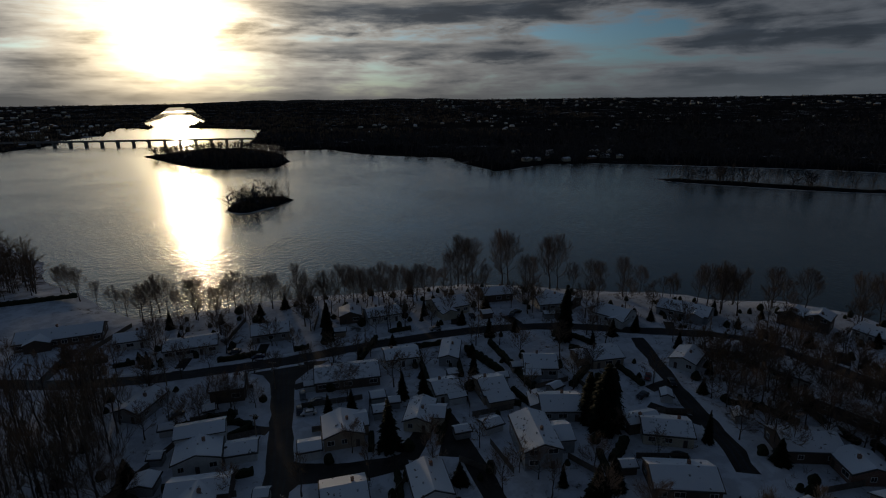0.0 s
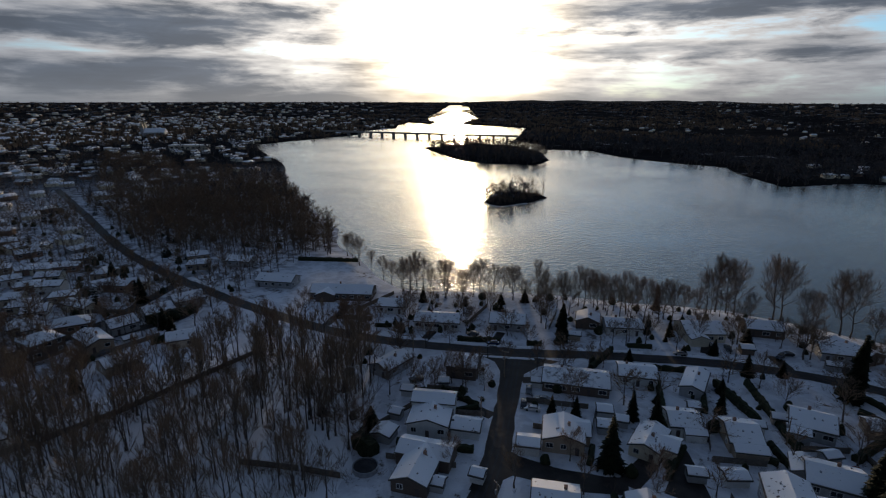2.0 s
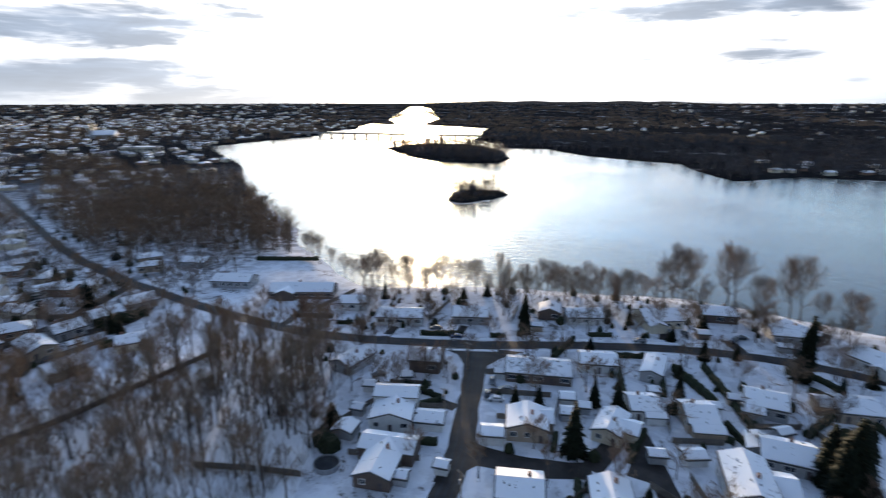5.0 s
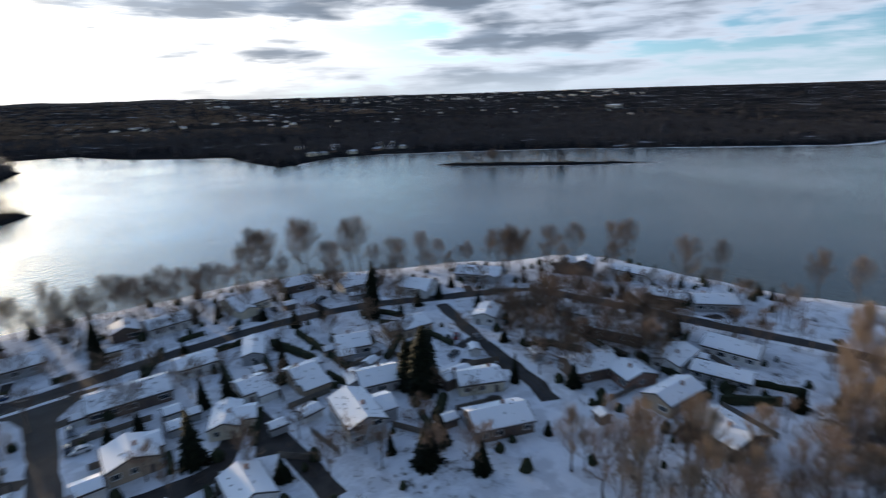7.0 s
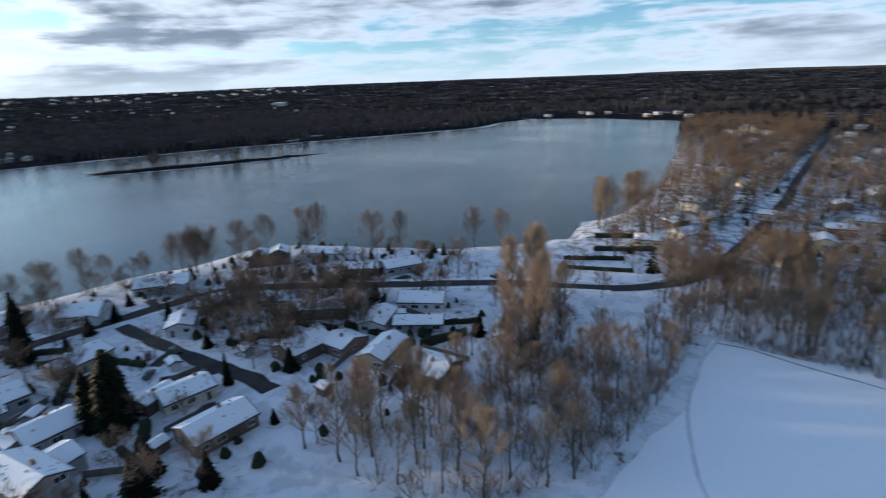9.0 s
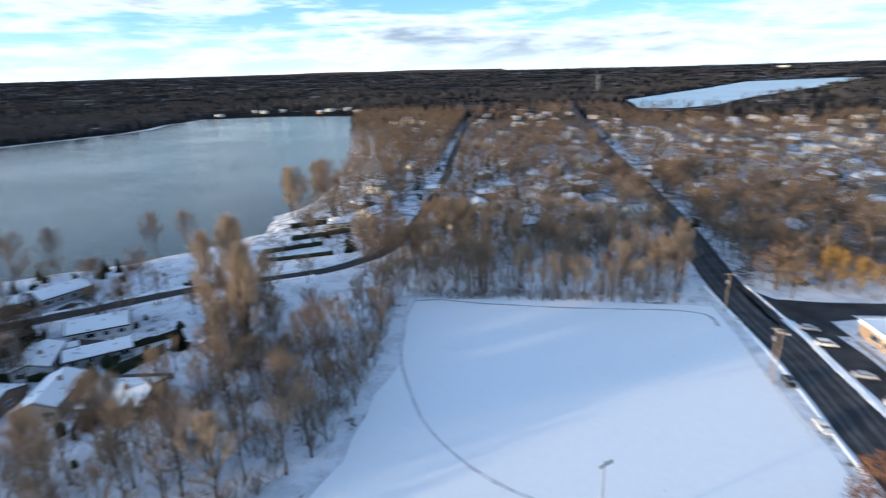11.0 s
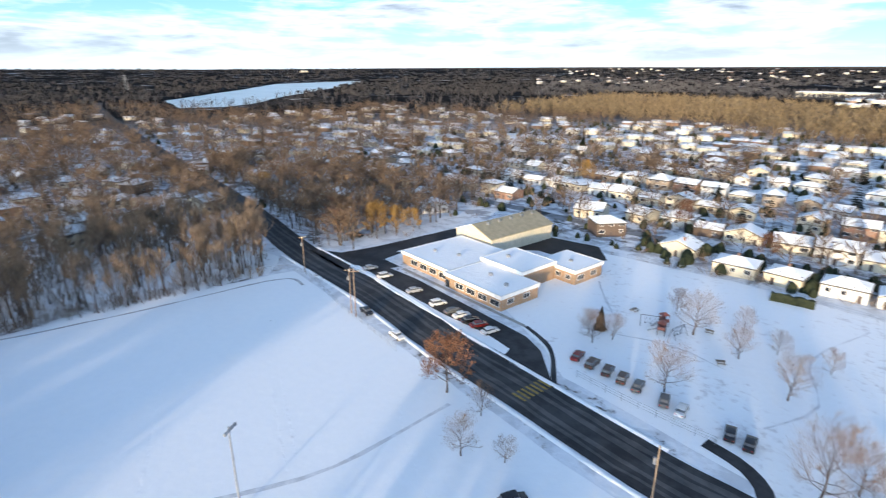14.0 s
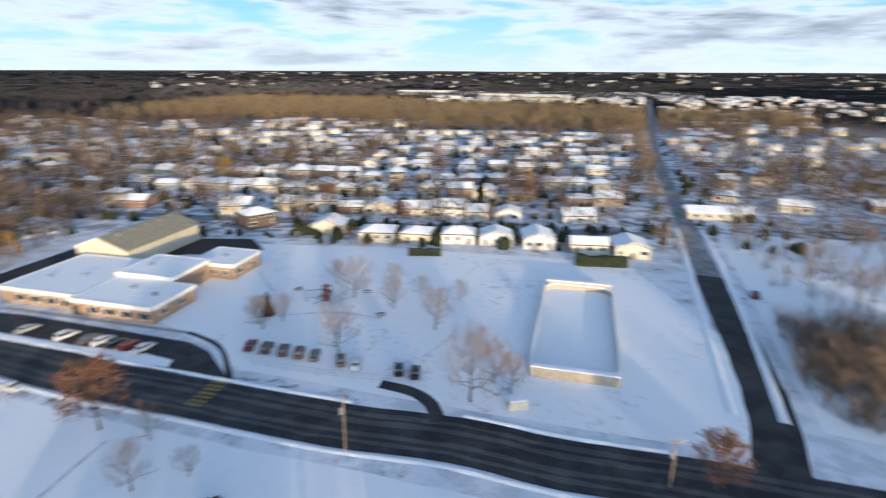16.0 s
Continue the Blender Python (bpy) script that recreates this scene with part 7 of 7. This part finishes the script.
rad = 430 + (1250 - 430) * wr.uniform(0, 1, 6800) ** 0.8
x, y = rad * np.sin(ang), rad * np.cos(ang)
thin = np.array([noise.noise(Vector((a * 0.004, b * 0.004, 3.0))) for a, b in zip(x, y)])
far_keep = (thin > -0.22) & ~((x > -400) & (x < 330) & (y < -100) & (y > -560)) & ~((x < -400) & (y > 60) & (y < 1000) & (wr.uniform(0, 1, len(x)) < 0.45))
woods("distant_woods", "wide leafless woods beyond river and suburb, tinted blue-grey for haze", FAR, x[far_keep], y[far_keep], 10, 17, 5, wide=1.25, houses=6, shore=5, mat="far_woods")
ang = wr.uniform(radians(-70), radians(225), 27000)
rad = 1150.0 * (4850.0 / 1150.0) ** (wr.uniform(0, 1, 27000) ** 0.9)
x, y = rad * np.sin(ang), rad * np.cos(ang)
thin = np.array([noise.noise(Vector((a * 0.0022, b * 0.0022, 3.0))) + 0.5 * noise.noise(Vector((a * 0.009, b * 0.009, 8.0))) for a, b in zip(x, y)])
x, y = x[thin > -0.30], y[thin > -0.30]
# Sunward bearings get lighter brown, painting the haze there into the colour.
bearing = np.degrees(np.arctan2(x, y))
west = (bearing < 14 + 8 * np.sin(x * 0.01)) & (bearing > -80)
south = (bearing > 148) & (np.hypot(x, y) < 2600)
woods("southern_woods", "wide leafless woods beyond the suburb, tinted blue-grey for haze", GROVES, x[south], y[south], 7, 13, 36, wide=1.3, houses=0, shore=6, mat="far_woods")
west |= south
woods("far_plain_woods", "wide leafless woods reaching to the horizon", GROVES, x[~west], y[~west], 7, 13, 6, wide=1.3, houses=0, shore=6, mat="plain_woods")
woods("upriver_woods", "wide leafless woods up the river, lighter brown painting sunward haze", GROVES, x[west & ~south], y[west & ~south], 7, 13, 16, wide=1.3, houses=0, shore=6, mat="woods")
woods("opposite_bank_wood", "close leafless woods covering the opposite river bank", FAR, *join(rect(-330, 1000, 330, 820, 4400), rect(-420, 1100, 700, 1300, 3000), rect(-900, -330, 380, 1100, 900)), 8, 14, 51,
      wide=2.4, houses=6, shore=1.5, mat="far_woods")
b1, b2 = join(fill([(-150, -560), (420, -560), (420, -900), (200, -900), (20, -760), (-150, -700)], 2150), fill([(-150, -490), (60, -510), (160, -560), (-150, -560)], 420),
              fill([(-150, -520), (-150, -690), (-330, -640), (-300, -520)], 260))
woods("wood_belt", "long sunlit belt of leafless trees behind the suburb", FAR, b1, b2, 13, 20, 7, wide=1.2, houses=6, mat="belt")
BRUSH_LOT = [(-61, -80), (-66, -72), (-98, -72), (-104, -106), (-86, -116), (-69, -112)]
woods("suburban_shrubs", "brown leafless shrubs and low hedges between the homes", SHRUB, *join(rect(-85, 275, -350, -163, 360), rect(-52, 64, -182, -158, 110), rect(130, 330, -200, -98, 120), rect(-430, -165, 40, 330, 420)), 1.6, 4.5, 48, wide=1.9, houses=5.2, road=5.0)
woods("corner_trees", "brown leafless trees round the road junction by the school", MID, *join(rect(136, 222, -150, -101, 150), rect(150, 240, -190, -140, 90)), 8, 14, 52, wide=1.3, houses=5.0, road=7.0)
woods("brush", "dense brown brush and saplings across the street from the rink", SHRUB, *join(fill(BRUSH_LOT, 380), fill([(-76, -128), (-90, -190), (-170, -205), (-150, -112), (-108, -112)], 170)), 4, 8.5, 22, wide=1.2, houses=6, road=6.5, mat="brush")
NEEDLES = []
for k in (15, 16, 17):
    sv, st = spruce_mesh(k, None, 10, 7)
    NEEDLES.append((np.array(sv), np.array(st), 0))
woods("suburban_spruces", "dark green spruces and cedars among the suburban homes", NEEDLES, *join(rect(-90, 270, -430, -186, 120), rect(270, 560, -480, -150, 80), rect(200, 480, -160, 40, 60), rect(-420, -200, 60, 330, 40)),
      5, 12, 41, wide=1.1, houses=5.0, road=5.0, mat="needle")


def cedar_bush(seed):
    """A dense lumpy evergreen bush, 10 units high."""
    r = np.random.default_rng(seed)
    v, t, n_ = [], [], 8
    for z, rr in ((0.0, 3.4), (2.5, 3.9), (5.5, 3.3), (8.2, 2.0)):
        for i in range(n_):
            k, q = 2 * math.pi * i / n_, rr * r.uniform(0.75, 1.2)
            v.append((q * math.cos(k), q * math.sin(k), z * r.uniform(0.9, 1.1)))
    v.append((0, 0, 10.0))
    for ring in range(3):
        for i in range(n_):
            a, b = ring * n_ + i, ring * n_ + (i + 1) % n_
            t += [(a, b, b + n_), (a, b + n_, a + n_)]
    t += [(3 * n_ + i, 3 * n_ + (i + 1) % n_, 4 * n_) for i in range(n_)]
    return np.array(v), np.array(t), 0


CEDARS = [cedar_bush(500 + k) for k in range(5)]
hx, hy = rect(-110, 300, -560, -166, 1500)
hy = np.round((hy + 183) / 16.7) * 16.7 - 183 + wr.normal(0, 2.5, len(hy))
woods("cedar_bushes", "dark cedar bushes and hedges between the suburban homes", CEDARS, *join((hx, hy), rect(-52, 64, -184, -161, 80), rect(200, 640, -420, 20, 420), rect(-420, -195, 40, 330, 260), rect(-340, -90, -640, -150, 240)),
      1.6, 4.2, 42, wide=1.15, houses=5.2, road=4.5, mat="hedge")

# ---- yards: hedges, fences, shrubs, drives ----
rng = np.random.default_rng(123)


def hedge(points, w, h, label="dark clipped cedar hedge dusted with snow"):
    """A dense hedge with a lumpy outline."""
    line = smooth_line(points, 1.0)
    v, f = [], []
    prof = [(-0.5, 0.0), (-0.52, 0.6), (-0.3, 0.98), (0.3, 1.0), (0.52, 0.6), (0.5, 0.0)]
    for i, p in enumerate(line):
        a, b = line[max(0, i - 1)], line[min(len(line) - 1, i + 1)]
        s = Vector((-(b - a).y, (b - a).x)).normalized()
        for k, (u, z) in enumerate(prof):
            q = p + s * u * w
            j = noise.noise(Vector((p.x * 1.3, p.y * 1.3, k * 3.1)))
            v.append((q.x + 0.3 * w * j * s.x, q.y + 0.3 * w * j * s.y, z * h * (1 + 0.25 * j)))
        if i:
            o = 6 * i
            f += [(o - 6 + k, o - 5 + k, o + k + 1, o + k) for k in range(5)]
    f += [tuple(range(5, -1, -1)), tuple(range(len(v) - 6, len(v)))]
    return tagged(mesh_object("hedge", v, f, M["hedge"]), label, "hedge", "hedges")


BOARD = bpy.data.meshes.new("fence_panel")
bm = bmesh.new()
front = []
for i in range(25):
    px, py = -1.21 + 0.1008 * i, 0.025 * (1 if i // 2 % 2 else -1)
    front.append([bm.verts.new((px, py + dy, pz)) for dy, pz in ((0, 0.05), (0, 1.7), (0.05, 1.7), (0.05, 0.05))])
for a, b in zip(front, front[1:]):
    for k in range(4):
        bm.faces.new((a[k], b[k], b[(k + 1) % 4], a[(k + 1) % 4]))
bm.to_mesh(BOARD)
bm.free()
BOARD.materials.append(M["fence_wood"])


def board_fence(x0, y0, x1, y1):
    length = math.hypot(x1 - x0, y1 - y0)
    az = math.degrees(math.atan2(y1 - y0, x1 - x0))
    ob = thing("fence", pose(x0, y0, 0, 0, 0, az), "weathered grey board fence between snowy yards", "fence", "board fences")
    for i in range(max(1, int(length / 2.45))):
        p = new("panel", BOARD)
        p.parent, p.location = ob, (1.22 + 2.45 * i, 0, 0)
    return ob


for pts, w, h in (([(-59, 170), (-44, 173.5)], 1.6, 1.6), ([(-35, 175), (-30, 176.5)], 1.6, 1.5), 
                  ([(-53, 107.5), (-34, 111.2)], 1.5, 1.6), ([(-60, 131.5), (-45, 133)], 1.8, 2.0), ([(-171, 233), (-140, 242)], 1.8, 1.9), ([(-62, 104), (-56, 101)], 4.0, 3.5), ([(-12, 164), (-7, 180)], 1.5, 2.0), ([(20, 150), (20, 172)], 1.6, 2.2),
                  ([(24, 168), (33, 150)], 1.6, 2.4), ([(33, 172), (40, 140)], 1.5, 2.0), ([(38, 128), (34, 140)], 1.4, 1.6), ([(8, 172), (22, 175)], 1.4, 1.6),
                  ([(-175, 141), (-166, 157)], 3.0, 3.2), ([(-158, 128), (-150, 140)], 2.2, 2.4), ([(114, 78), (116, 104)], 1.6, 1.8), ([(126, 68), (114, 76)], 1.8, 2.2),
                  ([(128, 100), (140, 106)], 1.5, 1.8), ([(52, 140), (60, 150)], 1.8, 2.0), ([(50, 105), (56, 112)], 2.0, 2.5), ([(203, 62), (211, 40)], 1.6, 1.6), ([(193, 58), (198, 34)], 1.4, 1.3), ([(219, 54), (228, 30)], 1.6, 1.8), ([(238, 58), (247, 36)], 1.8, 2.0), ([(206, 16), (224, 10)], 1.6, 1.6), ([(-2, 186), (6, 188)], 1.4, 1.3),
                  ([(150, 132), (158, 120)], 1.5, 1.6), ([(-110, 172), (-96, 175)], 1.4, 1.4), ([(-92, 170), (-86, 172)], 1.4, 1.4), ([(20, -152), (10, -152.5)], 1.6, 2.2),
                  ([(-30, -148), (-45, -148)], 2.5, 3.0), ([(-7, 116), (-7, 123)], 1.3, 1.5), ([(10, 117), (14, 131)], 1.3, 1.4)):
    hedge(pts, w, h)
for pts in ([(111.3, 121), (111, 112), (112.5, 104.5)], [(120.5, 95.3), (124, 86), (128.3, 79), (135.6, 67.2)], [(117, 76.2), (122, 78), (126, 78)], [(61, 177), (68, 167), (70, 152), (73, 138)], [(59.3, 165), (67, 160.5)],
            [(7, 173), (8.6, 155), (10.3, 137)], [(-52, 136), (-45, 133), (-38.5, 130.5)], [(-39, 130), (-44.7, 125)], [(-0.8, 107), (-0.1, 99)], [(17, 173), (17.6, 157)],
            [(28.5, 134.5), (34.5, 132)], [(48, 109), (47.5, 101)], [(145, 127), (150, 140)], [(92, 126), (99, 122), (104, 114)]):
    hedge(pts, 1.5, 1.5, "dark ragged hedge along the edge of a yard")
for seg in ((-27, 138, -8, 141), (-8, 141, -8, 128), (-8, 128, -24, 126), (10, 132, 12, 148), (20, 132, 20, 146), (36, 122, 40, 136), (20, 128, 34, 131), (40, 140, 54, 144),
            (54, 144, 58, 130), (-64, 104, -54, 130), (-36, 104, -55, 101), (-36, 127, -55, 122), (-44, 137, -58, 134), (70, 124, 80, 122), (56, 106, 70, 104), (92, 90, 112, 92),
            (92, 72, 110, 76), (112, 60, 113, 76), (130, 80, 133, 95), (100, 118, 112, 122), (-30, 190, -30, 208), (-60, 182, -58, 204), (-12, 192, -11, 212), (12, 196, 13, 218),
            (36, 205, 40, 226), (-106, 180, -100, 206), (-168, 108, -160, 134), (-200, 112, -186, 124), (-205, 140, -190, 146), (146, 96, 158, 100), (26, 104, 22, 118),
            (40, 108, 46, 100), (2, 106, -4, 96), (14, 110, 22, 104)):
    board_fence(*seg)
for x, y, w, d, az, wall in ((-26, 148, 3, 2.5, 8, "white"), (17, 150, 3, 3, 10, "grey"), (38, 152, 3.5, 3, 0, "tan"), (24, 122, 5, 4, 20, "white"),
                             (16, 120, 4, 3, 10, "grey"), (46, 138, 4, 3, 30, "grey"), (58, 124, 4, 3, -10, "white"), (52, 102, 3.5, 3, 0, "brown"), (76, 130, 4, 3, 70, "white"),
                             (90, 118, 4, 3, 70, "grey"), (84, 85, 3, 3, 80, "brown"), (112, 84, 3, 3, 80, "grey"), (128, 92, 3.5, 3, -60, "white"), (108, 108, 3, 3, 70, "brown"),
                             (-58, 118, 3, 3, 0, "grey"), (-60, 130, 3.5, 3, 10, "white"), (-52, 138, 3, 3, 20, "grey"), (-30, 102, 3, 3, 0, "white"), (-166, 126, 4, 3, 70, "white"),
                             (-196, 130, 4, 3, 60, "grey"), (-206, 118, 4, 3, 60, "white"), (36, 196, 4, 4, 10, "brown"), (60, 192, 4, 3, 0, "grey"), (-20, 186, 4, 3, 5, "tan"),
                             (-1, 136, 3, 3, 5, "grey"), (32, 146, 3, 3, 5, "white"), (-38, 96, 4, 3, 5, "grey"), (126, 57, 2.4, 4, 20, "white")):
    house(x, y, w, d, 2.1, az, "P", wall, rng, f"small {WALL_WORDS[wall]} garden shed with a snowy roof", "garden sheds", ridge=0.7, chimney=False, detail=0, name="shed", category="shed")


def drive(points, w, z):
    ribbon("driveway", points, w, z, M["slush"], "slushy driveway leading off the street", "driveway", ragged=0.5)


DRIVE_LIST = (([(12, 112), (14, 124), (11, 133)], 5.0), ([(2, 112), (9, 130), (12.3, 129), (16, 116), (19, 103), (21, 92)], 5.0), ([(24, 190), (25, 199)], 5.0), ([(47, 187), (44, 196)], 4.0), ([(-31, 150), (-22, 154)], 3.5),
               ([(-34, 128), (-40, 130)], 3.5), ([(-46, 169), (-46, 182)], 3.5), ([(-70, 163), (-70, 174)], 3.5), ([(64, 180), (64, 196)], 3.5), ([(80, 118), (70, 128)], 3.5),
               ([(84, 140), (74, 136)], 3.5), ([(152, 112), (162, 110)], 4.0), ([(-180, 98), (-196, 92)], 6.0), ([(-165, 105), (-178, 125), (-168, 150), (-178, 172)], 6.0),
               ([(-215, 60), (-197, 98), (-190, 130), (-200, 180)], 5.5), ([(140, 140), (148, 150)], 3.5), ([(100, 172), (104, 182)], 3.5), ([(-110, 164), (-112, 186)], 3.5))
DRIVES = [p[0] for p, _ in DRIVE_LIST]
for pts, w in DRIVE_LIST:
    drive(pts, w, 0.012 + 0.0016 * DRIVES.index(pts[0]))

VILLAGE = [(-80, 96), (-20, 92), (45, 86), (92, 60), (125, 58), (178, 62), (195, 100), (186, 148), (178, 182), (140, 202), (95, 218), (40, 236), (-20, 228), (-80, 212), (-100, 205), (-86, 165)]
village_houses = np.array([o.matrix_world.translation[:2] for o in scene.objects if o.parent is None and o.name.split(".")[0] in ("house", "shed")])
house_xy = np.concatenate([house_xy, village_houses])
woods("garden_shrubs", "brown leafless shrubs and saplings scattered through the yards", SHRUB, *join(fill(VILLAGE, 850), rect(-260, -165, 60, 190, 260)), 1.0, 2.8, 14, wide=1.5, houses=5.5, road=4.5)
woods("garden_cedars", "dark cedar bushes standing in the snowy yards", CEDARS, *join(fill(VILLAGE, 300), rect(-260, -165, 60, 190, 90)), 1.3, 3.8, 17, wide=1.1, houses=5.5, road=4.5, mat="hedge")
woods("village_trees", "broad brown leafless trees crowding the village lots", CROWNS, *join(fill([(88, 100), (112, 96), (140, 104), (152, 126), (140, 165), (110, 176), (92, 140)], 60), fill(VILLAGE, 26)), 9, 13, 19, wide=1.35, houses=5.5, road=5.0)
woods("garden_trees", "small leafless trees scattered through the yards", THICKET, *join(fill(VILLAGE, 55), fill([(88, 100), (165, 60), (184, 120), (160, 170), (110, 178), (92, 150)], 60), rect(-260, -165, 60, 190, 60)), 7, 12, 15, wide=1.25, houses=6.5, road=5.0)

PICK = [(x, y) for x, y in in_polygon(VILLAGE, 8.0, 61, 170)]
px, py = np.array([p[0] for p in PICK]), np.array([p[1] for p in PICK])
fit = clear_of_houses(px, py, 6.2) & (line_distance(px, py, [RIVERSIDE, SIDE_STREET, EAST_STREET, LOWER_STREET]) > 5.0)
for x, y in zip(px[fit], py[fit]):
    kind = rng.random()
    if kind < 0.62:
        plant(GARDEN, x, y, rng.uniform(7, 12), rng, "leafless broad tree standing in a snowy yard", "yard trees", wide=1.1)
    else:
        plant(SPRUCE, x, y, rng.uniform(3, 7), rng, "dense dark green spruce reaching down to the snow", "spruces", "spruce", "conifer", wide=rng.uniform(1.2, 1.7))
PICK = [(x, y) for x, y in in_polygon([(-215, 85), (-140, 60), (-160, 125), (-140, 150), (-170, 195), (-235, 180)], 9.0, 62, 60)]
px, py = np.array([p[0] for p in PICK]), np.array([p[1] for p in PICK])
fit = clear_of_houses(px, py, 6.5) & (line_distance(px, py, [RIVERSIDE]) > 5.0)
for x, y in zip(px[fit], py[fit]):
    plant(GARDEN if rng.random() < 0.85 else SPRUCE, x, y, rng.uniform(7, 12), rng, "tree standing close to the houses by the wood", "yard trees", wide=1.2)

# round garden pools under snow
for x, y, r in ((-55.5, 96, 3.0), (-142, 66, 3.2), (66, 104, 2.4)):
    ob = thing("garden_pool", pose(x, y, 0), "round above-ground pool with a grey rim, drained for winter", "pool", "garden pools")
    ring = [(r * math.cos(a), r * math.sin(a)) for a in np.linspace(0, 2 * math.pi, 24, endpoint=False)]
    inner_ring = [(p * 0.94, q * 0.94) for p, q in ring]
    poly_part("rim", *ring_wall(ring, inner_ring, 0, 1.2), M["steel"], ob)
    poly_part("cover", [(p, q, 0.8) for p, q in inner_ring], [tuple(range(24))], M["asphalt"], ob, "dark sagging cover")

# dark board fences and brush lines through the west wood
TRACK_LINES = ([(-152, 42), (-141.7, 63.8), (-136, 76), (-129.4, 92), (-124, 113.6), (-118, 138)], [(-84, 87), (-69, 90), (-58, 91.3)])
for line in TRACK_LINES:
    for (x0, y0), (x1, y1) in zip(line, line[1:]):
        board_fence(x0, y0, x1, y1)
edge = [smooth_line(line, 0.7) for line in TRACK_LINES]
ex = np.array([p.x + wr.normal(0, 1.3) for l in edge for p in l])
ey = np.array([p.y + wr.normal(0, 1.3) for l in edge for p in l])
woods("hedgerow", "dark tangled brush along the fence through the wood", SHRUB, ex, ey, 1.5, 3.6, 33, wide=1.8, houses=0, road=3.0)

# climbing frames and swings in the school park
M["play_steel"] = mottled("dark_painted_steel", (0.02, 0.025, 0.035), (0.05, 0.055, 0.065), 2.0, 0.5)
M["play_red"] = mottled("red_painted_panel", (0.13, 0.045, 0.04), (0.21, 0.07, 0.055), 2.0, 0.5)


def rods(name, pairs, r, mat, parent):
    v, t = [], []
    for a, b in pairs:
        prism(v, t, a, b, r, r, 5)
    ob = new(name, tri_mesh(name, v, t, mat))
    ob.parent = parent
    return ob


for x, y, az in ((38, -116, 20), (31, -114.5, 75)):
    frame_ = thing("swing_set", pose(x, y, 0.03, 0, 0, az), "dark steel swing set standing in trodden snow", "swing set", "play equipment")
    for sx_ in (-2.2, 2.2):
        for sy_ in (-1, 1):
            rods("leg", [((sx_, sy_, 0), (sx_, 0, 2.5))], 0.07, M["play_steel"], frame_)
    rods("top_bar", [((-2.2, 0, 2.5), (2.2, 0, 2.5))], 0.07, M["play_steel"], frame_)
    for k in (-1.1, 0, 1.1):
        box_part("swing_seat", (k - 0.25, k + 0.25, -0.12, 0.12, 0.5, 0.58), M["play_steel"], frame_)
        rods("chain", [((k - 0.2, 0, 0.58), (k - 0.2, 0, 2.5)), ((k + 0.2, 0, 0.58), (k + 0.2, 0, 2.5))], 0.02, M["play_steel"], frame_)
for x, y, az in ((34.3, -113.2, 10), (35.5, -117.8, 50)):
    tower = thing("climbing_tower", pose(x, y, 0.03, 0, 0, az), "climbing tower with dark posts, red panels and a slide", "play tower", "play equipment")
    for sx_ in (-0.8, 0.8):
        for sy_ in (-0.8, 0.8):
            rods("post", [((sx_, sy_, 0), (sx_, sy_, 2.9))], 0.08, M["play_steel"], tower)
    box_part("platform", (-0.9, 0.9, -0.9, 0.9, 1.2, 1.32), M["play_steel"], tower)
    for sy_ in (-0.9, 0.86):
        box_part("panel", (-0.8, 0.8, sy_, sy_ + 0.06, 1.35, 2.1), M["play_red"], tower, "red side panel")
    poly_part("slide", [(0.9, -0.35, 1.3), (0.9, 0.35, 1.3), (3.1, 0.35, 0.25), (3.1, -0.35, 0.25), (0.9, -0.35, 1.2), (0.9, 0.35, 1.2), (3.1, 0.35, 0.15), (3.1, -0.35, 0.15)],
              [(3, 2, 1, 0), (4, 5, 6, 7), (0, 1, 5, 4), (1, 2, 6, 5), (2, 3, 7, 6), (3, 0, 4, 7)], M["steel"], tower)
    poly_part("roof", [(-1, -1, 2.9), (1, -1, 2.9), (1, 1, 2.9), (-1, 1, 2.9), (0, 0, 3.6)], [(0, 1, 4), (1, 2, 4), (2, 3, 4), (3, 0, 4), (3, 2, 1, 0)], M["play_red"], tower)
bench_spots = ((26, -121, 5), (20, -108, 30), (44, -121, 80))
for x, y, az in bench_spots:
    bench = thing("picnic_table", pose(x, y, 0.03, 0, 0, az), "weathered wooden picnic table in the snowy park", "table", "picnic tables")
    box_part("tabletop", (-0.9, 0.9, -0.38, 0.38, 0.7, 0.76), M["fence_wood"], bench)
    for sy_ in (-0.75, 0.75):
        box_part("seat", (-0.9, 0.9, sy_ - 0.14, sy_ + 0.14, 0.42, 0.47), M["fence_wood"], bench)
    for sx_ in (-0.65, 0.65):
        rods("leg", [((sx_, -0.7, 0), (sx_, -0.2, 0.7)), ((sx_, 0.7, 0), (sx_, 0.2, 0.7)), ((sx_, -0.7, 0.42), (sx_, 0.7, 0.42))], 0.05, M["fence_wood"], bench)
